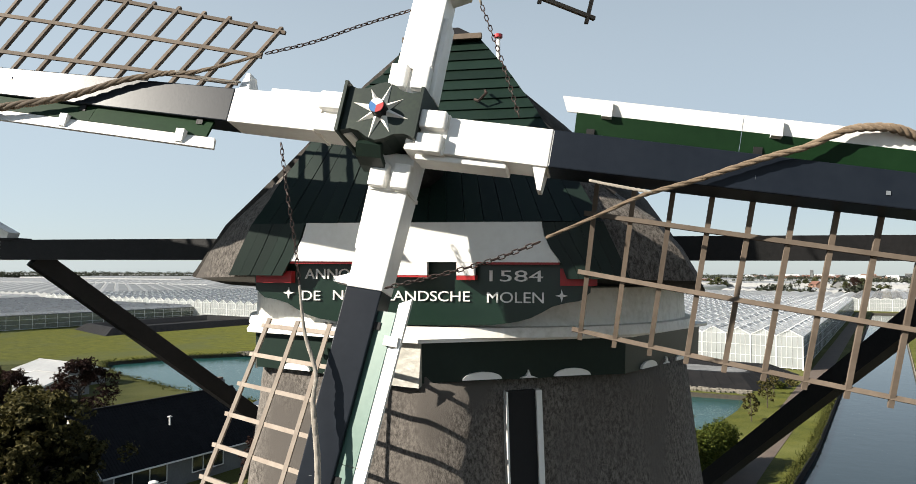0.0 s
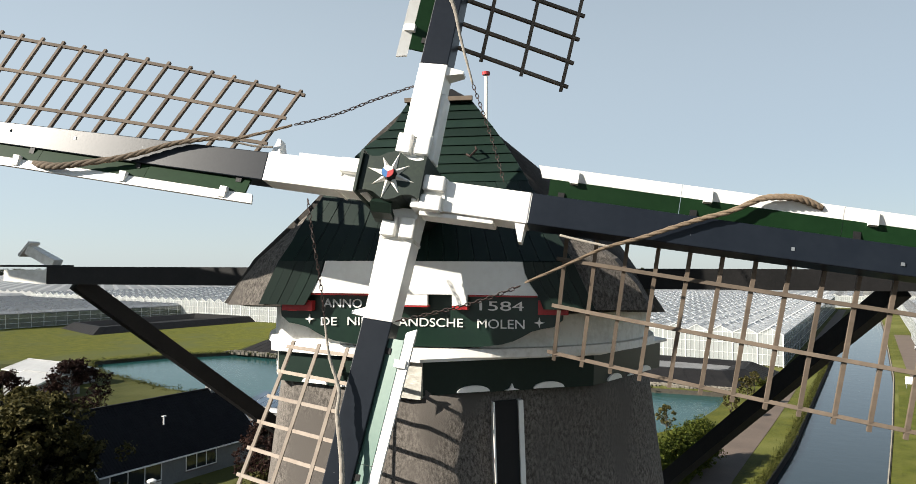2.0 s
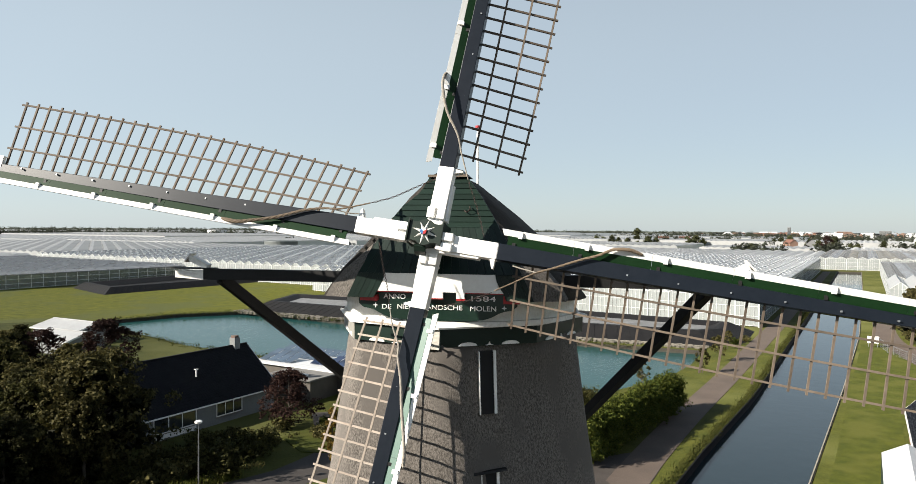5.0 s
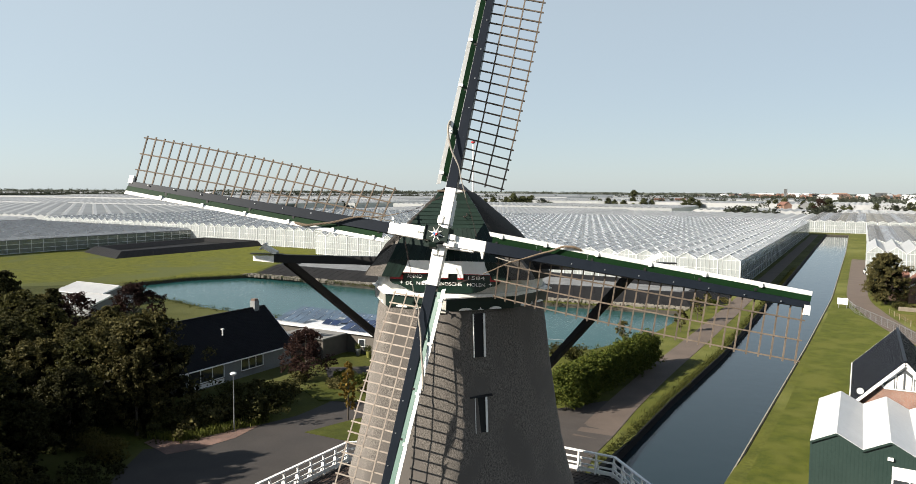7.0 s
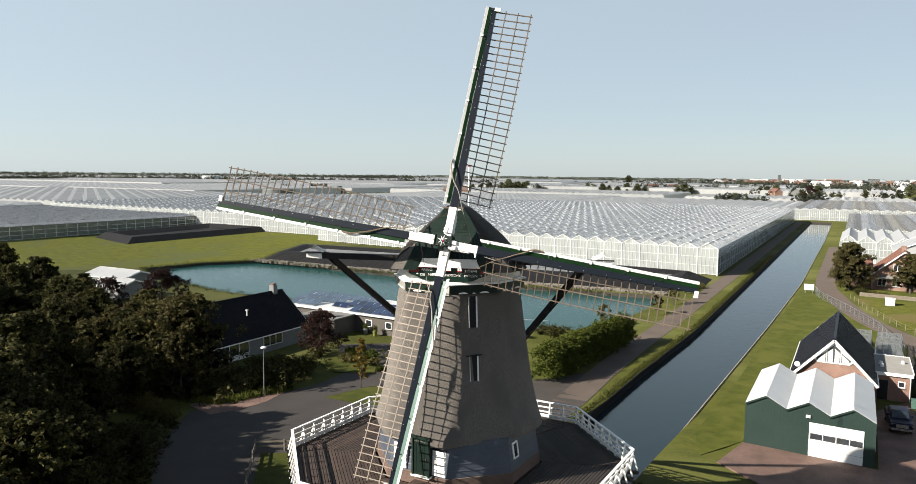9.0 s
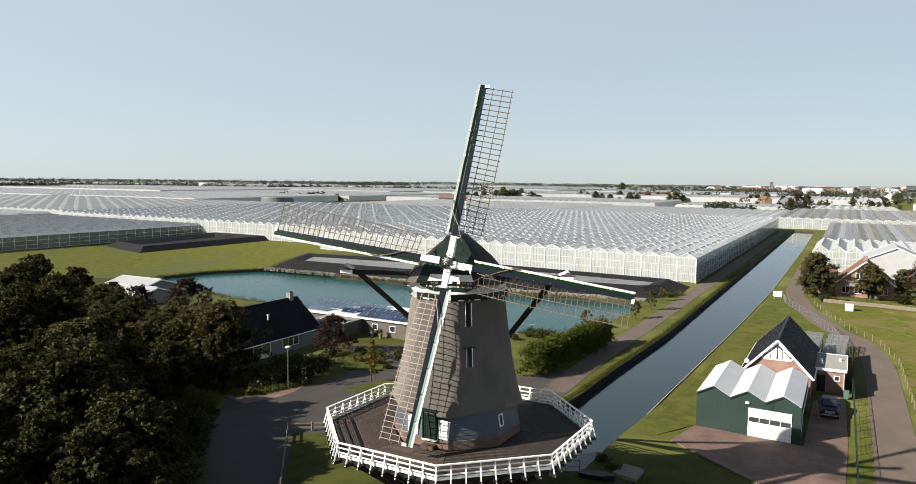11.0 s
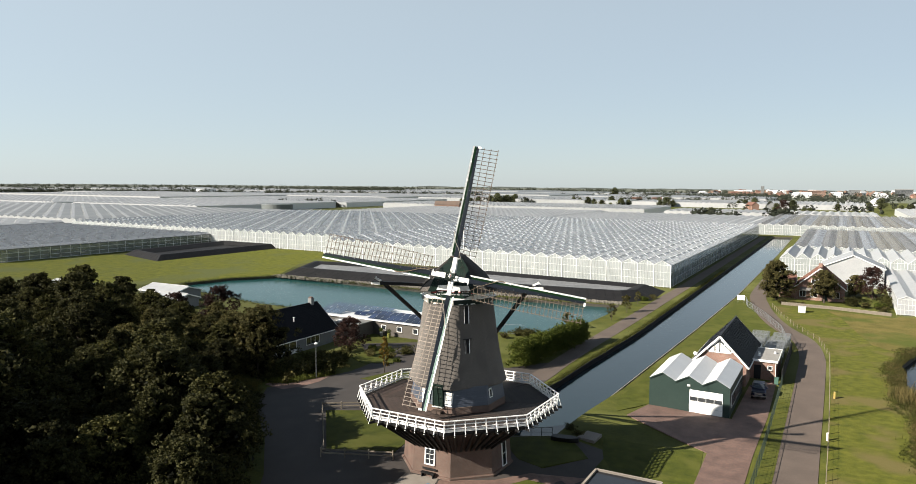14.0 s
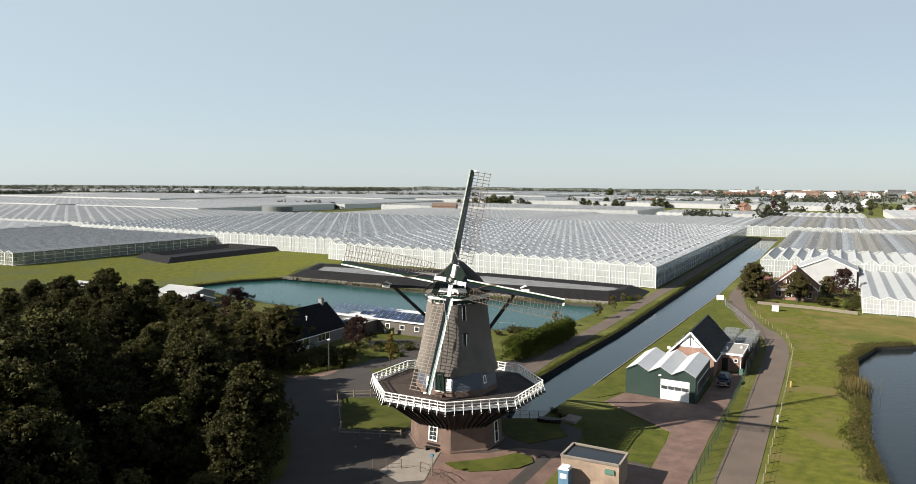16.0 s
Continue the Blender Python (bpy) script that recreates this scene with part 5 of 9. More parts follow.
def stock(k, c):
    """Half of each stock: white inner length, dark outer length, wedges and clamps."""
    def ring_s(r, w, d):
        o = mid_line(k, r)
        return [sail_at(r, o - w / 2, c - d / 2, k), sail_at(r, o + w / 2, c - d / 2, k), sail_at(r, o + w / 2, c + d / 2, k), sail_at(r, o - w / 2, c + d / 2, k)]
    t = part("stock", Shape().loft([ring_s(1.82, 0.40, 0.36), ring_s(7.0, 0.33, 0.28), ring_s(RT, 0.22, 0.17)]), "blue_black", mill, "blue-black painted stock")
    bevel(t, 0.012)
    w = part("stock_root", Shape().loft([ring_s(0.3, 0.405, 0.40), ring_s(1.82, 0.404, 0.364)]), "white", mill, "white painted stock root")
    bevel(w, 0.012)
    e = mid_line(k, 0.8)
    for b in (-0.13, 0.13):
        p = part("wedge", Shape().box(0.44, e + b - 0.10, 0.17, 0.72, e + b + 0.10, 0.30), "white", w, world=False)
        p.matrix_basis = axes(k, c)
        bevel(p, 0.02)
    p = part("stiffener", Shape().box(0.42, e + 0.205, -0.16, 1.40, e + 0.27, 0.14), "white", w, world=False)
    p.matrix_basis = axes(k, c)
    bevel(p, 0.015)
    p = part("cleat", Shape().hexa([(1.66, e + 0.2, -0.1), (1.80, e + 0.2, -0.1), (1.78, e + 0.44, -0.06), (1.74, e + 0.44, -0.06), (1.66, e + 0.2, 0.16), (1.80, e + 0.2, 0.16), (1.78, e + 0.44, 0.10), (1.74, e + 0.44, 0.10)]), "white", w, world=False)
    p.matrix_basis = axes(k, c)
    p = part("iron_band", Shape().box(0.70, e - 0.22, -0.2, 0.74, e + 0.22, 0.215), "white_old", w, world=False)
    p.matrix_basis = axes(k, c)
    return t


def axes(k, c):
    """The matrix from a sail's own axes (along, sideways, outwards) to the world."""
    o, a, b, n = sail_at(0, 0, c, k), sail_at(1, 0, c, k), sail_at(0, 1, c, k), sail_at(0, 0, c + 1, k)
    m = Matrix((a - o, b - o, n - o)).transposed().to_4x4()
    m.translation = o
    return m


def sail(k, c):
    """Lattice on the trailing side, hinged boards with a white edge on the leading side."""
    m = axes(k, c)
    # the lower sail's lattice is paler than the other three
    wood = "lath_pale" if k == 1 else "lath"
    sgn = 1.0
    def lat(r, s):
        """On the twisted lattice: r along the stock, s out from it."""
        q = min(1.0, max(0.0, (r - 2.1) / (RT - 2.1)))
        th = radians(30 * (1 - q) ** 1.3 + 3)
        return (r, s * math.cos(th) + mid_line(k, r) * (0.70 if k == 0 else 1.0) - 0.08, -0.06 - s * math.sin(th))
    root = part("sail", Shape().beam(lat(2.18, 2.02), lat(RT - 0.1, 2.06), 0.035, 0.055), wood, mill, "weathered timber sail lattice", world=False)
    root.matrix_parent_inverse = mill.matrix_basis.inverted()
    root.matrix_basis = m
    # outer edge in short lengths, so that it follows the twist
    n = 28
    rs = [2.30 + (RT - 0.16 - 2.30) * i / (n - 1) for i in range(n)]
    s = Shape()
    s.loft([[Vector(lat(r, 2.04)) + Vector((0, dy, dz)) for dy, dz in ((-0.025, -0.02), (0.025, -0.02), (0.025, 0.02), (-0.025, 0.02))] for r in [2.2] + rs + [RT - 0.02]])
    me = s.mesh("sail")
    me.materials.append(M[wood])
    root.data = me
    for r in rs:
        part("sail_bar", Shape().beam(Vector(lat(r, -0.1)) + Vector((0, 0, 0.0)), lat(r, 2.14), 0.05, 0.045, up=(0, 0, 1)), wood, root, world=False)
    for sl in (0.70, 1.36):
        part("lath", Shape().loft([[Vector(lat(r, sl)) + Vector((0, dy, dz)) for dy, dz in ((-0.025, 0.022), (0.025, 0.022), (0.025, 0.05), (-0.025, 0.05))] for r in [2.2] + rs + [RT - 0.05]]), wood, root, world=False)
    # leading boards
    L = [2.02, 3.6, 5.4, 7.2, 9.0, 10.8, RT]
    for i in range(len(L) - 1):
        a, b = L[i] + (0.003 if i else 0), L[i + 1] - 0.003
        wa = 0.235 - 0.003 * a
        wbq = 0.235 - 0.003 * b
        def brd(r, s, t):
            return (r, mid_line(k, r) - 0.21 + 0.0079 * r - s * 0.955 + t * 0.3, 0.10 + s * 0.30 + t * 0.955)
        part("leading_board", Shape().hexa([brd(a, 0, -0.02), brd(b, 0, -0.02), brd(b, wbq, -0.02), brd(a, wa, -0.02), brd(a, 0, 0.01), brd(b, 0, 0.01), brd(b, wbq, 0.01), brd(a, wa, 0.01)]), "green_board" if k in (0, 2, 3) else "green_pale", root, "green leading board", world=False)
        part("white_edge", Shape().hexa([brd(a - (0.1 if i == 0 else 0), wa, -0.05), brd(b, wbq, -0.05), brd(b, wbq + 0.15, -0.02), brd(a - (0.16 if i == 0 else 0), wa + 0.15, -0.02), brd(a - (0.1 if i == 0 else 0), wa, 0.0), brd(b, wbq, 0.0), brd(b, wbq + 0.15, 0.012), brd(a - (0.16 if i == 0 else 0), wa + 0.15, 0.012)]), "white", root, "white edge board", world=False)
        part("hinge", Shape().box(a + 0.12, mid_line(k, a) - 0.26, 0.13, a + 0.2, mid_line(k, a) - 0.14, 0.145), "black", root, world=False)
        for r in (a + 0.3,):
            q = brd(r, wa, 0.03)
            part("clip", Shape().box(q[0] - 0.05, q[1] - 0.12, q[2] - 0.03, q[0] + 0.05, q[1] + 0.03, q[2] + 0.045), "white", root, world=False)
    for r in np.arange(2.6, RT - 0.4, 1.15):
        part("bolt", Shape().box(r - 0.02, mid_line(k, r) + 0.03, 0.11, r + 0.015, mid_line(k, r) + 0.07, 0.165), "galv", root, world=False)
    p = part("tip_block", Shape().box(RT - 0.16, mid_line(k, RT) + 0.02, -0.02, RT + 0.03, mid_line(k, RT) + 0.34, 0.10), "white", root, "white block at the tip", world=False)
    return root


SAILS = []
for k, c in ((0, -0.30), (2, -0.30), (3, -0.62), (1, -0.62)):
    stock(k, c)
    SAILS.append(sail(k, c))

# furled cloths and chains, one set a sail: points given by the cap's own axes
def twisted(pts, r0, r1, turns):
    """A cloth wrung to a rope: a rope of three strands along a line."""
    line = smooth_line([tuple(p) for p in pts], 8)
    s = Shape()
    for j in range(3):
        path = []
        for i, p in enumerate(line):
            q = i / (len(line) - 1)
            a = 2 * math.pi * (turns * q + j / 3)
            rr = (r0 + (r1 - r0) * q) * 0.55 * (1 - 0.6 * ss(0.88, 1.0, q))
            path.append(Vector(p) + SU * rr * math.cos(a) + (SN * 0.7 + SR * 0.3) * rr * math.sin(a))
        s.tube(path, r0 * 0.72, 6, r1 * 0.72)
    return s


def chain(pts, parent, link=0.07):
    line = smooth_line([tuple(p) for p in pts], 30)
    s, acc, last, flip = Shape(), 0.0, Vector(line[0]), 0
    total = []
    for p in line[1:]:
        p = Vector(p)
        while (p - last).length >= link:
            d = (p - last).normalized()
            nxt = last + d * link
            total.append((last.copy(), nxt.copy()))
            last = nxt
    for a, b in total:
        d = (b - a).normalized()
        e = d.cross(SN).normalized() if flip % 2 else SN
        flip += 1
        w = e * 0.018
        m0, m1 = a - d * 0.012, b + d * 0.012
        s.tube([m0, m0.lerp(m1, 0.22) + w, m0.lerp(m1, 0.78) + w, m1, m0.lerp(m1, 0.78) - w, m0.lerp(m1, 0.22) - w, m0], 0.0065, 4)
    return part("chain", s, "iron", parent, "rusty chain")
# lines in each sail's own axes
CLOTH = {
    0: ([(0.43, 1.83, -0.1), (1.02, 1.62, 0.0), (1.51, 1.41, 0.05), (1.95, 1.17, 0.1)], [(1.95, 1.15, 0.09), (2.33, 0.90, 0.05), (2.71, 0.64, 0.02), (2.90, 0.53, -0.02), (3.22, 0.38, -0.05), (3.54, 0.22, -0.05), (3.85, 0.07, -0.05), (4.16, -0.06, -0.04), (4.47, -0.24, -0.01), (4.66, -0.285, 0.01), (4.86, -0.30, 0.0), (5.02, -0.285, -0.05), (5.16, -0.25, -0.10)]),
    2: ([(0.12, 1.48, -0.5), (0.55, 1.11, -0.25), (0.99, 0.75, -0.05), (1.49, 0.51, 0.05)], [(1.49, 0.51, 0.05), (1.89, 0.37, 0.03), (2.31, 0.25, 0.0), (2.62, 0.23, -0.03), (2.87, 0.19, -0.05), (3.25, 0.09, -0.05), (3.64, -0.07, -0.05), (4.03, -0.22, -0.04), (4.54, -0.37, 0.0), (4.88, -0.46, 0.02), (5.2, -0.45, -0.05), (5.45, -0.42, -0.15)]),
    3: ([(0.14, 1.44, -0.15), (0.82, 1.12, -0.3), (1.52, 0.75, -0.35)], [(1.52, 0.75, -0.35), (2.16, 0.47, -0.3), (2.64, 0.28, -0.25), (3.18, -0.08, -0.2), (3.77, -0.31, -0.2), (4.15, -0.38, -0.32), (4.35, -0.34, -0.55)]),
    1: ([(0.41, 1.14, -0.2), (0.9, 0.95, -0.2), (1.51, 0.71, -0.25), (1.92, 0.58, -0.3)], [(1.92, 0.58, -0.3), (2.39, 0.40, -0.3), (2.77, 0.18, -0.3), (3.06, 0.13, -0.28), (3.6, -0.06, -0.26), (4.2, -0.2, -0.28), (4.97, -0.41, -0.3), (5.4, -0.48, -0.36), (5.6, -0.44, -0.55)]),
}
for (k, (links, roll)), root in zip(CLOTH.items(), (SAILS[0], SAILS[1], SAILS[2], SAILS[3])):
    inv = root.matrix_basis.inverted()
    grey = k in (1, 3)
    pts = [sail_at(*p, k) for p in roll]
    cloth = part("furled_cloth", twisted(pts, 0.015, {0: 0.042, 1: 0.06, 2: 0.052, 3: 0.06}[k], 9), "cloth_grey" if grey else "cloth", root, "furled sailcloth wrung like a rope", smooth=True)
    cloth.matrix_parent_inverse = inv
    if k in (1, 3):
        ch = chain([sail_at(*p, k) for p in links], root)
        ch.matrix_parent_inverse = inv
        continue
    tie = {0: [(2.25, 0.47, -0.12), (2.48, 0.51, -0.06), (2.85, 0.56, 0.0)], 2: [(1.78, 0.23, -0.12), (2.07, 0.20, -0.06), (2.55, 0.24, 0.0)]}[k]
    lash = part("lashing", twisted([sail_at(*p, k) for p in tie], 0.014, 0.016, 5), "cloth_grey", root, "pale rope lashing", smooth=True)
    lash.matrix_parent_inverse = inv
    ch = chain([sail_at(*p, k) for p in links], root)
    ch.matrix_parent_inverse = inv
# long cross-beam through the cap and braces down to the tail
for sg in (-1, 1):
    b = part("cross_beam", Shape().beam(cap_at(sg * 2.2, 1.75, 19.03), cap_at(sg * 7.62, 1.75, 19.03), 0.30, 0.33), "black", mill, "long black cross-beam")
    part("white_end", Shape().beam(cap_at(sg * 7.62, 1.75, 19.0), cap_at(sg * 8.55, 1.75, 19.02), 0.31, 0.28, (0, 0, 1), 0.3, 0.2), "white_old", b, "white beam end")
    part("cover_board", Shape().beam(cap_at(sg * 7.3, 1.75, 19.205), cap_at(sg * 8.68, 1.75, 19.205), 0.36, 0.04), "black", b)
    part("roof_board", Shape().beam(cap_at(sg * 7.52, 1.75, 19.24), cap_at(sg * 8.10, 1.75, 19.52), 0.24, 0.17).beam(cap_at(sg * 8.26, 1.75, 19.40), cap_at(sg * 8.02, 1.75, 19.66), 0.26, 0.05), "white_old", b, "white slanting stop block")
    part("tail_brace", Shape().beam(cap_at(sg * 7.15, 1.65, 18.9), cap_at(sg * 0.4, -9.6, 8.9), 0.30, 0.30), "black", mill, "long black tail brace")
part("tail_pole", Shape().beam(cap_at(0, -3.4, 18.6), cap_at(0, -10.2, 8.2), 0.4, 0.4), "black", mill, "black tail pole")

# ---------------------------------------------------------------- greenhouses
def greenhouse(name, x0, y0, bays, width, length, gutter, rise, label, skew=0.0, turn=0.0, front=True, vents=True, side="r", pane=1.2, roofmat="gh_roof", wallmat="gh_wall", open_frame=False, every=9.0, barmat="gh_rafter", ventmat="gh_vent"):
    """A Venlo greenhouse: bays side by side to -x from its front corner x0, y0, ridges along +y; skew: how far each bay's front steps back."""
    g = thing(name, label, "greenhouse", (x0, y0, 0), "greenhouses", "", turn)
    W = lambda x, y, z: (-x, y, z)
    lids = {}
    for b in range(bays):
        a0, a1, mid, f0, f1 = b * width, (b + 1) * width, (b + 0.5) * width, b * skew, (b + 1) * skew
        fm, e = (f0 + f1) / 2, length
        s = Shape()
        t = 0.05
        for u, v, fu, fv in ((a0, mid, f0, fm), (mid, a1, fm, f1)):
            zu, zv = (gutter, gutter + rise) if u == a0 else (gutter + rise, gutter)
            s.hexa([W(u, fu, zu - t), W(v, fv, zv - t), W(v, e, zv - t), W(u, e, zu - t), W(u, fu, zu), W(v, fv, zv), W(v, e, zv), W(u, e, zu)])
        roof = part("roof", s, roofmat, g, "grey glass roof", world=False)
        # glazing bars and gutter
        s = Shape()
        s.box(-a0 - 0.08, f0, gutter - 0.22, -a0 + 0.08, e, gutter + 0.04)
        s.box(-mid - 0.03, fm, gutter + rise - 0.02, -mid + 0.03, e, gutter + rise + 0.03)
        n = int((e - f0) / (pane * 3))
        for k in range(n + 1):
            y = f0 + k * pane * 3
            s.beam(W(a0, y, gutter + 0.01), W(mid, y, gutter + rise + 0.01), 0.035, 0.03)
            s.beam(W(mid, y, gutter + rise + 0.01), W(a1, y, gutter + 0.01), 0.035, 0.03)
        part("glazing_bar", s, barmat, roof, world=False)
        if vents:
            s = Shape()
            near = name == "greenhouse" and x0 > -10
            y = f0 + 3.0 + (b % 2) * every / 2
            while y < e - 3:
                for sg in (0, 1):
                    yy = y + sg * every / 2
                    p, q = (a0 + width * 0.26, mid - 0.1) if sg else (mid + 0.1, a1 - width * 0.26)
                    zp, zq = (gutter + rise * 0.62, gutter + rise + 0.09) if sg else (gutter + rise + 0.09, gutter + rise * 0.62)
                    if near and yy < f0 + 46:
                        if sg not in lids:
                            lids[sg] = Shape().hexa([W(p - mid, 0, zp), W(q - mid, 0, zq), W(q - mid, 1.25, zq), W(p - mid, 1.25, zp), W(p - mid, 0, zp + 0.05), W(q - mid, 0, zq + 0.05), W(q - mid, 1.25, zq + 0.05), W(p - mid, 1.25, zp + 0.05)]).mesh("vent")
                        part("vent", lids[sg], "gh_vent", roof, "" if lids.get("n") else "pale opened roof vent", world=False).location = (-mid, yy, 0)
                        lids["n"] = True
                        continue
                    s.hexa([W(p, yy, zp), W(q, yy, zq), W(q, yy + 1.25, zq), W(p, yy + 1.25, zp), W(p, yy, zp + 0.05), W(q, yy, zq + 0.05), W(q, yy + 1.25, zq + 0.05), W(p, yy + 1.25, zp + 0.05)])
                y += every
            part("vents", s, ventmat, roof, "pale opened roof vents", world=False, kind="stuff")
        if front:
            s = Shape()
            s.add([W(a0, f0, 0.3), W(a1, f1, 0.3), W(a1, f1, gutter), W(mid, fm, gutter + rise), W(a0, f0, gutter)], [(0, 1, 2, 3, 4)])
            w = part("gable_glass", s, wallmat, g, "pale gable glazing", world=False)
            s = Shape()
            s.box(-a0 - 0.12, f0 - 0.14, 0, -a0 + 0.12, f0 + 0.06, gutter)
            for k in range(1, 5):
                u = a0 + width * k / 5
                fu = f0 + skew * k / 5
                top = gutter + rise * (1 - abs(k / 5 - 0.5) * 2)
                s.box(-u - 0.035, fu - 0.08, 0, -u + 0.035, fu + 0.02, top)
            for z in (0.3, gutter * 0.36, gutter * 0.68, gutter):
                s.beam(W(a0, f0 - 0.05, z), W(a1, f1 - 0.05, z), 0.06, 0.09)
            s.beam(W(a0, f0 - 0.08, gutter), W(mid, fm - 0.08, gutter + rise), 0.1, 0.14)
            s.beam(W(mid, fm - 0.08, gutter + rise), W(a1, f1 - 0.08, gutter), 0.1, 0.14)
            part("gable_frame", s, "gh_bar", w, world=False)
    # the long side
    for sx in side:
        x, f = (0.0, 0.0) if sx == "r" else (-bays * width, bays * skew)
        s = Shape()
        s.box(x - 0.02, f, 0.25, x + 0.02, length, gutter)
        # the long sides get darker glass and bars in place of shade
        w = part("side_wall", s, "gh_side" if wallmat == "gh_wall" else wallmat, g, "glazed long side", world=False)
        s = Shape()
        y = f
        while y < length:
            s.box(x - 0.07, y - 0.05, 0, x + 0.07, y + 0.05, gutter)
            y += 4.0
        for z in (0.25, gutter * 0.36, gutter * 0.68, gutter - 0.05):
            s.box(x - 0.05, f, z - 0.05, x + 0.05, length, z + 0.05)
        part("side_frame", s, "gh_rafter" if wallmat == "gh_wall" else "gh_bar", w, world=False)
    s = Shape()
    s.box(-bays * width + 0.3, bays * skew + 1.0 if skew > 0 else 1.0, 0.02, -0.3, length - 0.5, 0.25)
    part("floor_cloth", s, "gh_floor", g, "pale ground cloth", world=False)
    # pale sheet added under the glass, evens out bright and dark roof slopes
    if vents:
        s = Shape()
        for b in range(bays):
            s.box(-(b + 0.97) * width, b * skew + 1.5, gutter - 0.34, -(b + 0.03) * width, length - 1, gutter - 0.30)
        part("energy_screen", s, "backing_pale", g, "pale sheet added under the glass to even the roof's tone", world=False)
    s = Shape()
    for b in range(bays):
        s.box(-(b + 0.85) * width, b * skew + 4.0, 0.25, -(b + 0.15) * width, length - 2, gutter * 0.62)
    part("crop", s, "crop", g, "rows of green crop", world=False, kind="stuff")
    return g

greenhouse("greenhouse", -8.2, 144.0, 28, 4.8, 240, 6.4, 1.25, "long pale glass greenhouse with white gable frames", skew=0.62)
greenhouse("greenhouse", -142.6, 176.5, 40, 4.8, 208, 6.4, 1.25, "long pale glass greenhouse behind the meadow", skew=0.30, side="", every=13.0, ventmat="gh_bar")
greenhouse("greenhouse", -224.5, 84.0, 26, 4.8, 108, 4.6, 0.9, "grey open-sided greenhouse with crops at the meadow", vents=False, roofmat="gh_dim", wallmat="gh_thin", barmat="gh_grey")
greenhouse("greenhouse", 104.0, 126.8, 16, 3.65, 82, 3.7, 0.75, "white chalked greenhouse beside the rough meadow", vents=False, side="l", roofmat="gh_white", wallmat="gh_white")
greenhouse("greenhouse", 64.9, 191.0, 11, 4.4, 38, 6.0, 1.7, "small white-roofed greenhouse beside the lane", vents=False, side="l", roofmat="gh_white")
greenhouse("greenhouse", 190.0, 237.5, 36, 4.8, 134, 5.8, 0.9, "wide greenhouse with striped screens under its roof", vents=False, side="l", roofmat="gh_clear", barmat="gh_grey")
greenhouse("greenhouse", 238.0, 402.0, 52, 4.8, 180, 5.8, 0.9, "wide far greenhouse with striped screens under its roof", vents=False, side="l", roofmat="gh_clear", barmat="gh_grey")

# screens drawn under the striped roof
for x0_, y0_, y1_, n_ in ((190.0, 238.0, 371.0, 36), (238.0, 402.5, 581.5, 52)):
    scr = thing("shade_screen", "blue and tan shade screens hung under the glass roof", "screen", (x0_ - n_ * 2.4, y0_, 0))
    for i in range(n_):
        x = x0_ - 4.8 * i
        part("screen", Shape().box(x - 4.75, y0_, 5.70, x - 0.05, y1_, 5.74), ("screen_tan", "screen_dark", "screen_blue", "screen_dark")[i % 4] if i % 8 < 4 else ("screen_tan", "screen_tan", "screen_blue", "screen_dark")[i % 4], scr)


def berm(name, outline, high, slope, label, inner, deep=0.7):
    """A raised basin: black sloping banks round a lower inner sheet."""
    n = len(outline)
    cx, cy = sum(p[0] for p in outline) / n, sum(p[1] for p in outline) / n
    def inset(d):
        out = []
        for i in range(n):
            p, a, b = outline[i], outline[i - 1], outline[(i + 1) % n]
            v1, v2 = Vector((p[0] - a[0], p[1] - a[1])).normalized(), Vector((b[0] - p[0], b[1] - p[1])).normalized()
            n1, n2 = Vector((-v1.y, v1.x)), Vector((-v2.y, v2.x))
            m = (n1 + n2).normalized()
            k = d / max(0.3, m.dot(n1))
            out.append((p[0] + m.x * k, p[1] + m.y * k))
        return out
    t = thing(name, label, "basin", (cx, cy, 0))
    a, b, c_, d = outline, inset(slope), inset(slope + 1.2), inset(slope * 2 + 1.2)
    part("bank", Shape().loft([[(x, y, z) for x, y in r] for r, z in ((a, 0.0), (b, high), (c_, high), (d, 0.5))], False), "liner", t, "black plastic-lined bank")
    part("cover", Shape().add([(x, y, high - deep) for x, y in inset(slope + 1.2 + deep * 0.9)], [tuple(range(n))]), inner, t, "grey wet cover sheet")
    # seams of the liner sheets
    s = Shape()
    for i in range(n):
        p, q, p2, q2 = a[i], a[(i + 1) % n], b[i], b[(i + 1) % n]
        L = math.hypot(q[0] - p[0], q[1] - p[1])
        k = int(L / 2.2)
        for j in range(1, k):
            w = j / k
            lo = Vector((p[0] + (q[0] - p[0]) * w, p[1] + (q[1] - p[1]) * w, 0.02))
            hi = Vector((p2[0] + (q2[0] - p2[0]) * w, p2[1] + (q2[1] - p2[1]) * w, high + 0.02))
            s.beam(lo, hi, 0.09, 0.05)
    part("seam", s, "liner", t, kind="stuff")
    return t


berm("water_basin", [(-213.7, 127), (-184, 117.5), (-182.8, 182), (-219, 184)], 1.9, 3.0, "black-lined empty water basin on the meadow", "liner", 1.5)
berm("water_basin", [(-120, 110.6), (-60, 109.4), (-12.5, 113), (-7.6, 121), (-8.2, 137.5), (-60, 143), (-132, 137.5)], 2.1, 4.6, "long black-lined basin in front of the greenhouse", "silt")
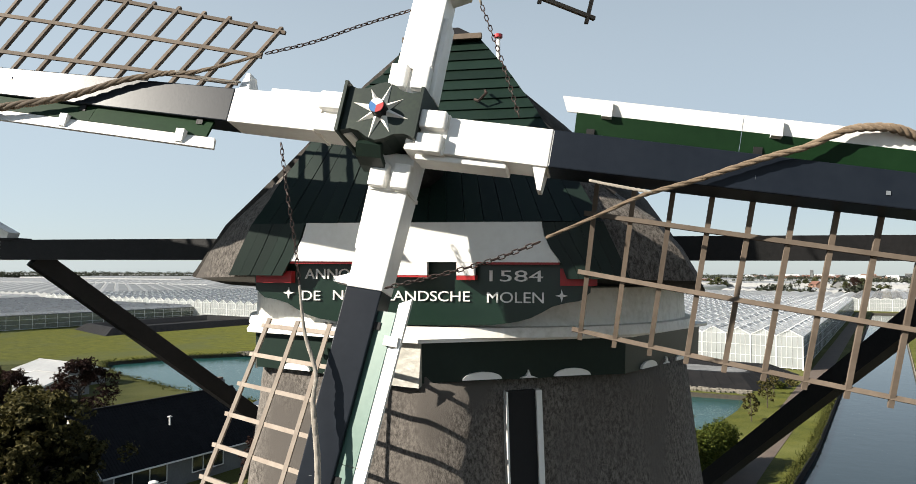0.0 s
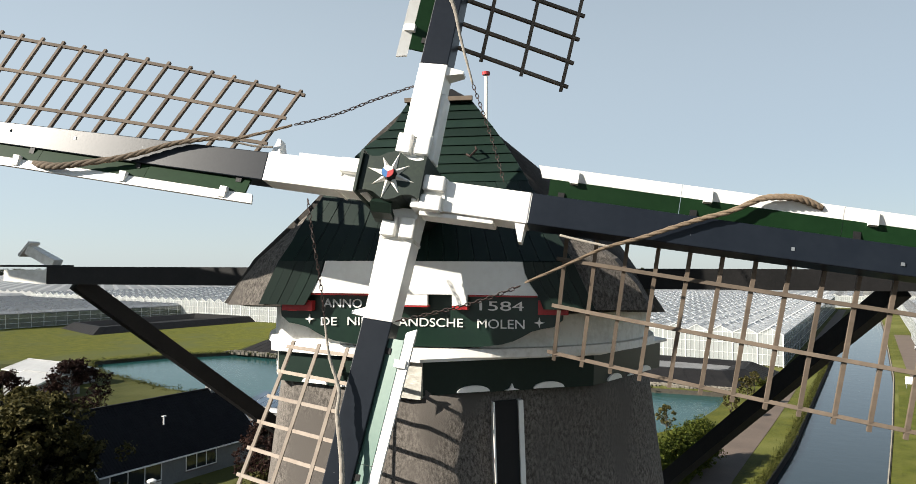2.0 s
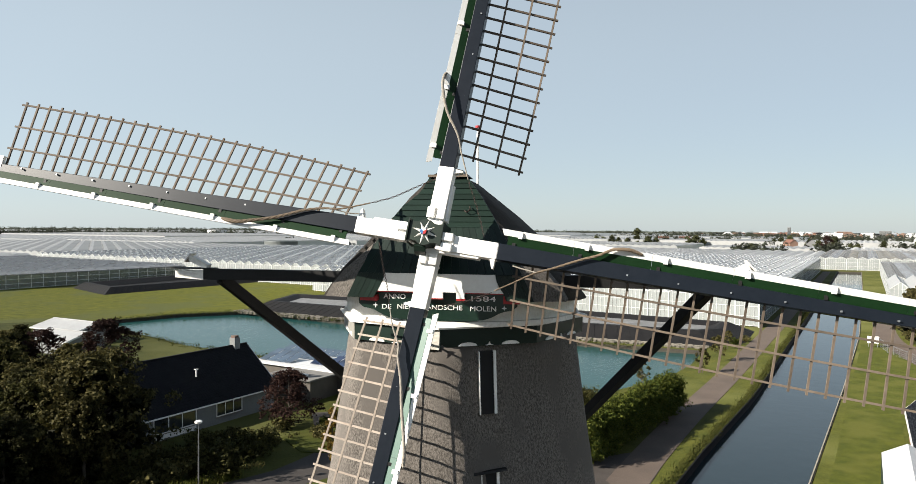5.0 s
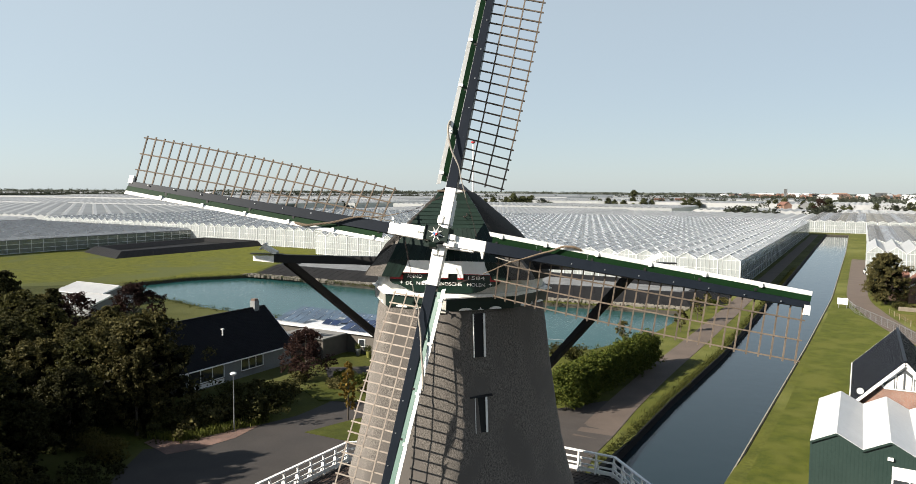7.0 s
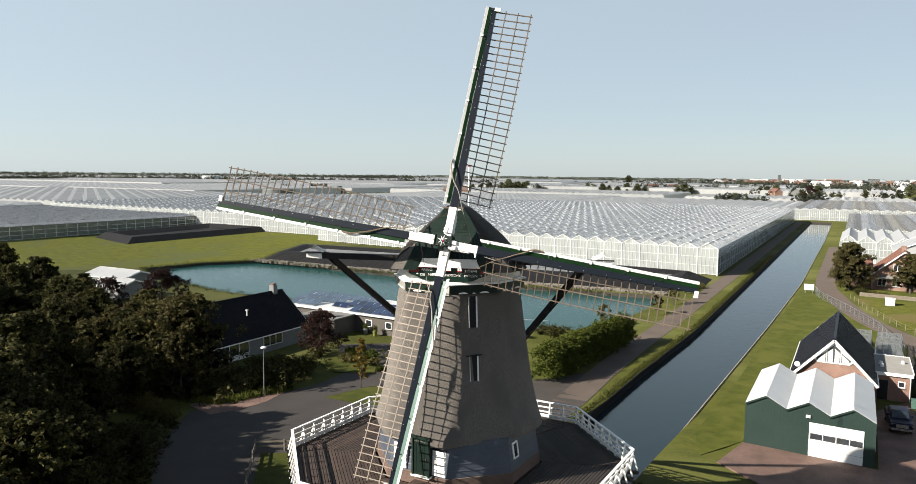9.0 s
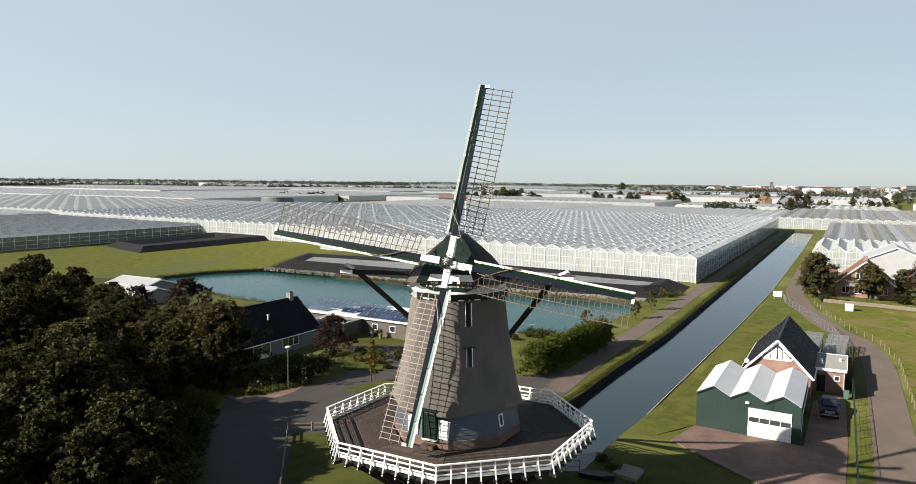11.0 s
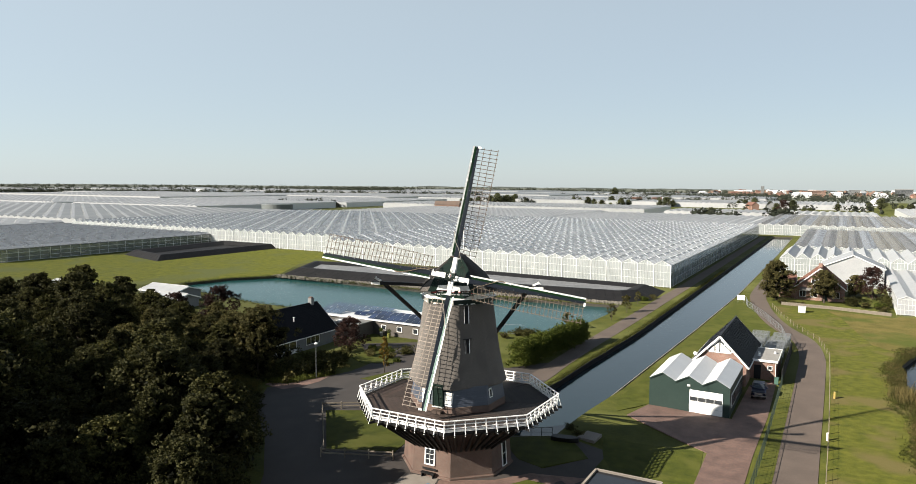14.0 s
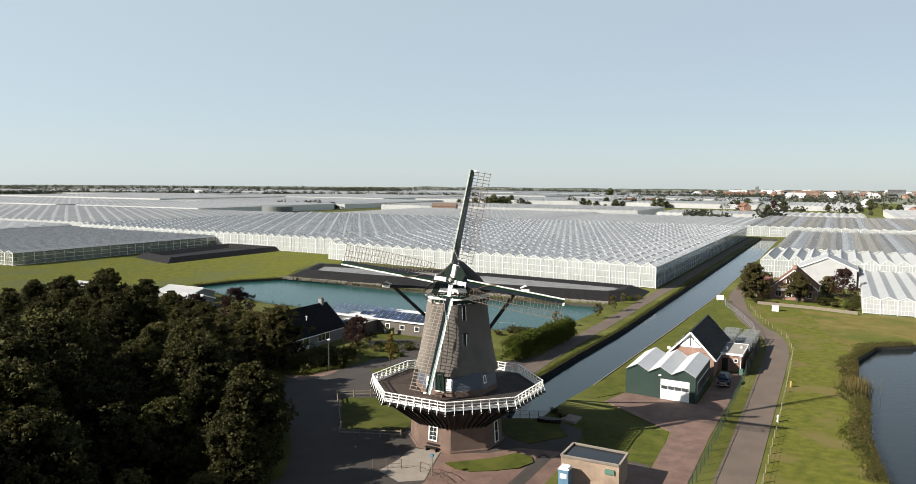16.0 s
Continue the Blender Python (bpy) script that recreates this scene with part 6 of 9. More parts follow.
# stone edging between basin and pond
s = Shape()
rr = random.Random(8)
for i in range(1600):
    x = rr.uniform(-121, -12.5)
    y = 107.6 + rr.uniform(-0.3, 2.6) + (1.8 if x > -40 else 0) * ss(-40, -14, x) - (1.6 if x < -100 else 0) * 0
    r = rr.uniform(0.13, 0.30)
    s.box(x - r, y - r, -0.3, x + r * rr.uniform(0.6, 1.2), y + r, 0.15 + r * 0.5, pose(0, 0, 0))
solo("stone_edging", s, "stone", "rough grey stones edging the pond", "stones", "stuff")


def gable_house(name, label, x0, y0, x1, y1, eave, ridge, walls, roofmat, along="y", over=0.35, barge="white", cat="house", z0=0.0, tiles=True):
    """A house with a plain gable roof: walls, two tiled roof slopes, barge boards and gutters."""
    h = thing(name, label, cat, ((x0 + x1) / 2, (y0 + y1) / 2, z0))
    if along == "y":
        m = (x0 + x1) / 2
        s = Shape().add([(x0, y0, z0), (x1, y0, z0), (x1, y0, eave), (m, y0, ridge), (x0, y0, eave), (x0, y1, z0), (x1, y1, z0), (x1, y1, eave), (m, y1, ridge), (x0, y1, eave)],
                        [(0, 1, 2, 3, 4), (9, 8, 7, 6, 5), (0, 5, 6, 1), (1, 6, 7, 2), (4, 9, 5, 0), (2, 7, 8, 3), (3, 8, 9, 4)])
        P = lambda a, b, z: (a, b, z)
        A0, A1, B0, B1 = x0, x1, y0, y1
    else:
        m = (y0 + y1) / 2
        s = Shape().add([(x0, y0, z0), (x0, y1, z0), (x0, y1, eave), (x0, m, ridge), (x0, y0, eave), (x1, y0, z0), (x1, y1, z0), (x1, y1, eave), (x1, m, ridge), (x1, y0, eave)],
                        [(0, 1, 2, 3, 4), (9, 8, 7, 6, 5), (0, 5, 6, 1), (1, 6, 7, 2), (4, 9, 5, 0), (2, 7, 8, 3), (3, 8, 9, 4)])
        P = lambda a, b, z: (b, a, z)
        A0, A1, B0, B1 = y0, y1, x0, x1
    part("wall", s, walls, h)
    rise = (ridge - eave) / (m - A0)
    for sg, a in ((-1, A0), (1, A1)):
        ea = a + sg * over
        ez = eave - over * rise
        e0, e1 = B0 - over, B1 + over
        roof = part("roof", Shape().hexa([P(ea, e0, ez + 0.02), P(m, e0, ridge + 0.02), P(m, e1, ridge + 0.02), P(ea, e1, ez + 0.02), P(ea, e0, ez + 0.12), P(m, e0, ridge + 0.12), P(m, e1, ridge + 0.12), P(ea, e1, ez + 0.12)]), roofmat, h, "tiled roof slope")
        if tiles:
            s = Shape()
            L = math.hypot(m - ea, ridge - ez)
            k = int(L / 0.34)
            for i in range(k):
                q0, q1 = i / k, (i + 1) / k
                s.hexa([P(ea + (m - ea) * q0, e0, ez + 0.12 + (ridge - ez) * q0), P(ea + (m - ea) * q1, e0, ez + 0.12 + (ridge - ez) * q1), P(ea + (m - ea) * q1, e1, ez + 0.12 + (ridge - ez) * q1), P(ea + (m - ea) * q0, e1, ez + 0.12 + (ridge - ez) * q0),
                        P(ea + (m - ea) * q0, e0, ez + 0.175 + (ridge - ez) * q0), P(ea + (m - ea) * q1, e0, ez + 0.13 + (ridge - ez) * q1), P(ea + (m - ea) * q1, e1, ez + 0.13 + (ridge - ez) * q1), P(ea + (m - ea) * q0, e1, ez + 0.175 + (ridge - ez) * q0)])
            b = e0 + 0.15
            while b < e1:
                s.beam(P(ea, b, ez + 0.17), P(m, b, ridge + 0.17), 0.09, 0.06)
                b += 0.3
            part("tile_course", s, roofmat, roof, kind="stuff")
        for bb in (e0, e1):
            d = -0.06 if bb == e0 else 0.06
            part("barge_board", Shape().beam(P(ea, bb + d, ez + 0.02), P(m, bb + d, ridge + 0.02), 0.05, 0.26), barge, roof)
        part("gutter", Shape().beam(P(ea + sg * 0.06, e0, ez + 0.05), P(ea + sg * 0.06, e1, ez + 0.05), 0.13, 0.11), barge, h)
    part("ridge_tile", Shape().beam(P(m, B0 - over, ridge + 0.19), P(m, B1 + over, ridge + 0.19), 0.24, 0.14), roofmat, h)
    return h


def wall_window(parent, p, d, n, w, z0, z1, cols=2, rows=1, mat="white", fr=0.09, name="window"):
    """A framed window on a wall: middle p, along d, facing n."""
    p, d, n = Vector((*p, 0)), Vector((*d, 0)).normalized(), Vector((*n, 0)).normalized()
    def bx(a0, a1, b0, b1, o0, o1):
        q = [p + d * a + n * o + Vector((0, 0, b)) for b in (b0, b1) for a, o in ((a0, o0), (a1, o0), (a1, o1), (a0, o1))]
        return q
    f = Shape()
    for a0, a1, b0, b1 in ((-w / 2 - fr, w / 2 + fr, z0 - fr, z0), (-w / 2 - fr, w / 2 + fr, z1, z1 + fr), (-w / 2 - fr, -w / 2, z0, z1), (w / 2, w / 2 + fr, z0, z1)):
        f.hexa(bx(a0, a1, b0, b1, -0.05, 0.06))
    for i in range(1, cols):
        a = -w / 2 + w * i / cols
        f.hexa(bx(a - fr / 2, a + fr / 2, z0, z1, -0.05, 0.045))
    for i in range(1, rows):
        b = z0 + (z1 - z0) * i / rows
        f.hexa(bx(-w / 2, w / 2, b - fr / 2, b + fr / 2, -0.05, 0.045))
    win = part(name, f, mat, parent, "white window frame")
    part("pane", Shape().hexa(bx(-w / 2, w / 2, z0, z1, -0.04, 0.012)), "glass", win, "dark glass")
    part("sill", Shape().hexa(bx(-w / 2 - fr - 0.05, w / 2 + fr + 0.05, z0 - fr - 0.06, z0 - fr, -0.02, 0.14)), "concrete", win)
    return win


# brick house by the lane
bh = gable_house("brick_house", "red brick house with steep black tiled roof and white barge boards", 15.0, 46.9, 22.5, 64.4, 3.05, 7.0, "brick_house", "tile_black")
s = Shape()
trap = [(17.25, 4.55), (20.25, 4.55), (20.65, 4.95), (18.75, 6.75), (16.85, 4.95)]
gw = part("gable_window", Shape().loft([[(x, 46.84, z) for x, z in trap], [(x, 46.80, z) for x, z in trap]]), "white", bh, "white five-sided gable window")
for pts in ([(17.4, 4.68), (18.05, 4.68), (18.05, 5.75), (17.1, 4.98)], [(18.15, 4.68), (19.35, 4.68), (19.35, 6.02), (18.75, 6.5), (18.15, 5.95)], [(19.45, 4.68), (20.1, 4.68), (20.4, 4.98), (19.45, 5.75)]):
    part("pane", Shape().loft([[(x, 46.81, z) for x, z in pts], [(x, 46.785, z) for x, z in pts]]), "glass", gw)
for c0, c1, h0, h1 in ((17.32, 17.98, 4.95, 5.55), (18.22, 18.66, 5.75, 6.1), (18.84, 19.28, 6.1, 5.75), (19.52, 20.18, 5.55, 4.95)):
    cq = ((c0, 4.72), (c1, 4.72), (c1, h1), (c0, h0))
    part("curtain", Shape().loft([[(x, 46.79, z) for x, z in cq], [(x, 46.775, z) for x, z in cq]]), "white_old", gw, "pale curtain")
wall_window(bh, (21.2, 46.9), (1, 0), (0, -1), 0.7, 1.4, 2.5, 1, 1)
for p_ in ((16.6, 4.35), (20.9, 3.75)):
    part("wall_vent", Shape().box(p_[0] - 0.25, 46.85, p_[1] - 0.06, p_[0] + 0.25, 46.9, p_[1] + 0.06), "brick_mill", bh)
dish = thing("satellite_dish", "round pale satellite dish on the brick wall", "satellite dish", (15.4, 46.4, 4.2))
part("bowl", Shape().loft([[(15.4 + r * math.cos(a), 46.45 - d, 4.2 + r * math.sin(a)) for a in np.linspace(0, 2 * math.pi, 16, endpoint=False)] for r, d in ((0.05, 0.0), (0.2, 0.04), (0.29, 0.10))]), "metal_white", dish)
part("arm", Shape().tube([(15.4, 46.85, 4.0), (15.4, 46.4, 4.15)], 0.03), "galv", dish)
# flat-roofed side wing
wing = thing("side_wing", "flat-roofed red brick side wing with white fascia", "extension", (24.4, 57, 0))
part("wall", Shape().box(22.55, 52.4, 0, 26.1, 61.0, 2.75), "brick_house", wing)
part("roof", Shape().box(22.4, 52.2, 2.95, 26.3, 61.2, 3.0), "roofing", wing, "grey roofing felt")
for a in ((22.36, 52.14, 26.34, 52.24), (26.24, 52.14, 26.34, 61.2), (22.36, 61.1, 26.34, 61.24)):
    part("fascia", Shape().box(a[0], a[1], 2.72, a[2], a[3], 3.06), "white", wing)
wall_window(wing, (25.2, 52.4), (1, 0), (0, -1), 0.5, 1.6, 2.1, 1, 1)
part("door", Shape().box(23.0, 52.33, 0.05, 23.95, 52.41, 2.15), "dark", wing, "dark side door")
part("downpipe", Shape().tube([(26.0, 52.3, 0), (26.0, 52.3, 2.8)], 0.045), "white", wing)
for x, y in ((23.4, 55.0), (23.3, 56.2), (25.5, 57.5)):
    part("roof_vent", Shape().cyl(x, y, 3.0, 3.35, 0.22, 10, 0.16), "metal_white", wing)

# three-bay shed
shed = thing("shed", "dark green metal shed with three pale gable roofs", "shed", (17.3, 37, 0), turn=0)
SX = [12.25, 15.63, 19.01, 22.39]
FY = lambda x: 31.15 - (x - 12.25) * 0.075
prof_ = [(SX[0], 3.72), ((SX[0] + SX[1]) / 2, 4.62), (SX[1], 3.72), ((SX[1] + SX[2]) / 2, 4.62), (SX[2], 3.72), ((SX[2] + SX[3]) / 2, 4.62), (SX[3], 3.72)]
face = [(SX[3], 0.0)] + prof_[::-1] + [(SX[0], 0.0)]
part("wall", Shape().loft([[(x, FY(x), z) for x, z in face], [(x, 43.4, z) for x, z in face]]), "metal_green", shed, "dark green profiled cladding")
s = Shape()
x = SX[0] + 0.15
while x < SX[3]:
    k = (x - SX[0]) % 3.38 / 3.38
    s.box(x - 0.03, FY(x) - 0.004, 0.05, x + 0.03, FY(x), 3.66 + 0.9 * (1 - abs(k - 0.5) * 2))
    x += 0.25
part("cladding_rib", s, "metal_green", shed, kind="stuff")
for i in range(6):
    (xa, za), (xb, zb) = prof_[i], prof_[i + 1]
    part("roof", Shape().hexa([(xa, FY(xa) - 0.12, za + 0.01), (xb, FY(xb) - 0.12, zb + 0.01), (xb, 43.5, zb + 0.01), (xa, 43.5, za + 0.01), (xa, FY(xa) - 0.12, za + 0.09), (xb, FY(xb) - 0.12, zb + 0.09), (xb, 43.5, zb + 0.09), (xa, 43.5, za + 0.09)]), "metal_white", shed, "pale sheet roof slope")
    part("verge", Shape().beam((xa, FY(xa) - 0.14, za - 0.02), (xb, FY(xb) - 0.14, zb - 0.02), 0.05, 0.14), "metal_green", shed)
gd = part("garage_door", Shape().hexa([(17.45, FY(17.45) - 0.06, 0.04), (21.55, FY(21.55) - 0.06, 0.04), (21.55, FY(21.55), 0.04), (17.45, FY(17.45), 0.04), (17.45, FY(17.45) - 0.06, 2.95), (21.55, FY(21.55) - 0.06, 2.95), (21.55, FY(21.55), 2.95), (17.45, FY(17.45), 2.95)]), "white", shed, "white sectional garage door")
for i in range(4):
    a, b = 17.55 + i * 1.0, 18.48 + i * 1.0
    part("pane", Shape().hexa([(a, FY(a) - 0.075, 1.55), (b, FY(b) - 0.075, 1.55), (b, FY(b), 1.55), (a, FY(a), 1.55), (a, FY(a) - 0.075, 2.05), (b, FY(b) - 0.075, 2.05), (b, FY(b), 2.05), (a, FY(a), 2.05)]), "glass", gd)
for z in (0.75, 1.48, 2.12):
    part("panel_joint", Shape().beam((17.46, FY(17.46) - 0.066, z), (21.54, FY(21.54) - 0.066, z), 0.012, 0.02), "galv", gd)
part("wall_lamp", Shape().box(17.15, FY(17.2) - 0.2, 3.35, 17.5, FY(17.2), 3.55), "white", shed, "white wall lamp")
wl = part("side_window", Shape().box(22.39, 31.6, 1.0, 22.45, 42.6, 2.7), "white", shed, "row of white-framed side windows")
for i in range(8):
    part("pane", Shape().box(22.43, 31.75 + i * 1.36, 1.1, 22.47, 32.95 + i * 1.36, 2.6), "glass", wl)


def pickup(at, turn):
    """A dark pickup truck, its nose to -y."""
    c_ = thing("pickup_truck", "dark blue pickup truck parked on brick paving", "car", at, turn=turn)
    def ringc(y, w, z0, z1, top=None):
        t_ = top or w
        return [(-w / 2, y, z0), (w / 2, y, z0), (w / 2 * 1.02, y, z0 + (z1 - z0) * 0.55), (t_ / 2, y, z1), (-t_ / 2, y, z1), (-w / 2 * 1.02, y, z0 + (z1 - z0) * 0.55)]
    body = part("body", Shape().loft([ringc(-2.65, 1.62, 0.52, 0.98), ringc(-2.5, 1.82, 0.40, 1.08), ringc(-1.2, 1.90, 0.36, 1.16), ringc(1.0, 1.90, 0.36, 1.14), ringc(2.55, 1.86, 0.42, 1.14), ringc(2.65, 1.80, 0.50, 1.10)]), "car", c_, "dark blue bodywork", world=False)
    bevel(body, 0.05)
    cab = part("cab", Shape().loft([ringc(-1.35, 1.72, 1.12, 1.18), ringc(-0.65, 1.62, 1.12, 1.78, 1.40), ringc(0.75, 1.62, 1.12, 1.82, 1.42), ringc(1.15, 1.66, 1.12, 1.2)]), "car", c_, world=False)
    bevel(cab, 0.04)
    part("windscreen", Shape().hexa([(-0.72, -1.30, 1.22), (0.72, -1.30, 1.22), (0.66, -0.70, 1.74), (-0.66, -0.70, 1.74), (-0.72, -1.34, 1.23), (0.72, -1.34, 1.23), (0.66, -0.74, 1.76), (-0.66, -0.74, 1.76)]), "glass", cab, world=False)
    for sg in (-1, 1):
        for ya, yb in ((-0.62, 0.02), (0.08, 0.72)):
            part("side_window", Shape().hexa([(sg * 0.80, ya, 1.24), (sg * 0.80, yb, 1.24), (sg * 0.74, yb - 0.03, 1.70), (sg * 0.74, ya + 0.05, 1.70), (sg * 0.835, ya, 1.24), (sg * 0.835, yb, 1.24), (sg * 0.76, yb - 0.03, 1.70), (sg * 0.76, ya + 0.05, 1.70)]), "glass", cab, world=False)
        part("headlight", Shape().box(sg * 0.72 - 0.17, -2.64, 0.82, sg * 0.72 + 0.17, -2.5, 1.0), "chrome", body, "clear headlight", world=False)
        part("mirror", Shape().box(sg * 1.02 - 0.1, -0.78, 1.2, sg * 1.02 + 0.1, -0.66, 1.4), "car", body, world=False)
        for y in (-1.75, 1.65):
            w_ = part("wheel", Shape().loft([[(sg * x_, y + 0.38 * math.cos(a), 0.38 + 0.38 * math.sin(a)) for a in np.linspace(0, 2 * math.pi, 18, endpoint=False)] for x_ in (0.72, 0.94)]), "rubber", c_, "black tyre", world=False)
            part("rim", Shape().loft([[(sg * x_, y + 0.23 * math.cos(a), 0.38 + 0.23 * math.sin(a)) for a in np.linspace(0, 2 * math.pi, 14, endpoint=False)] for x_ in (0.90, 0.955)]), "chrome", w_, world=False)
    part("grille", Shape().box(-0.5, -2.68, 0.66, 0.5, -2.6, 0.98), "chrome", body, "bright grille", world=False)
    part("number_plate", Shape().box(-0.26, -2.70, 0.50, 0.26, -2.62, 0.60), "yellow", body, "yellow number plate", world=False)
    part("load_bed", Shape().box(-0.78, 1.2, 1.06, 0.78, 2.5, 1.16), "black", body, "dark load bed", world=False)
    part("bumper", Shape().box(-0.9, -2.72, 0.42, 0.9, -2.58, 0.62), "chrome", body, world=False)
    return c_


pickup((24.6, 43.2, 0.05), 4)

# fence wall along the lane, mesh fence further on
scr_f = thing("screen_fence", "tall dark screen fence along the lane", "fence", (27.0, 62, 0))
for i in range(11):
    y = 50.5 + i * 2.2
    part("panel", Shape().box(26.93, y, 0.05, 26.99, y + 2.12, 2.1), "fence_dark", scr_f)
    part("post", Shape().box(26.92, y - 0.06, 0, 27.04, y + 0.04, 2.2), "black", scr_f)


def rail_fence(name, label, line, post_h, gap, rails, mat, cat="fence", pw=0.1, rw=0.035, rh=0.1, mesh=None):
    """Posts along a line with rails between; mesh: a wire mesh material in the bays."""
    f = thing(name, label, cat, (*line[0], height(*line[0])))
    pts = []
    for (x0, y0), (x1, y1) in zip(line, line[1:]):
        n = max(1, round(math.hypot(x1 - x0, y1 - y0) / gap))
        pts += [(x0 + (x1 - x0) * i / n, y0 + (y1 - y0) * i / n) for i in range(n)]
    pts.append(line[-1])
    for i, (x, y) in enumerate(pts):
        h = height(x, y)
        part("post", Shape().box(x - pw / 2, y - pw / 2, h - 0.1, x + pw / 2, y + pw / 2, h + post_h), mat, f)
        if i + 1 < len(pts):
            x2, y2 = pts[i + 1]
            h2 = height(x2, y2)
            for z in rails:
                part("rail", Shape().beam((x, y, h + z), (x2, y2, h2 + z), rw, rh), mat, f)
            if mesh:
                s = Shape()
                d = math.hypot(x2 - x, y2 - y)
                k = max(2, int(d / 0.28))
                for j in range(1, k):
                    q = j / k
                    s.beam((x + (x2 - x) * q, y + (y2 - y) * q, h + 0.05), (x + (x2 - x) * q, y + (y2 - y) * q, h + post_h - 0.05), 0.012, 0.012)
                for z in np.arange(0.15, post_h, 0.3):
                    s.beam((x, y, h + z), (x2, y2, h2 + z), 0.012, 0.012)
                part("wire_mesh", s, mesh, f)
    return f


rail_fence("mesh_fence", "green wire mesh fence along the driveway", [(27.3, -8), (27.35, 20), (27.1, 50)], 1.7, 2.5, (1.65,), "fence_green", pw=0.07, rh=0.04, mesh="fence_green")
rail_fence("mesh_fence", "grey wire mesh fence beside the lane", [(26.6, 76), (24.0, 92), (20.0, 106), (14.5, 122), (13.5, 128)], 1.5, 2.6, (1.45,), "galv", pw=0.06, rh=0.04, mesh="galv")
rail_fence("garden_fence", "weathered wooden rail fence round the lawn", [(-5.6, -3.4), (-12.6, -6.2), (-13.6, -4.4), (-22.3, 6.4), (-14.5, 11.6)], 1.0, 2.4, (0.45, 0.82), "fence_wood", rh=0.14)
rail_fence("wire_fence", "thin post fence beside the meadow", [(33.6, -20), (33.5, 30), (33.2, 56), (32.9, 73), (31.0, 86), (26.6, 98), (22.6, 112), (19.9, 124)], 1.0, 3.2, (0.5, 0.9), "fence_wood", pw=0.09, rw=0.01, rh=0.012)
rail_fence("quay_railing", "thin dark railing at the end of the canal", [(1.9, 8.8), (4.1, 9.9), (6.2, 11.0)], 1.1, 1.5, (0.55, 1.08), "fence_green", pw=0.05, rw=0.03, rh=0.04)
rail_fence("steel_railing", "brown steel railing beside the forecourt", [(-3.2, -12.9), (-0.6, -11.4)], 1.1, 1.75, (0.55, 1.08), "rust", pw=0.06, rw=0.04, rh=0.05)
rail_fence("steel_railing", "brown steel railing beside the forecourt steps", [(1.6, -11.2), (4.2, -11.6), (5.6, -12.6)], 1.1, 1.5, (0.55, 1.08), "rust", pw=0.06, rw=0.04, rh=0.05)

# utility building and portable toilet
ut = thing("utility_building", "small tan brick utility building with sunken dark roof", "utility building", (17.6, -2.6, 0.1))
part("wall", Shape().loft([[(14.75, -4.6, 0), (20.85, -4.5, 0), (20.75, -0.75, 0), (14.75, -0.55, 0)], [(14.75, -4.6, 2.7), (20.85, -4.5, 2.7), (20.75, -0.75, 2.7), (14.75, -0.55, 2.7)]]), "brick_tan", ut)
part("roof", Shape().loft([[(14.85, -4.5, 2.70), (20.75, -4.4, 2.70), (20.65, -0.85, 2.70), (14.85, -0.65, 2.70)], [(14.85, -4.5, 2.74), (20.75, -4.4, 2.74), (20.65, -0.85, 2.74), (14.85, -0.65, 2.74)]]), "roof_wet", ut, "dark wet bitumen roof")
for a, b in (((14.75, -4.6), (20.85, -4.5)), ((20.85, -4.5), (20.75, -0.75)), ((20.75, -0.75), (14.75, -0.55)), ((14.75, -0.55), (14.75, -4.6))):
    part("coping", Shape().beam((*a, 2.82), (*b, 2.82), 0.22, 0.22), "concrete", ut)
part("vent_grille", Shape().box(19.4, -4.66, 1.75, 20.4, -4.5, 2.25), "green_pale", ut, "green vent grille")
toi = thing("portable_toilet", "grey-blue portable toilet with white roof", "toilet", (15.7, -6.0, 0.1))
b_ = part("cabin", Shape().box(15.15, -6.6, 0.15, 16.25, -5.4, 2.15), "blue_plastic", toi)
bevel(b_, 0.06)
part("roof", Shape().loft([[(15.1 + a * 1.2, -6.65 + b * 1.3, 2.15) for a, b in ((0, 0), (1, 0), (1, 1), (0, 1))], [(15.25 + a * 0.9, -6.5 + b, 2.36) for a, b in ((0, 0), (1, 0), (1, 1), (0, 1))]]), "white", toi)
part("sign", Shape().box(15.35, -6.64, 1.25, 16.05, -6.60, 1.75), "white", toi)

# long low house on the left with its chimney
lh = gable_house("bungalow", "grey rendered bungalow with dark tiled roof and white chimney", -56.6, 25.3, -47.3, 42.3, 2.55, 6.7, "render", "tile_dark")
part("chimney", Shape().box(-52.3, 40.4, 6.2, -51.5, 41.2, 7.75), "render", lh, "pale chimney")
part("chimney_pot", Shape().box(-52.2, 40.5, 7.75, -51.6, 41.1, 8.0), "brick_mill", lh)
wall_window(lh, (-47.3, 28.7), (0, 1), (1, 0), 4.9, 0.75, 2.12, 3)
wall_window(lh, (-47.3, 35.6), (0, 1), (1, 0), 3.4, 0.85, 2.2, 3)
part("white_panel", Shape().box(-47.3, 26.2, 0.1, -47.24, 31.2, 0.60), "white", lh)
part("flue", Shape().tube([(-49.3, 33.0, 4.9), (-49.3, 33.0, 5.6)], 0.09).box(-49.45, 32.85, 5.6, -49.15, 33.15, 5.7), "metal_white", lh)

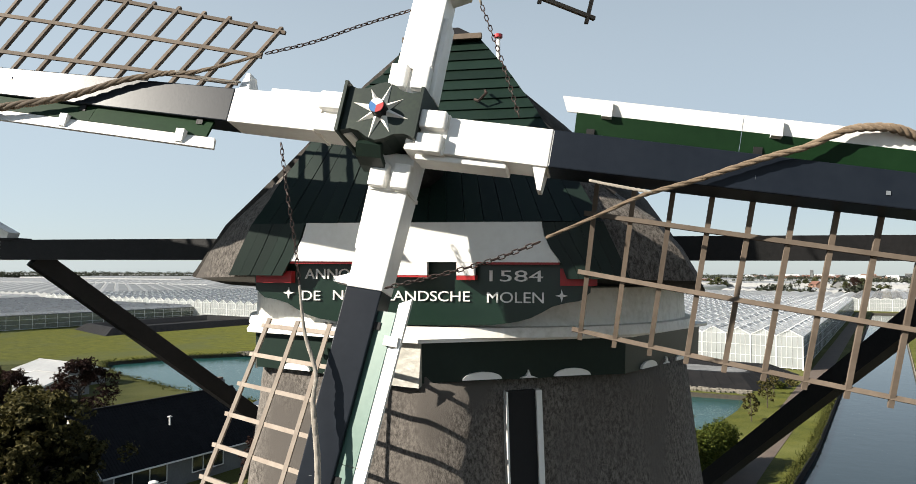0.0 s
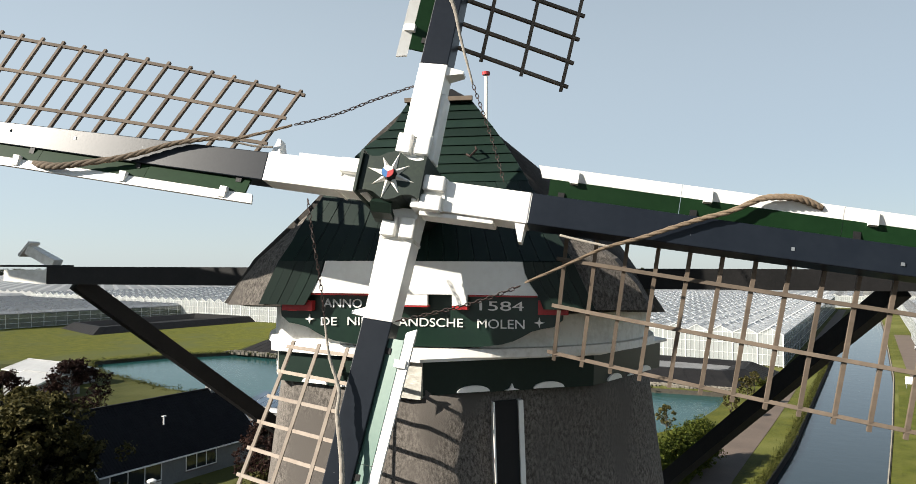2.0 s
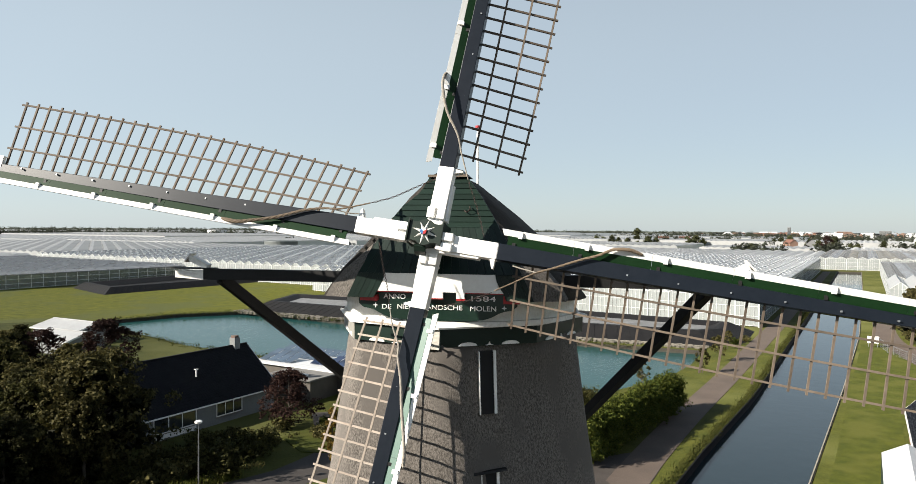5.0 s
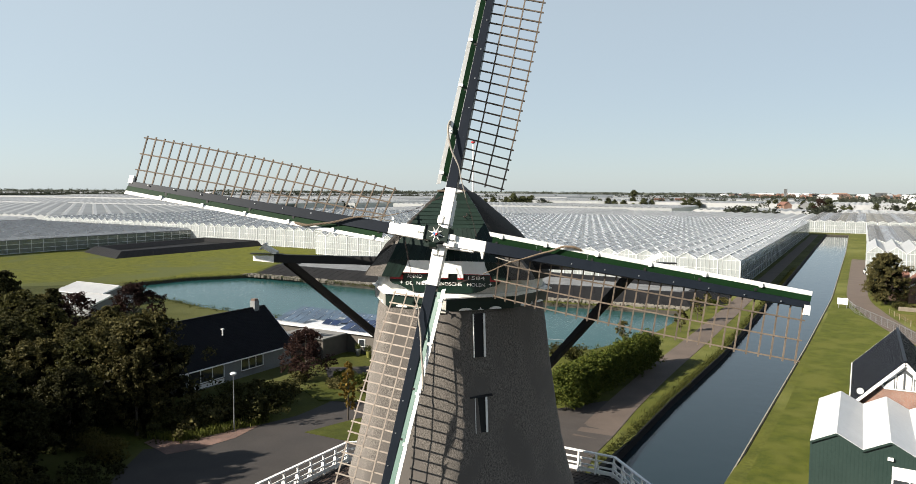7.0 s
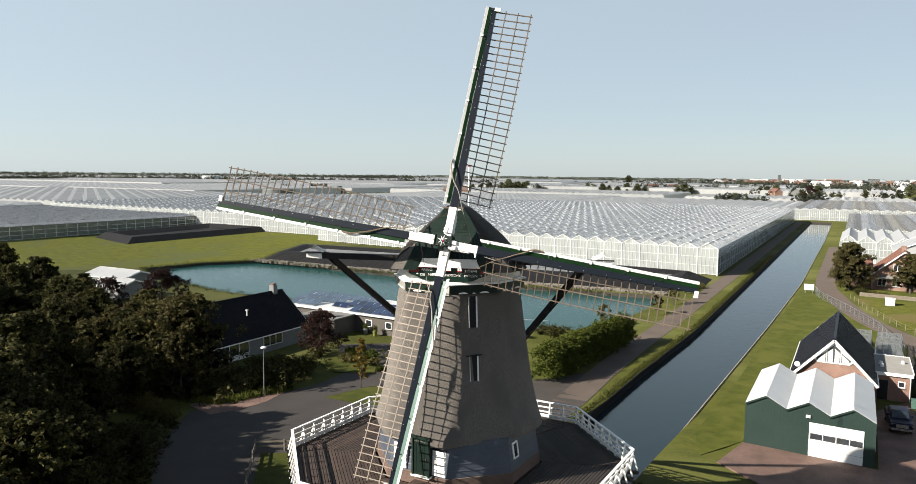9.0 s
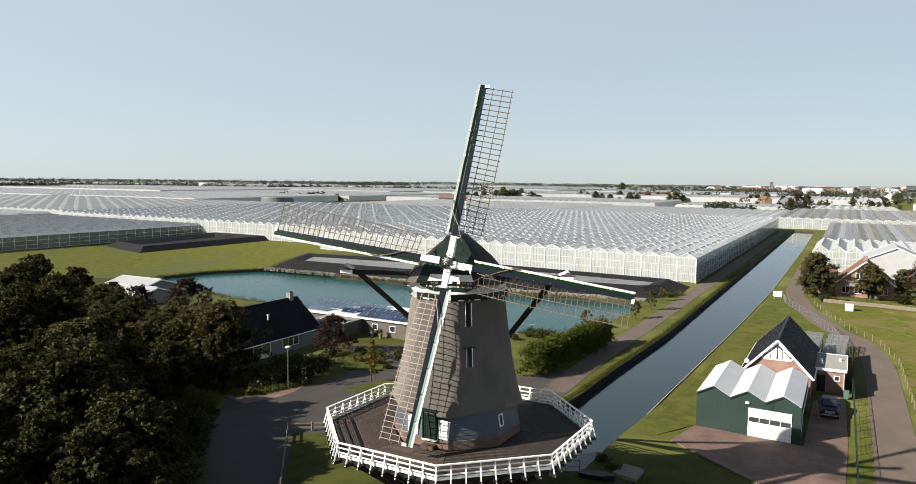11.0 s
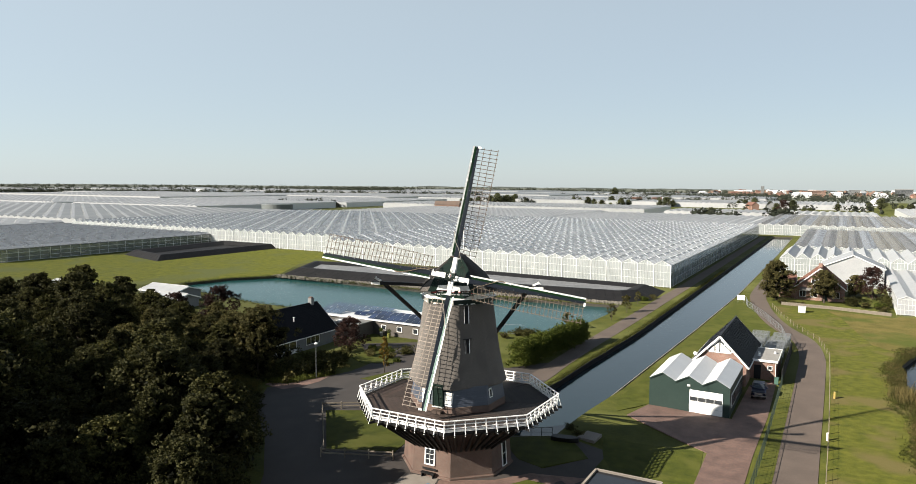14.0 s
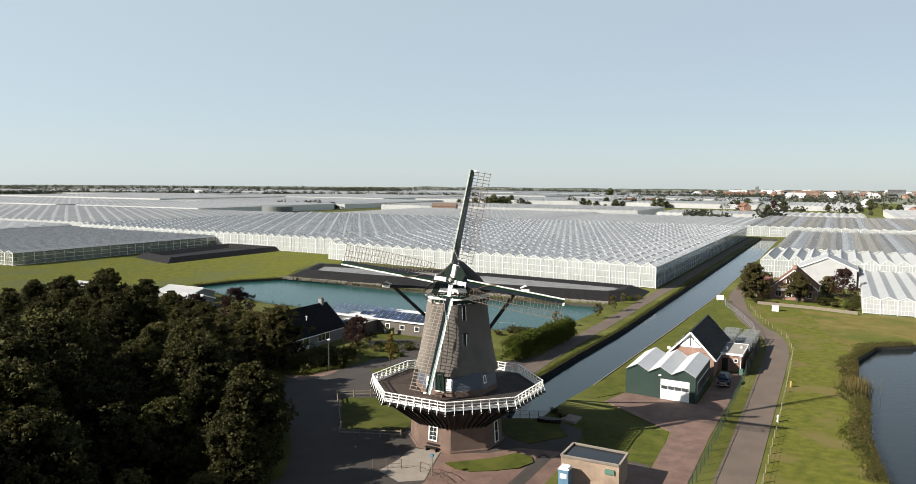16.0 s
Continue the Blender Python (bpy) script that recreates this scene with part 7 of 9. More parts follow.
# flat building with solar panels
fb = thing("flat_building", "low dark-walled building with white roof edge beside the pond", "building", (-45, 56, 0))
part("wall", Shape().loft([[(-58.5, 51.5, 0), (-31, 50.4, 0), (-31, 61.5, 0), (-62, 62, 0)], [(-58.5, 51.5, 2.6), (-31, 50.4, 2.6), (-31, 61.5, 2.6), (-62, 62, 2.6)]]), "dark_wall", fb)
part("roof", Shape().loft([[(-59.2, 51.1, 2.6), (-30.7, 50.0, 2.6), (-30.7, 62.0, 2.6), (-62.6, 62.5, 2.6)], [(-59.2, 51.1, 2.86), (-30.7, 50.0, 2.86), (-30.7, 62.0, 2.86), (-62.6, 62.5, 2.86)]]), "metal_white", fb, "white flat roof")
for x in (-42.6, -39.0, -35.4):
    wall_window(fb, (x, 50.85 - (x + 42.6) * 0.04), (1, -0.04), (0, -1), 0.95, 1.05, 1.9, 1)
part("lean_to", Shape().box(-52.0, 46.0, 0, -45.2, 51.2, 2.5), "dark_wall", fb, "dark lean-to")
part("lean_to_roof", Shape().box(-52.3, 45.6, 2.5, -44.9, 51.4, 2.66), "roofing", fb)
part("rooflight", Shape().box(-50.5, 46.6, 2.66, -47.0, 47.8, 2.86), "white", fb, "white rooflight")
for y0_, x0_, x1_, deep, m_ in ((51.0, -46.4, -31.8, 2.2, "solar"), (54.5, -49.4, -34.0, 2.2, "solar"), (52.8, -51.0, -47.6, 1.2, "solar"), (52.0, -59.0, -52.0, 2.2, "solar_sky"), (55.3, -60.6, -50.4, 2.2, "solar_sky"), (58.7, -61.4, -45.0, 2.2, "solar_sky")):
    for i in range(int((x1_ - x0_) / 1.42)):
        x, y = x0_ + i * 1.42, y0_ - i * 0.055
        pn = part("solar_panel", Shape().hexa([(x, y, 2.95), (x + 1.28, y - 0.05, 2.95), (x + 1.28, y + deep - 0.05, 3.42), (x, y + deep, 3.42), (x, y, 2.99), (x + 1.28, y - 0.05, 2.99), (x + 1.28, y + deep - 0.05, 3.46), (x, y + deep, 3.46)]), m_, fb, "blue solar panel")
# white-roofed sheds beyond the trees
for (x, y, w, l, hgt) in ((-118, 57, 12, 8, 3.0), (-106, 50, 8, 7, 2.8), (-141, 47, 9, 8, 3.6)):
    gable_house("white_shed", "grey shed with white roof behind the trees", x, y, x + w, y + l, hgt - 0.7, hgt + 0.4, "render", "gh_white", "x", cat="shed", tiles=False)

# ---------------------------------------------------------------- trees, hedges, plants
def leaf_mesh(name, centres, radii, per, size, seed, mat, up=0.0, squash=0.85, twigs=8, spray=0.2):
    """Leaf cards in sprays at the twig tips of each clump, with gaps between the sprays."""
    g = np.random.default_rng(seed)
    n = len(centres)
    c = np.repeat(np.array(centres, float), twigs, axis=0)
    r = np.repeat(np.array(radii, float), twigs)
    d = g.normal(size=(n * twigs, 3))
    d /= np.linalg.norm(d, axis=1)[:, None]
    q = g.uniform(0.3, 1.15, n * twigs) ** 0.6
    tip = c + d * (r * q)[:, None] * np.array([1, 1, squash])
    per = max(1, per // twigs)
    d = np.repeat(d, per, axis=0)
    p = np.repeat(tip, per, axis=0) + np.clip(g.normal(size=d.shape), -2.2, 2.2) * np.repeat(r * spray, per)[:, None] * np.array([1, 1, 0.75])
    per, r = per * twigs, np.repeat(r, per)
    nrm = d * 0.7 + g.normal(size=d.shape) * 0.6 + np.array([0, 0, up])
    nrm /= np.linalg.norm(nrm, axis=1)[:, None]
    a = np.cross(nrm, g.normal(size=d.shape))
    a /= np.linalg.norm(a, axis=1)[:, None]
    b = np.cross(nrm, a)
    s = size * g.uniform(0.6, 1.25, n * per)[:, None]
    w = s * g.uniform(0.45, 0.8, n * per)[:, None]
    bend = nrm * s * 0.18
    v = np.stack([p - a * s * 0.5, p - b * w * 0.5 + bend, p + a * s * 0.5, p + b * w * 0.5 + bend], 1).reshape(-1, 3)
    me = bpy.data.meshes.new(name)
    k = len(v) // 4
    me.vertices.add(4 * k)
    me.vertices.foreach_set("co", v.ravel())
    me.loops.add(4 * k)
    me.loops.foreach_set("vertex_index", np.arange(4 * k))
    me.polygons.add(k)
    me.polygons.foreach_set("loop_start", np.arange(0, 4 * k, 4))
    me.polygons.foreach_set("loop_total", np.full(k, 4))
    me.update()
    me.validate()
    me.materials.append(M[mat])
    return me


def tree(name, label, seed, tall, wide, mat, trunk=0.28, bare=0.22, clumps=70, per=48, size=0.42, droop=0.0, shape_pow=0.9, core=False, lobes=0.22, limbs=False):
    """A tapered trunk with limbs and a crown of leaf clumps, standing at the origin."""
    g = random.Random(seed)
    t = thing(name, label, "tree")
    s = Shape()
    lean = Vector((g.uniform(-0.05, 0.05), g.uniform(-0.05, 0.05), 0))
    spine = [Vector((lean.x * tall * q ** 1.5 + g.uniform(-0.1, 0.1) * q, lean.y * tall * q ** 1.5 + g.uniform(-0.1, 0.1) * q, tall * 0.85 * q)) for q in (0, 0.12, 0.3, 0.5, 0.7, 1.0)]
    s.tube(spine, trunk, 8, 0.04)
    cs, rs = [], []
    for i in range(9):
        q = g.uniform(0.25, 0.8)
        a = i * 2.4 + g.uniform(-0.4, 0.4)
        o = spine[0].lerp(spine[-1], q)
        reach = wide * (0.75 - 0.4 * q) * g.uniform(0.7, 1.1)
        e = o + Vector((math.cos(a) * reach, math.sin(a) * reach, reach * g.uniform(0.25, 0.7)))
        bough = Shape() if limbs else s
        bough.tube([o, o.lerp(e, 0.5) + Vector((0, 0, 0.1 * reach)), e], trunk * 0.38, 5, 0.03)
        if limbs:
            part("limb", bough, "bark", t, world=False)
    part("trunk", s, "bark", t, "grey-brown trunk", world=False)
    phase = g.uniform(0, 6.28)
    for i in range(clumps):
        q = g.random() ** 0.7
        z = tall * (bare + (1 - bare) * q)
        env = wide * (math.sin(math.pi * min(0.97, 0.16 + 0.84 * q) ** shape_pow) ** 0.5)
        a = g.uniform(0, 2 * math.pi)
        env *= 1 + lobes * math.sin(3 * a + phase) + 0.6 * lobes * math.sin(5 * a + 2 * phase + 6 * q)
        r = env * (0.35 + 0.65 * g.random() ** 0.5) * 0.9
        cs.append((math.cos(a) * r + lean.x * z, math.sin(a) * r + lean.y * z, z - droop * r))
        rs.append(g.uniform(0.55, 1.1) * wide * (0.30 - 0.13 * q))
    me = leaf_mesh("crown", cs, rs, per, size, seed, mat, up=0.25)
    part("crown", me, mat, t, "", world=False)
    if core:        # shade inside a dense crown, put into large near-black leaves close to the limbs
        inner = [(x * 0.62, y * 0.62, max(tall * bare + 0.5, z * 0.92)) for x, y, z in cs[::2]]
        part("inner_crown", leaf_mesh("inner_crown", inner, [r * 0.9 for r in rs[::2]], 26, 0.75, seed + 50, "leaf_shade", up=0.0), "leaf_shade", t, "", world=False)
    return t


def plant(ob, x, y, k=1.0, turn=0.0, kz=None):
    ob.matrix_basis = Matrix.Translation((x, y, height(x, y) - 0.05)) @ Matrix.Rotation(turn, 4, "Z") @ Matrix.Diagonal((k, k, kz or k, 1))
    return ob


def plant_copy(ob, x, y, k=1.0, turn=0.0, kz=None):
    c = copy_thing(ob, Matrix.Identity(4))
    return plant(c, x, y, k, turn, kz)


rg = random.Random(21)
kinds = [
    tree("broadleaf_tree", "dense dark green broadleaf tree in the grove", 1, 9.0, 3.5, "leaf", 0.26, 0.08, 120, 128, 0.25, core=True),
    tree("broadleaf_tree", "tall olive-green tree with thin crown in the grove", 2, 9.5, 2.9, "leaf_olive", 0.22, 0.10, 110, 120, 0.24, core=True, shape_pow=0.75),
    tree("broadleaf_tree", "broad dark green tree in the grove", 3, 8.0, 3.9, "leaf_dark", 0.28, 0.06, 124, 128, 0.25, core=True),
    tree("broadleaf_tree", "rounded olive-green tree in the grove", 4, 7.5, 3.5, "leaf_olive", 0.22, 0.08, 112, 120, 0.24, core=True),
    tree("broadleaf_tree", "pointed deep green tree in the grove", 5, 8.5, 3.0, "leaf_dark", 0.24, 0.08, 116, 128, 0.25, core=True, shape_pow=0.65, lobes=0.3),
]
GROVE = [
    # x, y, height, kind
    (-22.5, -22, 9.5, 0), (-27, -16, 9.0, 2), (-33, -10.5, 13.0, 4), (-38.5, -4.5, 13.0, 0), (-43.5, 1.5, 10.4, 2), (-47, 8, 8.0, 1), (-52, 13, 7.5, 3), (-57, 19, 7.5, 1),
    (-19, -31, 10.0, 4), (-27, -27, 10.5, 2), (-33, -21, 10.5, 0), (-39, -15, 10.0, 4), (-44, -9, 10.0, 2), (-50, -3, 9.0, 0), (-56, 3, 9.0, 4), (-62, 10, 9.0, 3), (-66, 18, 8.0, 1),
    (-16, -42, 9.5, 2), (-24, -38, 11, 0), (-32, -33, 11.5, 4), (-39, -27, 11.0, 2), (-46, -21, 11.0, 0), (-52, -14, 10.5, 4), (-59, -7, 10, 2), (-66, 0, 10, 0), (-72, 9, 9.0, 4), (-76, 18, 8.5, 2),
    (-30, -45, 11, 2), (-40, -40, 11.5, 0), (-49, -33, 11, 4), (-57, -25, 11.5, 2), (-65, -17, 11, 0), (-73, -8, 10, 4), (-81, 2, 10, 2), (-87, 13, 9, 0), (-92, 24, 8, 4),
    (-47.5, 22.5, 7.0, 1), (-51.0, 21.0, 8.0, 3), (-54.0, 20.0, 8.4, 1), (-42.5, 17.5, 10.2, 3), (-40.5, 14.6, 7.6, 1), (-49, 18, 8.4, 3), (-46.5, 20.5, 8.0, 1), (-62, 27, 8.0, 1), (-70, 26, 7.0, 3), (-79, 27, 8.5, 0), (-84, 34, 7, 1), (-100, 34, 7, 2), (-105, 22, 8, 0), (-110, 36, 6.5, 3), (-120, 40, 5.5, 1), (-96, 42, 6, 4),
    (-14.5, -23.5, 6.0, 1), (-20, -14.5, 6.2, 3), (-27, -7, 6.4, 2), (-34.5, -1, 5.0, 3),
    # trees of 14 m up are added, mostly unseen, to shade grove and yard
    (-108.4, 35, 10.8, 0), (-91, 31, 10.2, 4), (-98, 26, 10.5, 2), (-85, 24, 10, 0), (-116, 30, 9, 2), (-78, 14, 10.5, 4), (-70, 8, 10.5, 2), (-26, -48, 15.5, 4), (-33, -45, 15.5, 0), (-40, -41, 15.5, 2), (-20, -52, 15.5, 2), (-14, -56, 14.5, 0), (-52, -52, 15, 0), (-44, -58, 15, 2), (-36, -62, 15, 4), (-60, -44, 15, 0), (-68, -36, 15, 2), (-46, -45, 14, 4), (-56, -36, 14, 2), (-23, -46, 15, 0), (-30, -43, 15, 2), (-37, -38, 15, 4), (-17, -51, 15, 2), (-48, -34, 14.5, 2), (-43, -50, 15, 0), (-30, -53, 15, 4), (-9, -58, 14, 2), (-60, -60, 19, 4), (-54, -66, 19, 0), (-48, -68, 19, 2), (-67, -53, 19, 0), (-74, -45, 19, 2), (-81, -37, 18, 4), (-57, -55, 18, 2), (-64, -47, 18, 4),
    (-14.6, -20, 11, 4), (-18.2, -15, 11.2, 0), (-22.4, -10.6, 8.6, 2), (-11, -25, 9.0, 2), (-16.5, -17.5, 6, 3), (-20, -12.3, 5.5, 0), (-23.5, -7.3, 5, 4), (-27, -2.3, 4.5, 2), (-12.8, -22.6, 6, 0), (-23, -18, 10, 4), (-28.5, -12.6, 12.5, 2), (-34, -7, 12.0, 0), (-20, -25, 11, 0),
    (-29.6, -3.8, 5.6, 0), (-39.8, -1.8, 13.4, 4),
    (-43, 10, 7.5, 2), (-47, 14, 8.0, 0), (-52, 17, 8.0, 4), (-57, 13, 9.0, 2), (-62, 20, 9.0, 0), (-38, 3, 7.0, 4), (-50, 6, 9.0, 2), (-68, 22, 9.0, 4), (-58, 26, 7.0, 3),
    (-9.5, -30, 6.0, 3), (-12, -36, 8, 1), (-8.0, -40, 6.5, 0), (-36, -52, 11, 0), (-50, -46, 11, 4), (-63, -38, 11, 2), (-75, -28, 11, 0), (-86, -16, 10.5, 4), (-97, -3, 10, 2), (-104, 10, 9, 0),
    (-128, 30, 7, 2), (-140, 38, 6, 0), (-118, 18, 8, 4), (-132, 14, 8.5, 2), (-148, 26, 7, 4), (-160, 36, 6, 0),
]
used = set()
for x, y, tall_, k in GROVE:
    sunward = x * 0.636 + y * 0.772
    tall_ *= 1.0 if tall_ > 13.5 or x < -72 or y > 12 else 1.35 if sunward < -42 and x > -48 else 0.95 if sunward < -42 else 0.90 if sunward < -33 else 0.78 if sunward < -29 else 0.88
    base_h = (9.0, 9.5, 8.0, 7.5, 8.5)[k]
    s_ = tall_ / base_h
    kk = s_ * rg.uniform(0.95, 1.2)
    if k in used:
        plant_copy(kinds[k], x, y, kk, rg.uniform(0, 6.28), s_)
    else:
        used.add(k)
        plant(kinds[k], x, y, kk, rg.uniform(0, 6.28), s_)

copper = tree("copper_beech", "dark red-leaved tree near the bungalow", 11, 6.5, 3.2, "leaf_red", 0.22, 0.10, 100, 80, 0.24, limbs=True)
plant(copper, -74.7, 40.6, 1.25, 0.4)
plant_copy(copper, -40.6, 37.4, 0.98, 2.0, 0.86)
plant_copy(copper, -84, 38, 1.0, 1.1)
plant_copy(copper, 41.5, 150.5, 1.25, 1.0)
yellow = tree("weeping_tree", "small yellowing weeping tree on the lawn", 12, 5.6, 0.85, "leaf_yellow", 0.09, 0.26, 70, 64, 0.2, 0.5, limbs=True)
plant(yellow, -26.7, 27.0)
fruit = tree("young_tree", "small round young tree on the grass bank", 13, 3.4, 1.25, "leaf_olive", 0.07, 0.32, 34, 40, 0.24, limbs=True)
for i, (x, y, k) in enumerate(((-9.0, 88, 1.0), (-8.6, 99, 1.15), (-14, 74, 1.0), (-9.4, 112, 0.9))):
    (plant if i == 0 else plant_copy)(fruit, x, y, k, i * 1.3)
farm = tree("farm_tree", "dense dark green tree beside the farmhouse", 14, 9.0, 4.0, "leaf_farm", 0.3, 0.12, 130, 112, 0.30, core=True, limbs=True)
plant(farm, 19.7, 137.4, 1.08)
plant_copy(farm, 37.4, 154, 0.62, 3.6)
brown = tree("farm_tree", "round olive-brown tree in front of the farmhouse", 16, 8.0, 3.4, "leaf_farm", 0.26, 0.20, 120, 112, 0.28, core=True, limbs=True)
plant(brown, 30.6, 137.6, 1.0)


def bush(name, label, seed, wide, tall, mat, clumps=26, per=60, size=0.26, cat="shrub"):
    g = random.Random(seed)
    t = thing(name, label, cat)
    cs = [(g.gauss(0, wide * 0.36), g.gauss(0, wide * 0.36), tall * g.uniform(0.2, 0.8)) for _ in range(clumps)]
    part("leaves", leaf_mesh("leaves", cs, [wide * g.uniform(0.22, 0.36) for _ in cs], per, size, seed, mat, up=0.3), mat, t, world=False)
    s = Shape()
    for c in cs[:8]:
        s.tube([(0, 0, 0), (c[0] * 0.5, c[1] * 0.5, c[2] * 0.5), c], 0.04, 4, 0.015)
    part("stems", s, "bark", t, world=False)
    return t


b1 = bush("garden_shrub", "dark green garden shrub beside the drive", 31, 2.0, 1.9, "leaf", 34, 72, 0.22)
b2 = bush("garden_shrub", "olive garden shrub beside the drive", 32, 1.6, 1.4, "leaf_olive")
b3 = bush("garden_shrub", "bright green garden shrub", 33, 1.5, 1.3, "leaf_hedge")
spots = [(b1, -34.4, 22.8, 1.5), (b2, -36.8, 18.7, 1.45), (b1, -36.5, 27.5, 1.25), (b2, -39.5, 24.0, 1.1), (b1, -37.5, 31, 1.0), (b2, -36.2, 15.8, 0.9), (b1, -39.0, 16.5, 1.2), (b1, -41.5, 27, 1.0), (b2, -42, 30.5, 0.9), (b2, -35.2, 35.5, 0.8), (b3, -33.5, 38.5, 0.9), (b3, -37, 39, 0.8), (b2, -31.5, 36, 0.7), (b1, -30.6, 39.5, 0.8), (b2, -40, 36, 0.9), (b3, -29.0, 34.2, 0.6), (b1, -40.5, 21.5, 1.0), (b2, -36.5, 21.8, 0.75), (b3, -34.6, 22.6, 0.5),
         (b1, 21.6, 131, 0.8), (b2, 24, 131.2, 0.7), (b2, 26, 131.4, 0.6), (b1, 37, 136, 1.2), (b2, 39.4, 134, 1.0), (b1, 43.4, 137, 1.2), (b3, 42.4, 133.5, 1.2), (b2, 43, 130.2, 1.0), (b1, 44.5, 146, 1.0), (b2, 8.6, 13.0, 0.45), (b1, 7.2, 14.4, 0.4), (b3, -9.2, 118, 0.9), (b2, -8.0, 122, 0.8), (b1, -20, 63.5, 0.8), (b2, -21.5, 60, 0.7), (b1, -17.5, 62.5, 1.0)]
seen_b = set()
for i, (b, x, y, k) in enumerate(spots):
    if id(b) in seen_b:
        plant_copy(b, x, y, k, i * 1.7)
    else:
        seen_b.add(id(b))
        plant(b, x, y, k, i * 1.7)

# clipped but shaggy hedge beside the towpath
hg = random.Random(51)
cs, rs = [], []
for i in range(1300):
    q = hg.random()
    w = 1.55
    a, zz_ = hg.uniform(-1, 1), hg.uniform(0.1, 1.0)
    cs.append((-10.4 + 2.6 * q + a * w * (1 - 0.2 * zz_), 39.4 + 25.0 * q, 0.3 + 4.1 * zz_ * (1 - 0.18 * abs(a)) + 0.22 * math.sin(q * 23) + hg.uniform(-0.15, 0.15)))
    rs.append(hg.uniform(0.38, 0.66))
hedge = thing("hedge", "shaggy bright green hedge beside the towpath", "hedge", (-10.7, 53, 0))
part("leaves", leaf_mesh("leaves", cs, rs, 64, 0.22, 52, "leaf_hedge", up=0.35), "leaf_hedge", hedge)
s = Shape()
for i in range(26):
    s.tube([(-10.2 + 0.09 * i, 40.6 + 0.88 * i, 0), (-10.1 + 0.09 * i, 40.7 + 0.88 * i, 1.6)], 0.06, 5, 0.03)
part("stems", s, "bark", hedge)


def blades(name, label, mat, places, tall, seed, cat="grass"):
    """Tufts of upright blades, as one object that nobody could count."""
    g = np.random.default_rng(seed)
    P = np.array(places, float)
    n = len(P)
    a = g.uniform(0, 2 * np.pi, n)
    h = tall * g.uniform(0.5, 1.2, n)
    w = 0.02 + 0.02 * g.random(n) * tall
    dx, dy = np.cos(a) * w, np.sin(a) * w
    tx, ty = g.normal(0, 0.22, n) * h, g.normal(0, 0.22, n) * h
    v = np.stack([np.c_[P[:, 0] - dx, P[:, 1] - dy, P[:, 2]], np.c_[P[:, 0] + dx, P[:, 1] + dy, P[:, 2]], np.c_[P[:, 0] + tx + dx * 0.3, P[:, 1] + ty + dy * 0.3, P[:, 2] + h], np.c_[P[:, 0] + tx - dx * 0.3, P[:, 1] + ty - dy * 0.3, P[:, 2] + h]], 1).reshape(-1, 3)
    me = bpy.data.meshes.new(name)
    me.from_pydata(v.tolist(), [], [(4 * i, 4 * i + 1, 4 * i + 2, 4 * i + 3) for i in range(n)])
    me.materials.append(M[mat])
    return tagged(new(name, me), label, cat, "", "stuff")


g_ = np.random.default_rng(7)
pl = []
lp = [(x0 + (x1 - x0) * q, y0 + (y1 - y0) * q) for (x0, y0), (x1, y1) in zip(LAKE[1:8], LAKE[2:9]) for q in np.linspace(0, 1, int(math.hypot(x1 - x0, y1 - y0) / 0.25), endpoint=False)]
for x, y in lp:
    if x < 55 and y < 95 and y > -20:
        for _ in range(14):
            pl.append((x - abs(g_.normal(0, 1.1)), y + g_.normal(0, 0.5), 0.0))
blades("reeds", "tawny reeds and sedge along the lake", "reed", pl, 0.6, 3, "reeds")
pl = [(42.9 + g_.normal(0, 0.9), 51 + g_.normal(0, 1.6), -0.5) for _ in range(900)]
blades("reed_clump", "tall straw-coloured reed clump in the lake", "reed", pl, 1.9, 4, "reeds")
pl = []
for y in np.arange(26, 200, 0.16):
    for _ in range(4):
        pl.append((left_bank(y) - 0.2 - abs(g_.normal(0, 0.45)), y + g_.normal(0, 0.2), 0.0))
for x, y in dense(POND, 0.35):
    pl.append((x + g_.normal(0, 0.4), y + g_.normal(0, 0.4), 0.0))
blades("bank_grass", "long grass along the water's edge", "bank_grass", pl, 0.45, 5)
BORDER = [(-37, 13.5), (-34.3, 14.5), (-33.6, 20), (-33.9, 25), (-37.5, 29), (-41, 24.5), (-42, 19), (-40, 14)]


def scatter(poly, n, seed):
    """Random places inside an outline."""
    g = random.Random(seed)
    xs, ys = [p[0] for p in poly], [p[1] for p in poly]
    out = []
    while len(out) < n:
        x, y = g.uniform(min(xs), max(xs)), g.uniform(min(ys), max(ys))
        if inside(poly, x, y):
            out.append((x, y))
    return out


def cover(name, label, mat, places, r, per, size, seed, cat, up=0.3, squash=0.55):
    """Low growth as many small clumps of leaves, in one object."""
    g = random.Random(seed)
    rs = [g.uniform(*r) for _ in places]
    cs = [(x, y, height(x, y) + q * 0.25) for (x, y), q in zip(places, rs)]
    return tagged(new(name, leaf_mesh(name, cs, rs, per, size, seed, mat, up=up, squash=squash)), label, cat, "", "stuff")


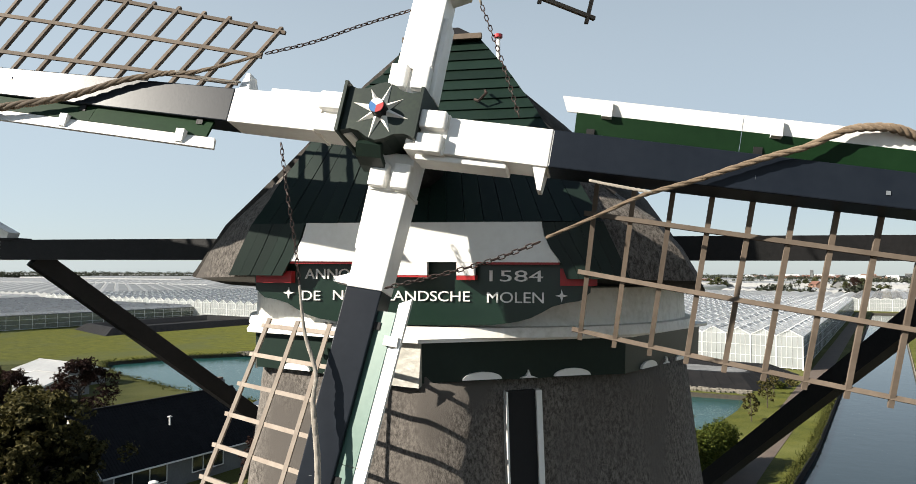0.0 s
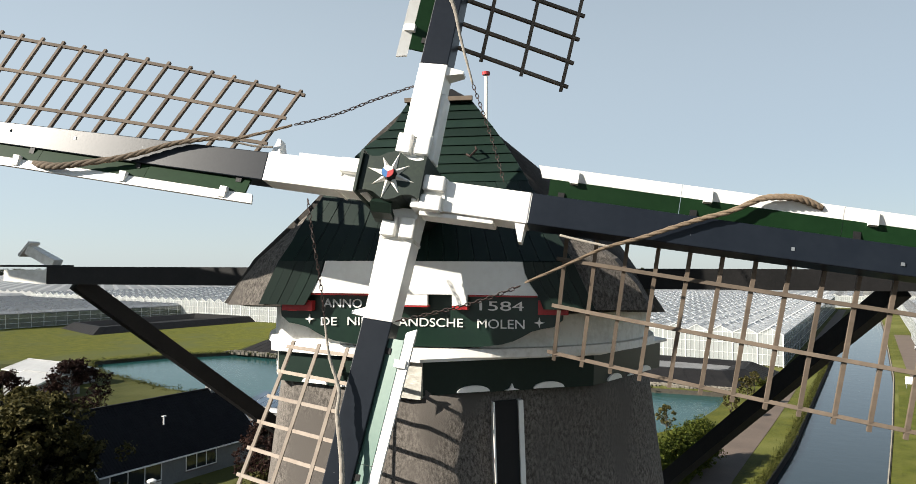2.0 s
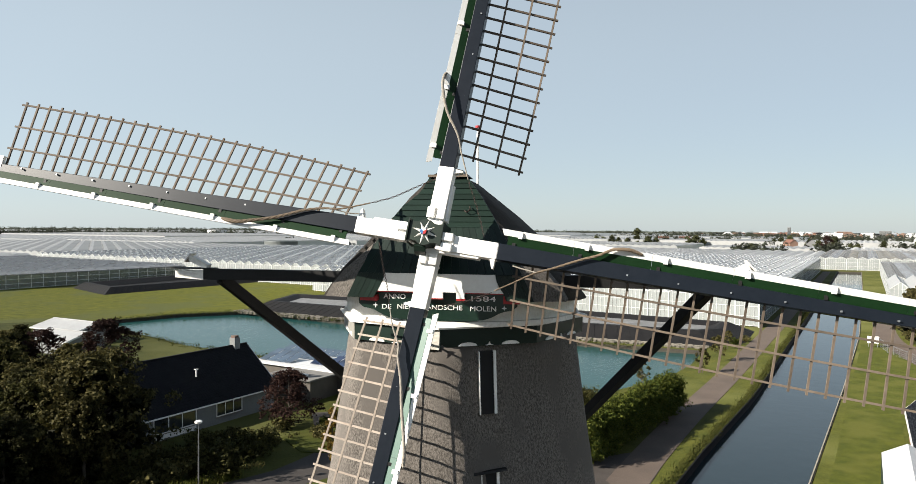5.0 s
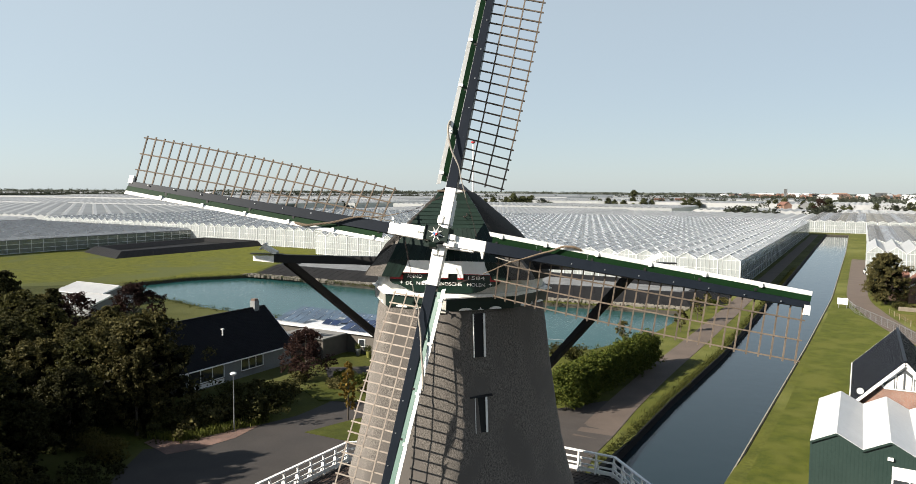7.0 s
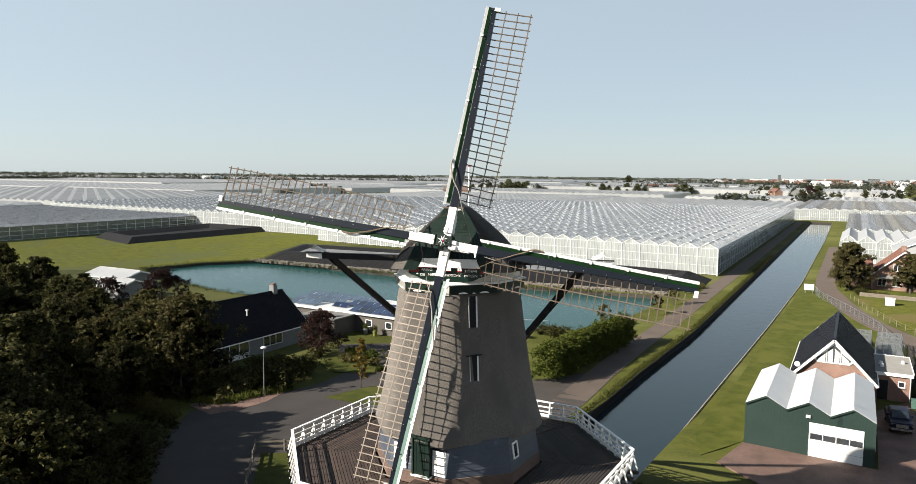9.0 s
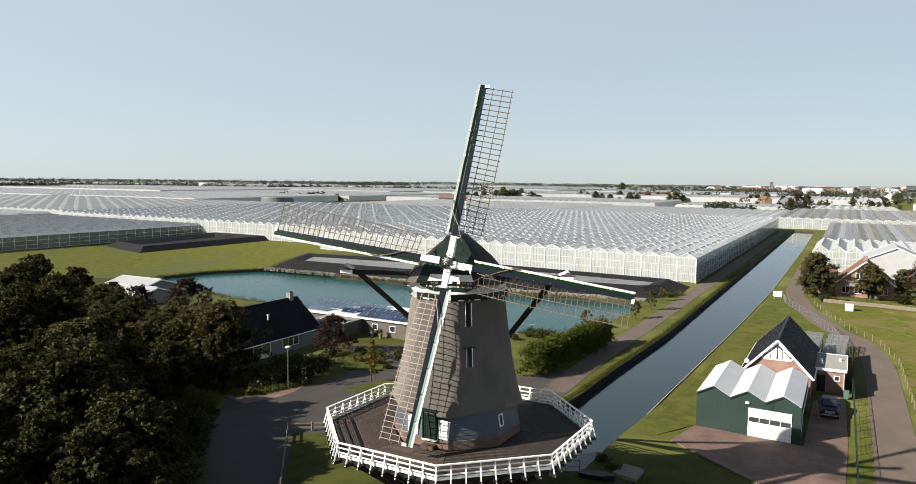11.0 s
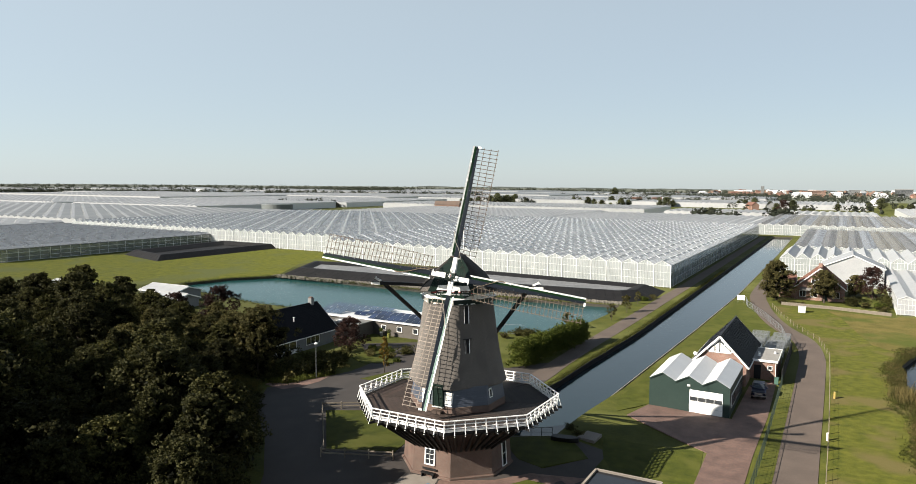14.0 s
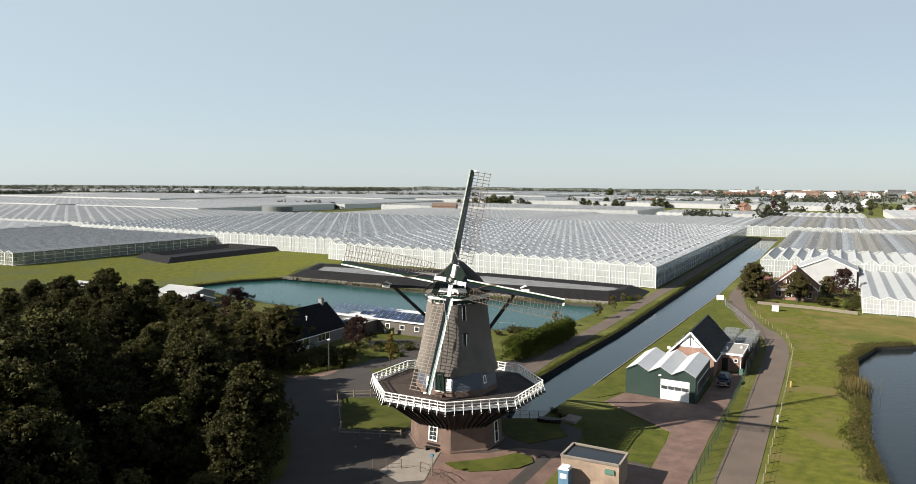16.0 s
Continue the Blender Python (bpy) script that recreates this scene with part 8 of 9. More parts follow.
cover("border_plants", "low dark border plants in front of the bungalow", "leaf", scatter(BORDER, 110, 61), (0.25, 0.5), 40, 0.18, 61, "plants", squash=0.9)
edge_line = [(-38.0, 14.7), (-35.6, 15.2), (-34.6, 17.0), (-34.0, 19.4), (-33.4, 21.4), (-33.1, 23.0)]
bl = dense(edge_line, 0.12)[:110]
blades("border_flowers", "spiky pale green plants along the bed's edge", "meadow_tuft", [(x + g_.normal(0, 0.3) - 0.25, y + g_.normal(0, 0.3), height(x, y)) for x, y in bl for _ in range(14)], 0.75, 66, "plants")
YARD_EDGE = [(-37.5, 10.6), (-32.6, 7.6), (-28.6, 2.4), (-23.4, -3.4), (-19.6, -6.8), (-22.0, -9.0), (-27.6, -4.0), (-33.4, 2.4), (-40, 7.4)]
cover("yard_bed", "dark low plants in the bed beside the yard", "leaf_dark", scatter(YARD_EDGE, 240, 68), (0.25, 0.6), 40, 0.18, 68, "plants", squash=0.8)
bh = thing("clipped_hedge", "clipped hedge with yellow-green top beside the yard", "hedge", (-38.5, 9.6, 0))
hq = random.Random(57)
part("leaves", leaf_mesh("leaves", [(-41.8 + 6.6 * q + hq.uniform(-0.5, 0.5) * 0.4, 9.9 - 0.9 * q + hq.uniform(-0.85, 0.85), height(-38, 9) + 0.2 + 1.45 * hq.random() ** 0.6) for q in (hq.random() for _ in range(230))], [hq.uniform(0.24, 0.38) for _ in range(230)], 56, 0.13, 58, "leaf_golden", up=0.4), "leaf_golden", bh)
s = Shape()
for i in range(12):
    s.tube([(-41.6 + 0.55 * i, 9.9 - 0.07 * i, height(-38, 9) - 0.05), (-41.6 + 0.55 * i, 9.9 - 0.07 * i, height(-38, 9) + 1.1)], 0.04, 5, 0.02)
part("stems", s, "bark", bh)
bank_r = random.Random(71)
shore = [(x, y) for x, y in lp if -20 < y < 97]
lush = [(x - bank_r.uniform(0.2, 3.8) * (0.7 + 0.3 * math.sin(y * 0.31)), y) for x, y in shore for _ in range(2)]
cover("bank_growth", "dense tall green growth along the lake's edge", "leaf_lush", lush, (0.30, 0.75), 52, 0.15, 64, "plants", 0.5, 0.8)
sedge = [(x - bank_r.uniform(0.2, 2.4), y) for x, y in shore for _ in range(2) if math.sin(y * 0.55) + math.sin(y * 0.21 + 1) > bank_r.uniform(-0.6, 0.8)]
cover("bank_sedge", "tawny sedge along the lake's edge", "reed", sedge, (0.3, 0.65), 52, 0.15, 65, "plants", 0.4, 0.9)
pond_edge = [p for p in dense(POND, 0.5) if p[0] < -24 or p[1] < 70]
cover("pond_reeds", "dark reeds along the pond's edge", "leaf_lush", [(x + bank_r.gauss(0, 0.5), y + bank_r.gauss(0, 0.5) - 0.5) for x, y in pond_edge], (0.35, 0.7), 30, 0.22, 69, "reeds", 0.4, 0.8)
cover("quay_growth", "rough growth along the canal's edge", "bank_grass", [(left_bank(27 + i * 0.25) - 0.45 + 0.25 * math.sin(i * 1.3), 27 + i * 0.25) for i in range(640)], (0.15, 0.42), 18, 0.2, 67, "grass", 0.5, 0.6)

# ---------------------------------------------------------------- lamps, signs, small things
lamp = thing("street_lamp", "slim grey street lamp with white head", "street lamp", (-33.8, 19.6, height(-33.8, 19.6)))
part("pole", Shape().tube([(-33.8, 19.6, 0), (-33.8, 19.6, 5.2)], 0.06, 8, 0.04), "galv", lamp)
part("head", Shape().loft([[(-33.8 + r * math.cos(a), 19.6 + r * math.sin(a), z) for a in np.linspace(0, 2 * math.pi, 12, endpoint=False)] for z, r in ((5.2, 0.10), (5.3, 0.28), (5.42, 0.30), (5.5, 0.14))]), "white", lamp, "white lamp head")
sp = thing("signpost", "blue-topped post on the forecourt", "post", (3.2, -11.5, height(3.2, -11.5)))
part("pole", Shape().tube([(3.2, -11.5, 0.7), (3.2, -11.5, 2.9)], 0.05), "galv", sp)
part("cap", Shape().box(3.05, -11.65, 2.9, 3.35, -11.35, 3.15), "blue_plastic", sp)
board = thing("canal_sign", "white board on posts beside the canal", "sign", (12.2, 127.5, 0))
part("board", Shape().box(11.5, 127.4, 0.7, 13.3, 127.5, 1.9), "white", board)
for x in (11.7, 13.1):
    part("post", Shape().box(x - 0.05, 127.45, 0, x + 0.05, 127.55, 1.9), "galv", board)
box_ = thing("meter_box", "white box on the meadow", "box", (26.4, 120, 0))
part("body", Shape().box(25.7, 119.5, 0, 27.2, 120.8, 1.25), "white", box_)
part("lid", Shape().box(25.6, 119.4, 1.25, 27.3, 120.9, 1.35), "metal_white", box_)
bin_ = thing("wheeled_bin", "green wheeled bin beside the screen fence", "bin", (26.3, 50.2, 0.04))
part("body", Shape().loft([[(26.05, 49.95, 0.1), (26.55, 49.95, 0.1), (26.55, 50.45, 0.1), (26.05, 50.45, 0.1)], [(26.0, 49.88, 1.0), (26.6, 49.88, 1.0), (26.6, 50.5, 1.0), (26.0, 50.5, 1.0)]]), "green_pale", bin_)
part("lid", Shape().box(25.98, 49.85, 1.0, 26.62, 50.53, 1.07), "green_pale", bin_)
for x, y, z in ((33.9, 46.5, 0.95), (33.4, 27.5, 0.9)):
    pp = thing("marker_post", "short pale marker post at the lane", "post", (x, y, 0))
    part("post", Shape().box(x - 0.12, y - 0.12, 0, x + 0.12, y + 0.12, z), "yellow" if y > 40 else "white_old", pp)
bz = height(8.0, 10.4) + 0.05
boat = thing("rowing_boat", "small dark rowing boat on the grass by the quay", "boat", (8.0, 10.4, bz))
part("hull", Shape().loft([[(6.5 + q * 2.9, 10.1 + q * 0.5 + s_ * w, bz + z) for s_, z in ((-1, 0.5), (-0.7, 0.0), (0.7, 0.0), (1, 0.5))] for q, w in ((0, 0.42), (0.3, 0.62), (0.7, 0.6), (1.0, 0.12))]), "black", boat, "tarred hull")
part("seat", Shape().box(7.6, 9.8, bz + 0.36, 7.9, 10.85, bz + 0.40), "lath", boat)
jetty = thing("jetty", "grey concrete slab on the grass by the quay", "jetty", (9.9, 13.2, height(9.9, 13.2)))
part("slab", Shape().hexa([(x, y, height(9.0, 13.2) + z) for z in (-0.2, 0.12) for x, y in ((8.7, 12.2), (10.8, 11.8), (10.9, 14.3), (9.1, 14.7))]), "concrete", jetty)
# plant racks behind the brick house
for i, (x, y) in enumerate(((19.6, 65.6), (23.2, 65.0), (19.6, 69.6), (23.2, 69.0), (19.8, 73.6), (23.4, 73.0), (20.0, 77.6), (23.6, 77.0))):
    rk = thing("plant_rack", "grey steel plant rack with shelves", "rack", (x, y, 0), "racks behind the house")
    for a in (0, 2.8):
        for b in (0, 3.6):
            part("upright", Shape().box(x + a - 0.05, y + b - 0.05, 0, x + a + 0.05, y + b + 0.05, 2.1), "galv", rk)
    for z in (0.7, 1.4, 2.05):
        s = Shape()
        for b in np.arange(0, 3.61, 0.6):
            s.box(x - 0.05, y + b - 0.03, z, x + 2.85, y + b + 0.03, z + 0.06)
        for a in np.arange(0, 2.81, 0.7):
            s.box(x + a - 0.03, y - 0.05, z, x + a + 0.03, y + 3.65, z + 0.06)
        part("shelf", s, "galv", rk)
# planters in front of the flat-roofed building
for px_, py_, mat_, lab_ in ((-42.6, 50.0, "galv", "grey planter with a small shrub by the wall"), (-40.6, 49.6, "pot_lime", "yellow-green plant pot by the wall")):
    pt = thing("plant_pot", lab_, "pot", (px_, py_, 0))
    part("pot", Shape().loft([[(px_ + r * math.cos(a), py_ + r * math.sin(a), z) for a in np.linspace(0, 2 * math.pi, 12, endpoint=False)] for z, r in ((0.0, 0.26), (0.7, 0.36), (0.72, 0.40), (0.82, 0.40), (0.8, 0.33))]), mat_, pt)
    part("leaves", leaf_mesh("leaves", [(px_ + 0.2 * math.cos(k), py_ + 0.2 * math.sin(k), 1.0 + 0.12 * (k % 4)) for k in range(10)], [0.28] * 10, 40, 0.13, 77, "leaf_hedge"), "leaf_hedge", pt)

# goal frame on the pond lawn
gf = thing("goal_frame", "thin white goal frame on the lawn", "goal", (-21, 63.5, 0))
part("frame", Shape().tube([(-22.9, 63.0, 0), (-22.9, 63.0, 2.0), (-19.2, 63.9, 2.0), (-19.2, 63.9, 0)], 0.04), "galv", gf)
part("back_frame", Shape().tube([(-22.9, 63.0, 2.0), (-23.2, 64.2, 0.05), (-19.5, 65.1, 0.05), (-19.2, 63.9, 2.0)], 0.03), "galv", gf)
# white van on the lane far on
van = thing("parked_car", "white parked car on the lane", "car", (17.0, 193, 0.05), turn=10)
part("body", Shape().loft([[(-0.85, -2.1, 0.4), (0.85, -2.1, 0.4), (0.85, -2.1, 0.85), (-0.85, -2.1, 0.85)], [(-0.9, -1.0, 0.3), (0.9, -1.0, 0.3), (0.9, -1.0, 1.0), (-0.9, -1.0, 1.0)], [(-0.9, 2.0, 0.3), (0.9, 2.0, 0.3), (0.9, 2.0, 1.0), (-0.9, 2.0, 1.0)]]), "car_white", van, world=False)
part("cabin", Shape().loft([[(-0.85, -1.0, 0.95), (0.85, -1.0, 0.95), (0.85, 1.9, 0.95), (-0.85, 1.9, 0.95)], [(-0.68, -0.3, 1.5), (0.68, -0.3, 1.5), (0.68, 1.5, 1.5), (-0.68, 1.5, 1.5)]]), "glass", van, "dark windows", world=False)
for sx in (-0.85, 0.85):
    for yy in (-1.3, 1.3):
        part("wheel", Shape().loft([[(sx + d, yy + 0.32 * math.cos(a), 0.32 + 0.32 * math.sin(a)) for a in np.linspace(0, 2 * math.pi, 12, endpoint=False)] for d in (-0.1, 0.1)]), "rubber", van, world=False)

# farmhouse beyond the meadow
fh = gable_house("farmhouse", "old farmhouse with red-brown tiled roof and white-trimmed gable", 23.6, 141, 35.2, 153, 3.2, 8.2, "brick_house", "tile_red", "y", cat="house")
gable_house("farmhouse_wing", "low tiled side wing of the farmhouse", 19.9, 143, 23.5, 150, 2.6, 5.6, "brick_house", "tile_red", "x", cat="house")
for u, z0_, z1_ in ((25.6, 0.9, 2.3), (28.2, 0.9, 2.3), (33.2, 0.9, 2.3), (28.3, 4.2, 5.4), (30.6, 4.2, 5.4)):
    wall_window(fh, (u, 141), (1, 0), (0, -1), 1.4, z0_, z1_, 2)
part("door", Shape().box(30.2, 140.92, 0.1, 31.2, 141.0, 2.2), "green", fh, "dark green front door")
part("awning", Shape().hexa([(25.0, 139.9, 2.5), (28.8, 139.9, 2.5), (28.8, 141, 3.1), (25.0, 141, 3.1), (25.0, 139.9, 2.56), (28.8, 139.9, 2.56), (28.8, 141, 3.16), (25.0, 141, 3.16)]), "roofing", fh, "blue-grey canopy over the windows")
part("chimney", Shape().box(28.9, 143, 7.4, 29.8, 143.9, 9.3), "brick_house", fh)
gable_house("packing_shed", "large white packing shed beside the greenhouse", 29.0, 174, 45.0, 190, 5.6, 9.2, "gh_white", "gh_white", "y", cat="shed", tiles=False)
s = thing("garden_wall", "low weathered timber wall in front of the farm", "wall", (35, 127, 0))
part("wall", Shape().beam((21.5, 129.5, 0.35), (33, 128.0, 0.35), 0.4, 0.7).beam((33, 128.0, 0.35), (44.5, 124.5, 0.35), 0.4, 0.7), "fence_wood", s)

# ---------------------------------------------------------------- the distance
def far_roofs(name, x0, y0, x1, y1, high, label, mat="far_roof", bay=6.4):
    """A far greenhouse block: walls and a sawtooth roof, ridges along y."""
    t = thing(name, label, "greenhouse", ((x0 + x1) / 2, (y0 + y1) / 2, 0), "far greenhouses")
    n = max(2, int((x1 - x0) / bay))
    s = Shape()
    w = (x1 - x0) / n
    for i in range(n):
        a, m, b = x0 + i * w, x0 + (i + 0.5) * w, x0 + (i + 1) * w
        s.add([(a, y0, high), (m, y0, high + bay * 0.16), (m, y1, high + bay * 0.16), (a, y1, high)], [(0, 1, 2, 3)])
        s.add([(m, y0, high + bay * 0.16), (b, y0, high), (b, y1, high), (m, y1, high + bay * 0.16)], [(0, 1, 2, 3)])
        s.add([(a, y0, 0.2), (b, y0, 0.2), (b, y0, high), (m, y0, high + bay * 0.16), (a, y0, high)], [(0, 1, 2, 3, 4)])
    part("roof", s, mat, t, "pale far glass roof")
    if y0 < 1000:
        g = Shape()
        step = 9.0 if y0 < 650 else 15.0
        for i in range(n + 1):
            x = x0 + i * w
            g.box(x - 0.12, y0, high - 0.1, x + 0.12, y1, high + 0.08)
        part("gutter", g, "gh_rafter", t, kind="stuff")
        g = Shape()
        for i in range(n):
            m = x0 + (i + 0.5) * w
            y = y0 + 3 + (i % 2) * step / 2
            while y < y1 - 3:
                for sg in (-1, 1):
                    a, b = m + sg * 0.15, m + sg * w * 0.26
                    za, zb = high + bay * 0.16 + 0.12, high + bay * 0.08 + 0.1
                    g.hexa([(a, y, za), (b, y, zb), (b, y + 2.0, zb), (a, y + 2.0, za), (a, y, za + 0.06), (b, y, zb + 0.06), (b, y + 2.0, zb + 0.06), (a, y + 2.0, za + 0.06)])
                y += step
        part("vents", g, "far_vent", t, "pale roof vents", kind="stuff")
    part("wall", Shape().box(x0 + 0.1, y0 + 0.2, 0, x1 - 0.1, y1, high - 0.1), "gh_bar", t)
    return t


fr = random.Random(77)
LAB = "pale far greenhouse on the polder"
for x0, y0, x1, y1 in ((-640, 205, -335, 380), (-520, 90, -352, 196), (-760, 60, -540, 190), (-330, 408, -150, 560), (-640, 400, -470, 600), (-145, 402, -12, 540), (246, 240, 420, 390), (246, 402, 420, 580), (120, 118, 260, 226),
                       (-900, 210, -655, 390), (-420, 620, -130, 740), (-760, 620, -470, 860), (-110, 610, 60, 690), (80, 600, 330, 800), (360, 600, 620, 820), (-1150, 420, -700, 600), (-1180, 640, -800, 900), (-560, 930, -240, 1200), (-220, 920, 60, 1120), (-980, 930, -620, 1250), (110, 840, 460, 1060), (520, 860, 900, 1100), (-1500, 900, -1040, 1300), (-420, 1250, -80, 1500), (-860, 1300, -480, 1600), (-1500, 1350, -920, 1750), (-700, 1680, -260, 2000), (-1900, 1200, -1540, 1700), (-1250, 1800, -760, 2150), (-2100, 700, -1560, 1100), (-1560, 300, -1180, 600), (-1300, 80, -930, 380)):
    far_roofs("far_greenhouse", x0, y0, x1, y1, fr.uniform(5.0, 6.5), LAB, ("far_roof", "far_roof_b", "far_roof_c")[fr.randrange(3)], 6.4)
for x, y, r, h_ in ((-440, 470, 14.5, 7.5), (-750, 608, 20, 5.0), (-1160, 1062, 20, 12), (-300, 560, 9, 4)):
    tk = thing("storage_tank", "round grey water storage tank", "tank", (x, y, 0), "far tanks")
    part("shell", Shape().loft([[(x + q * math.cos(a), y + q * math.sin(a), z) for a in np.linspace(0, 2 * math.pi, 28, endpoint=False)] for z, q in ((0, r), (h_, r), (h_ + 0.5, r * 0.9))]), "tank_dark" if x > -500 else "metal_white", tk)
    part("rim", Shape().loft([[(x + q * math.cos(a), y + q * math.sin(a), z) for a in np.linspace(0, 2 * math.pi, 28, endpoint=False)] for z, q in ((h_ - 0.3, r + 0.1), (h_ + 0.1, r + 0.1), (h_ + 0.1, r - 0.3))]), "galv", tk)


def far_wood(name, label, lines, count, seed, mat="leaf_far", tall=(5, 11)):
    """Rows of far trees, as clumps of leaf cards in one object."""
    g = random.Random(seed)
    cs, rs = [], []
    for _ in range(count):
        (x0, y0), (x1, y1), spread = g.choice(lines)
        q = g.random()
        h_ = g.uniform(*tall)
        x, y = x0 + (x1 - x0) * q + g.gauss(0, spread), y0 + (y1 - y0) * q + g.gauss(0, spread)
        for j in range(4):
            cs.append((x + g.gauss(0, h_ * 0.28), y + g.gauss(0, h_ * 0.28), h_ * g.uniform(0.25, 0.85)))
            rs.append(h_ * g.uniform(0.22, 0.36))
    return tagged(new(name, leaf_mesh(name, cs, rs, 16, 2.4, seed, mat, up=0.3)), label, "trees", "", "stuff")


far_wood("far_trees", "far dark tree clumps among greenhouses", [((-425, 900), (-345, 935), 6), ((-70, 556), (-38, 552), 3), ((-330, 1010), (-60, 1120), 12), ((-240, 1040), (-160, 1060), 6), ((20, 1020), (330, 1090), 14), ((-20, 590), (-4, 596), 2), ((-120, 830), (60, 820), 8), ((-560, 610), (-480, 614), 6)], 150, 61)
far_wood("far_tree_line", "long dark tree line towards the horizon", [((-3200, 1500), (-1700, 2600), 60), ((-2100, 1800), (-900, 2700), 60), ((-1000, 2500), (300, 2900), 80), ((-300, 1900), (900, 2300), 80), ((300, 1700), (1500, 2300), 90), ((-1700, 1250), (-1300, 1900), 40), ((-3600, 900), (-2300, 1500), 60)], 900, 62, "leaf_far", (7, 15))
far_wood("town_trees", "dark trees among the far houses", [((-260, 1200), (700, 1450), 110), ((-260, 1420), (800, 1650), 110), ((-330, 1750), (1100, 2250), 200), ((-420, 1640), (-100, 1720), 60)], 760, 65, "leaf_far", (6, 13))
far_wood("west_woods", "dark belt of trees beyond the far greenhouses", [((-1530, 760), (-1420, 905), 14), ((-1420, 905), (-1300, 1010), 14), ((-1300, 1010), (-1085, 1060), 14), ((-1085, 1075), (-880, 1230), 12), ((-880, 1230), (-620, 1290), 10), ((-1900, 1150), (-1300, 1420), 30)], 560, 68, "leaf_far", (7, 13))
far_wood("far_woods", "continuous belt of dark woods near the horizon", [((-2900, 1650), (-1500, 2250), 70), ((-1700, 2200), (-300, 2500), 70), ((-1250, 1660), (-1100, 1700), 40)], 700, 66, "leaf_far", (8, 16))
dune = Shape()
for i in range(60):
    x = -4400 + i * 150
    y = 4250 + 150 * math.sin(i * 1.7)
    h_ = 4 + 3 * abs(math.sin(i * 2.3))
    dune.loft([[(x - 130, y, 0), (x - 60, y, h_ * 0.6), (x, y, h_), (x + 60, y, h_ * 0.7), (x + 130, y, 0)], [(x - 130, y + 60, 0), (x - 60, y + 60, h_ * 0.6), (x, y + 60, h_), (x + 60, y + 60, h_ * 0.7), (x + 130, y + 60, 0)]])
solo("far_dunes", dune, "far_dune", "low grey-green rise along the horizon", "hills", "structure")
# far town: many small houses with their roofs, a few blocks and towers
def town_house(x, y, w, l, h_, turn, wall, roof, label="far brick house with tiled roof"):
    t = thing("town_house", label, "house", (x, y, 0), "far town", turn=turn)
    part("wall", Shape().add([(-w / 2, -l / 2, 0), (w / 2, -l / 2, 0), (w / 2, -l / 2, h_), (0, -l / 2, h_ + w * 0.4), (-w / 2, -l / 2, h_), (-w / 2, l / 2, 0), (w / 2, l / 2, 0), (w / 2, l / 2, h_), (0, l / 2, h_ + w * 0.4), (-w / 2, l / 2, h_)], [(0, 1, 2, 3, 4), (9, 8, 7, 6, 5), (1, 6, 7, 2), (5, 0, 4, 9)]), wall, t, world=False)
    part("roof", Shape().hexa([(-w / 2 - 0.4, -l / 2 - 0.3, h_ - 0.2), (0, -l / 2 - 0.3, h_ + w * 0.4), (0, l / 2 + 0.3, h_ + w * 0.4), (-w / 2 - 0.4, l / 2 + 0.3, h_ - 0.2), (-w / 2 - 0.4, -l / 2 - 0.3, h_ + 0.1), (0, -l / 2 - 0.3, h_ + w * 0.4 + 0.3), (0, l / 2 + 0.3, h_ + w * 0.4 + 0.3), (-w / 2 - 0.4, l / 2 + 0.3, h_ + 0.1)]).hexa([(0, -l / 2 - 0.3, h_ + w * 0.4), (w / 2 + 0.4, -l / 2 - 0.3, h_ - 0.2), (w / 2 + 0.4, l / 2 + 0.3, h_ - 0.2), (0, l / 2 + 0.3, h_ + w * 0.4), (0, -l / 2 - 0.3, h_ + w * 0.4 + 0.3), (w / 2 + 0.4, -l / 2 - 0.3, h_ + 0.1), (w / 2 + 0.4, l / 2 + 0.3, h_ + 0.1), (0, l / 2 + 0.3, h_ + w * 0.4 + 0.3)]), roof, t, world=False)
    return t


protos = [town_house(-100, 1950, 9, 14, 6, 10, "brick_far", "tile_red"), town_house(-60, 1980, 10, 18, 6, 100, "render", "tile_dark"), town_house(-20, 1940, 9, 26, 6.5, 80, "brick_far", "tile_far"), town_house(20, 1990, 14, 30, 7, 5, "metal_white", "metal_white", "far pale flat-sided building among houses")]
for i in range(115):
    x = fr.uniform(-450, 1500)
    y = 2500 + 0.42 * max(0, x) + fr.uniform(0, 1200)
    p_ = protos[fr.choice((0, 0, 1, 2, 2, 3))]
    copy_thing(p_, Matrix.Translation((x, y, 0)) @ Matrix.Rotation(fr.uniform(0, 3.1), 4, "Z"))
for i in range(170):
    x = fr.uniform(-380, 1150)
    y = 1900 + 0.25 * max(0, x) + fr.uniform(0, 900)
    copy_thing(protos[fr.choice((0, 0, 1, 2, 2, 0, 1, 3))], Matrix.Translation((x, y, 0)) @ Matrix.Rotation(fr.uniform(0, 3.1), 4, "Z"))
for x, y in ((-242, 1040), (-215, 1052), (-60, 850), (-40, 860), (40, 1110), (75, 1120), (-330, 605), (110, 820), (140, 826)):
    copy_thing(protos[fr.randrange(4)], Matrix.Translation((x, y, 0)) @ Matrix.Rotation(fr.uniform(0, 3.1), 4, "Z"))
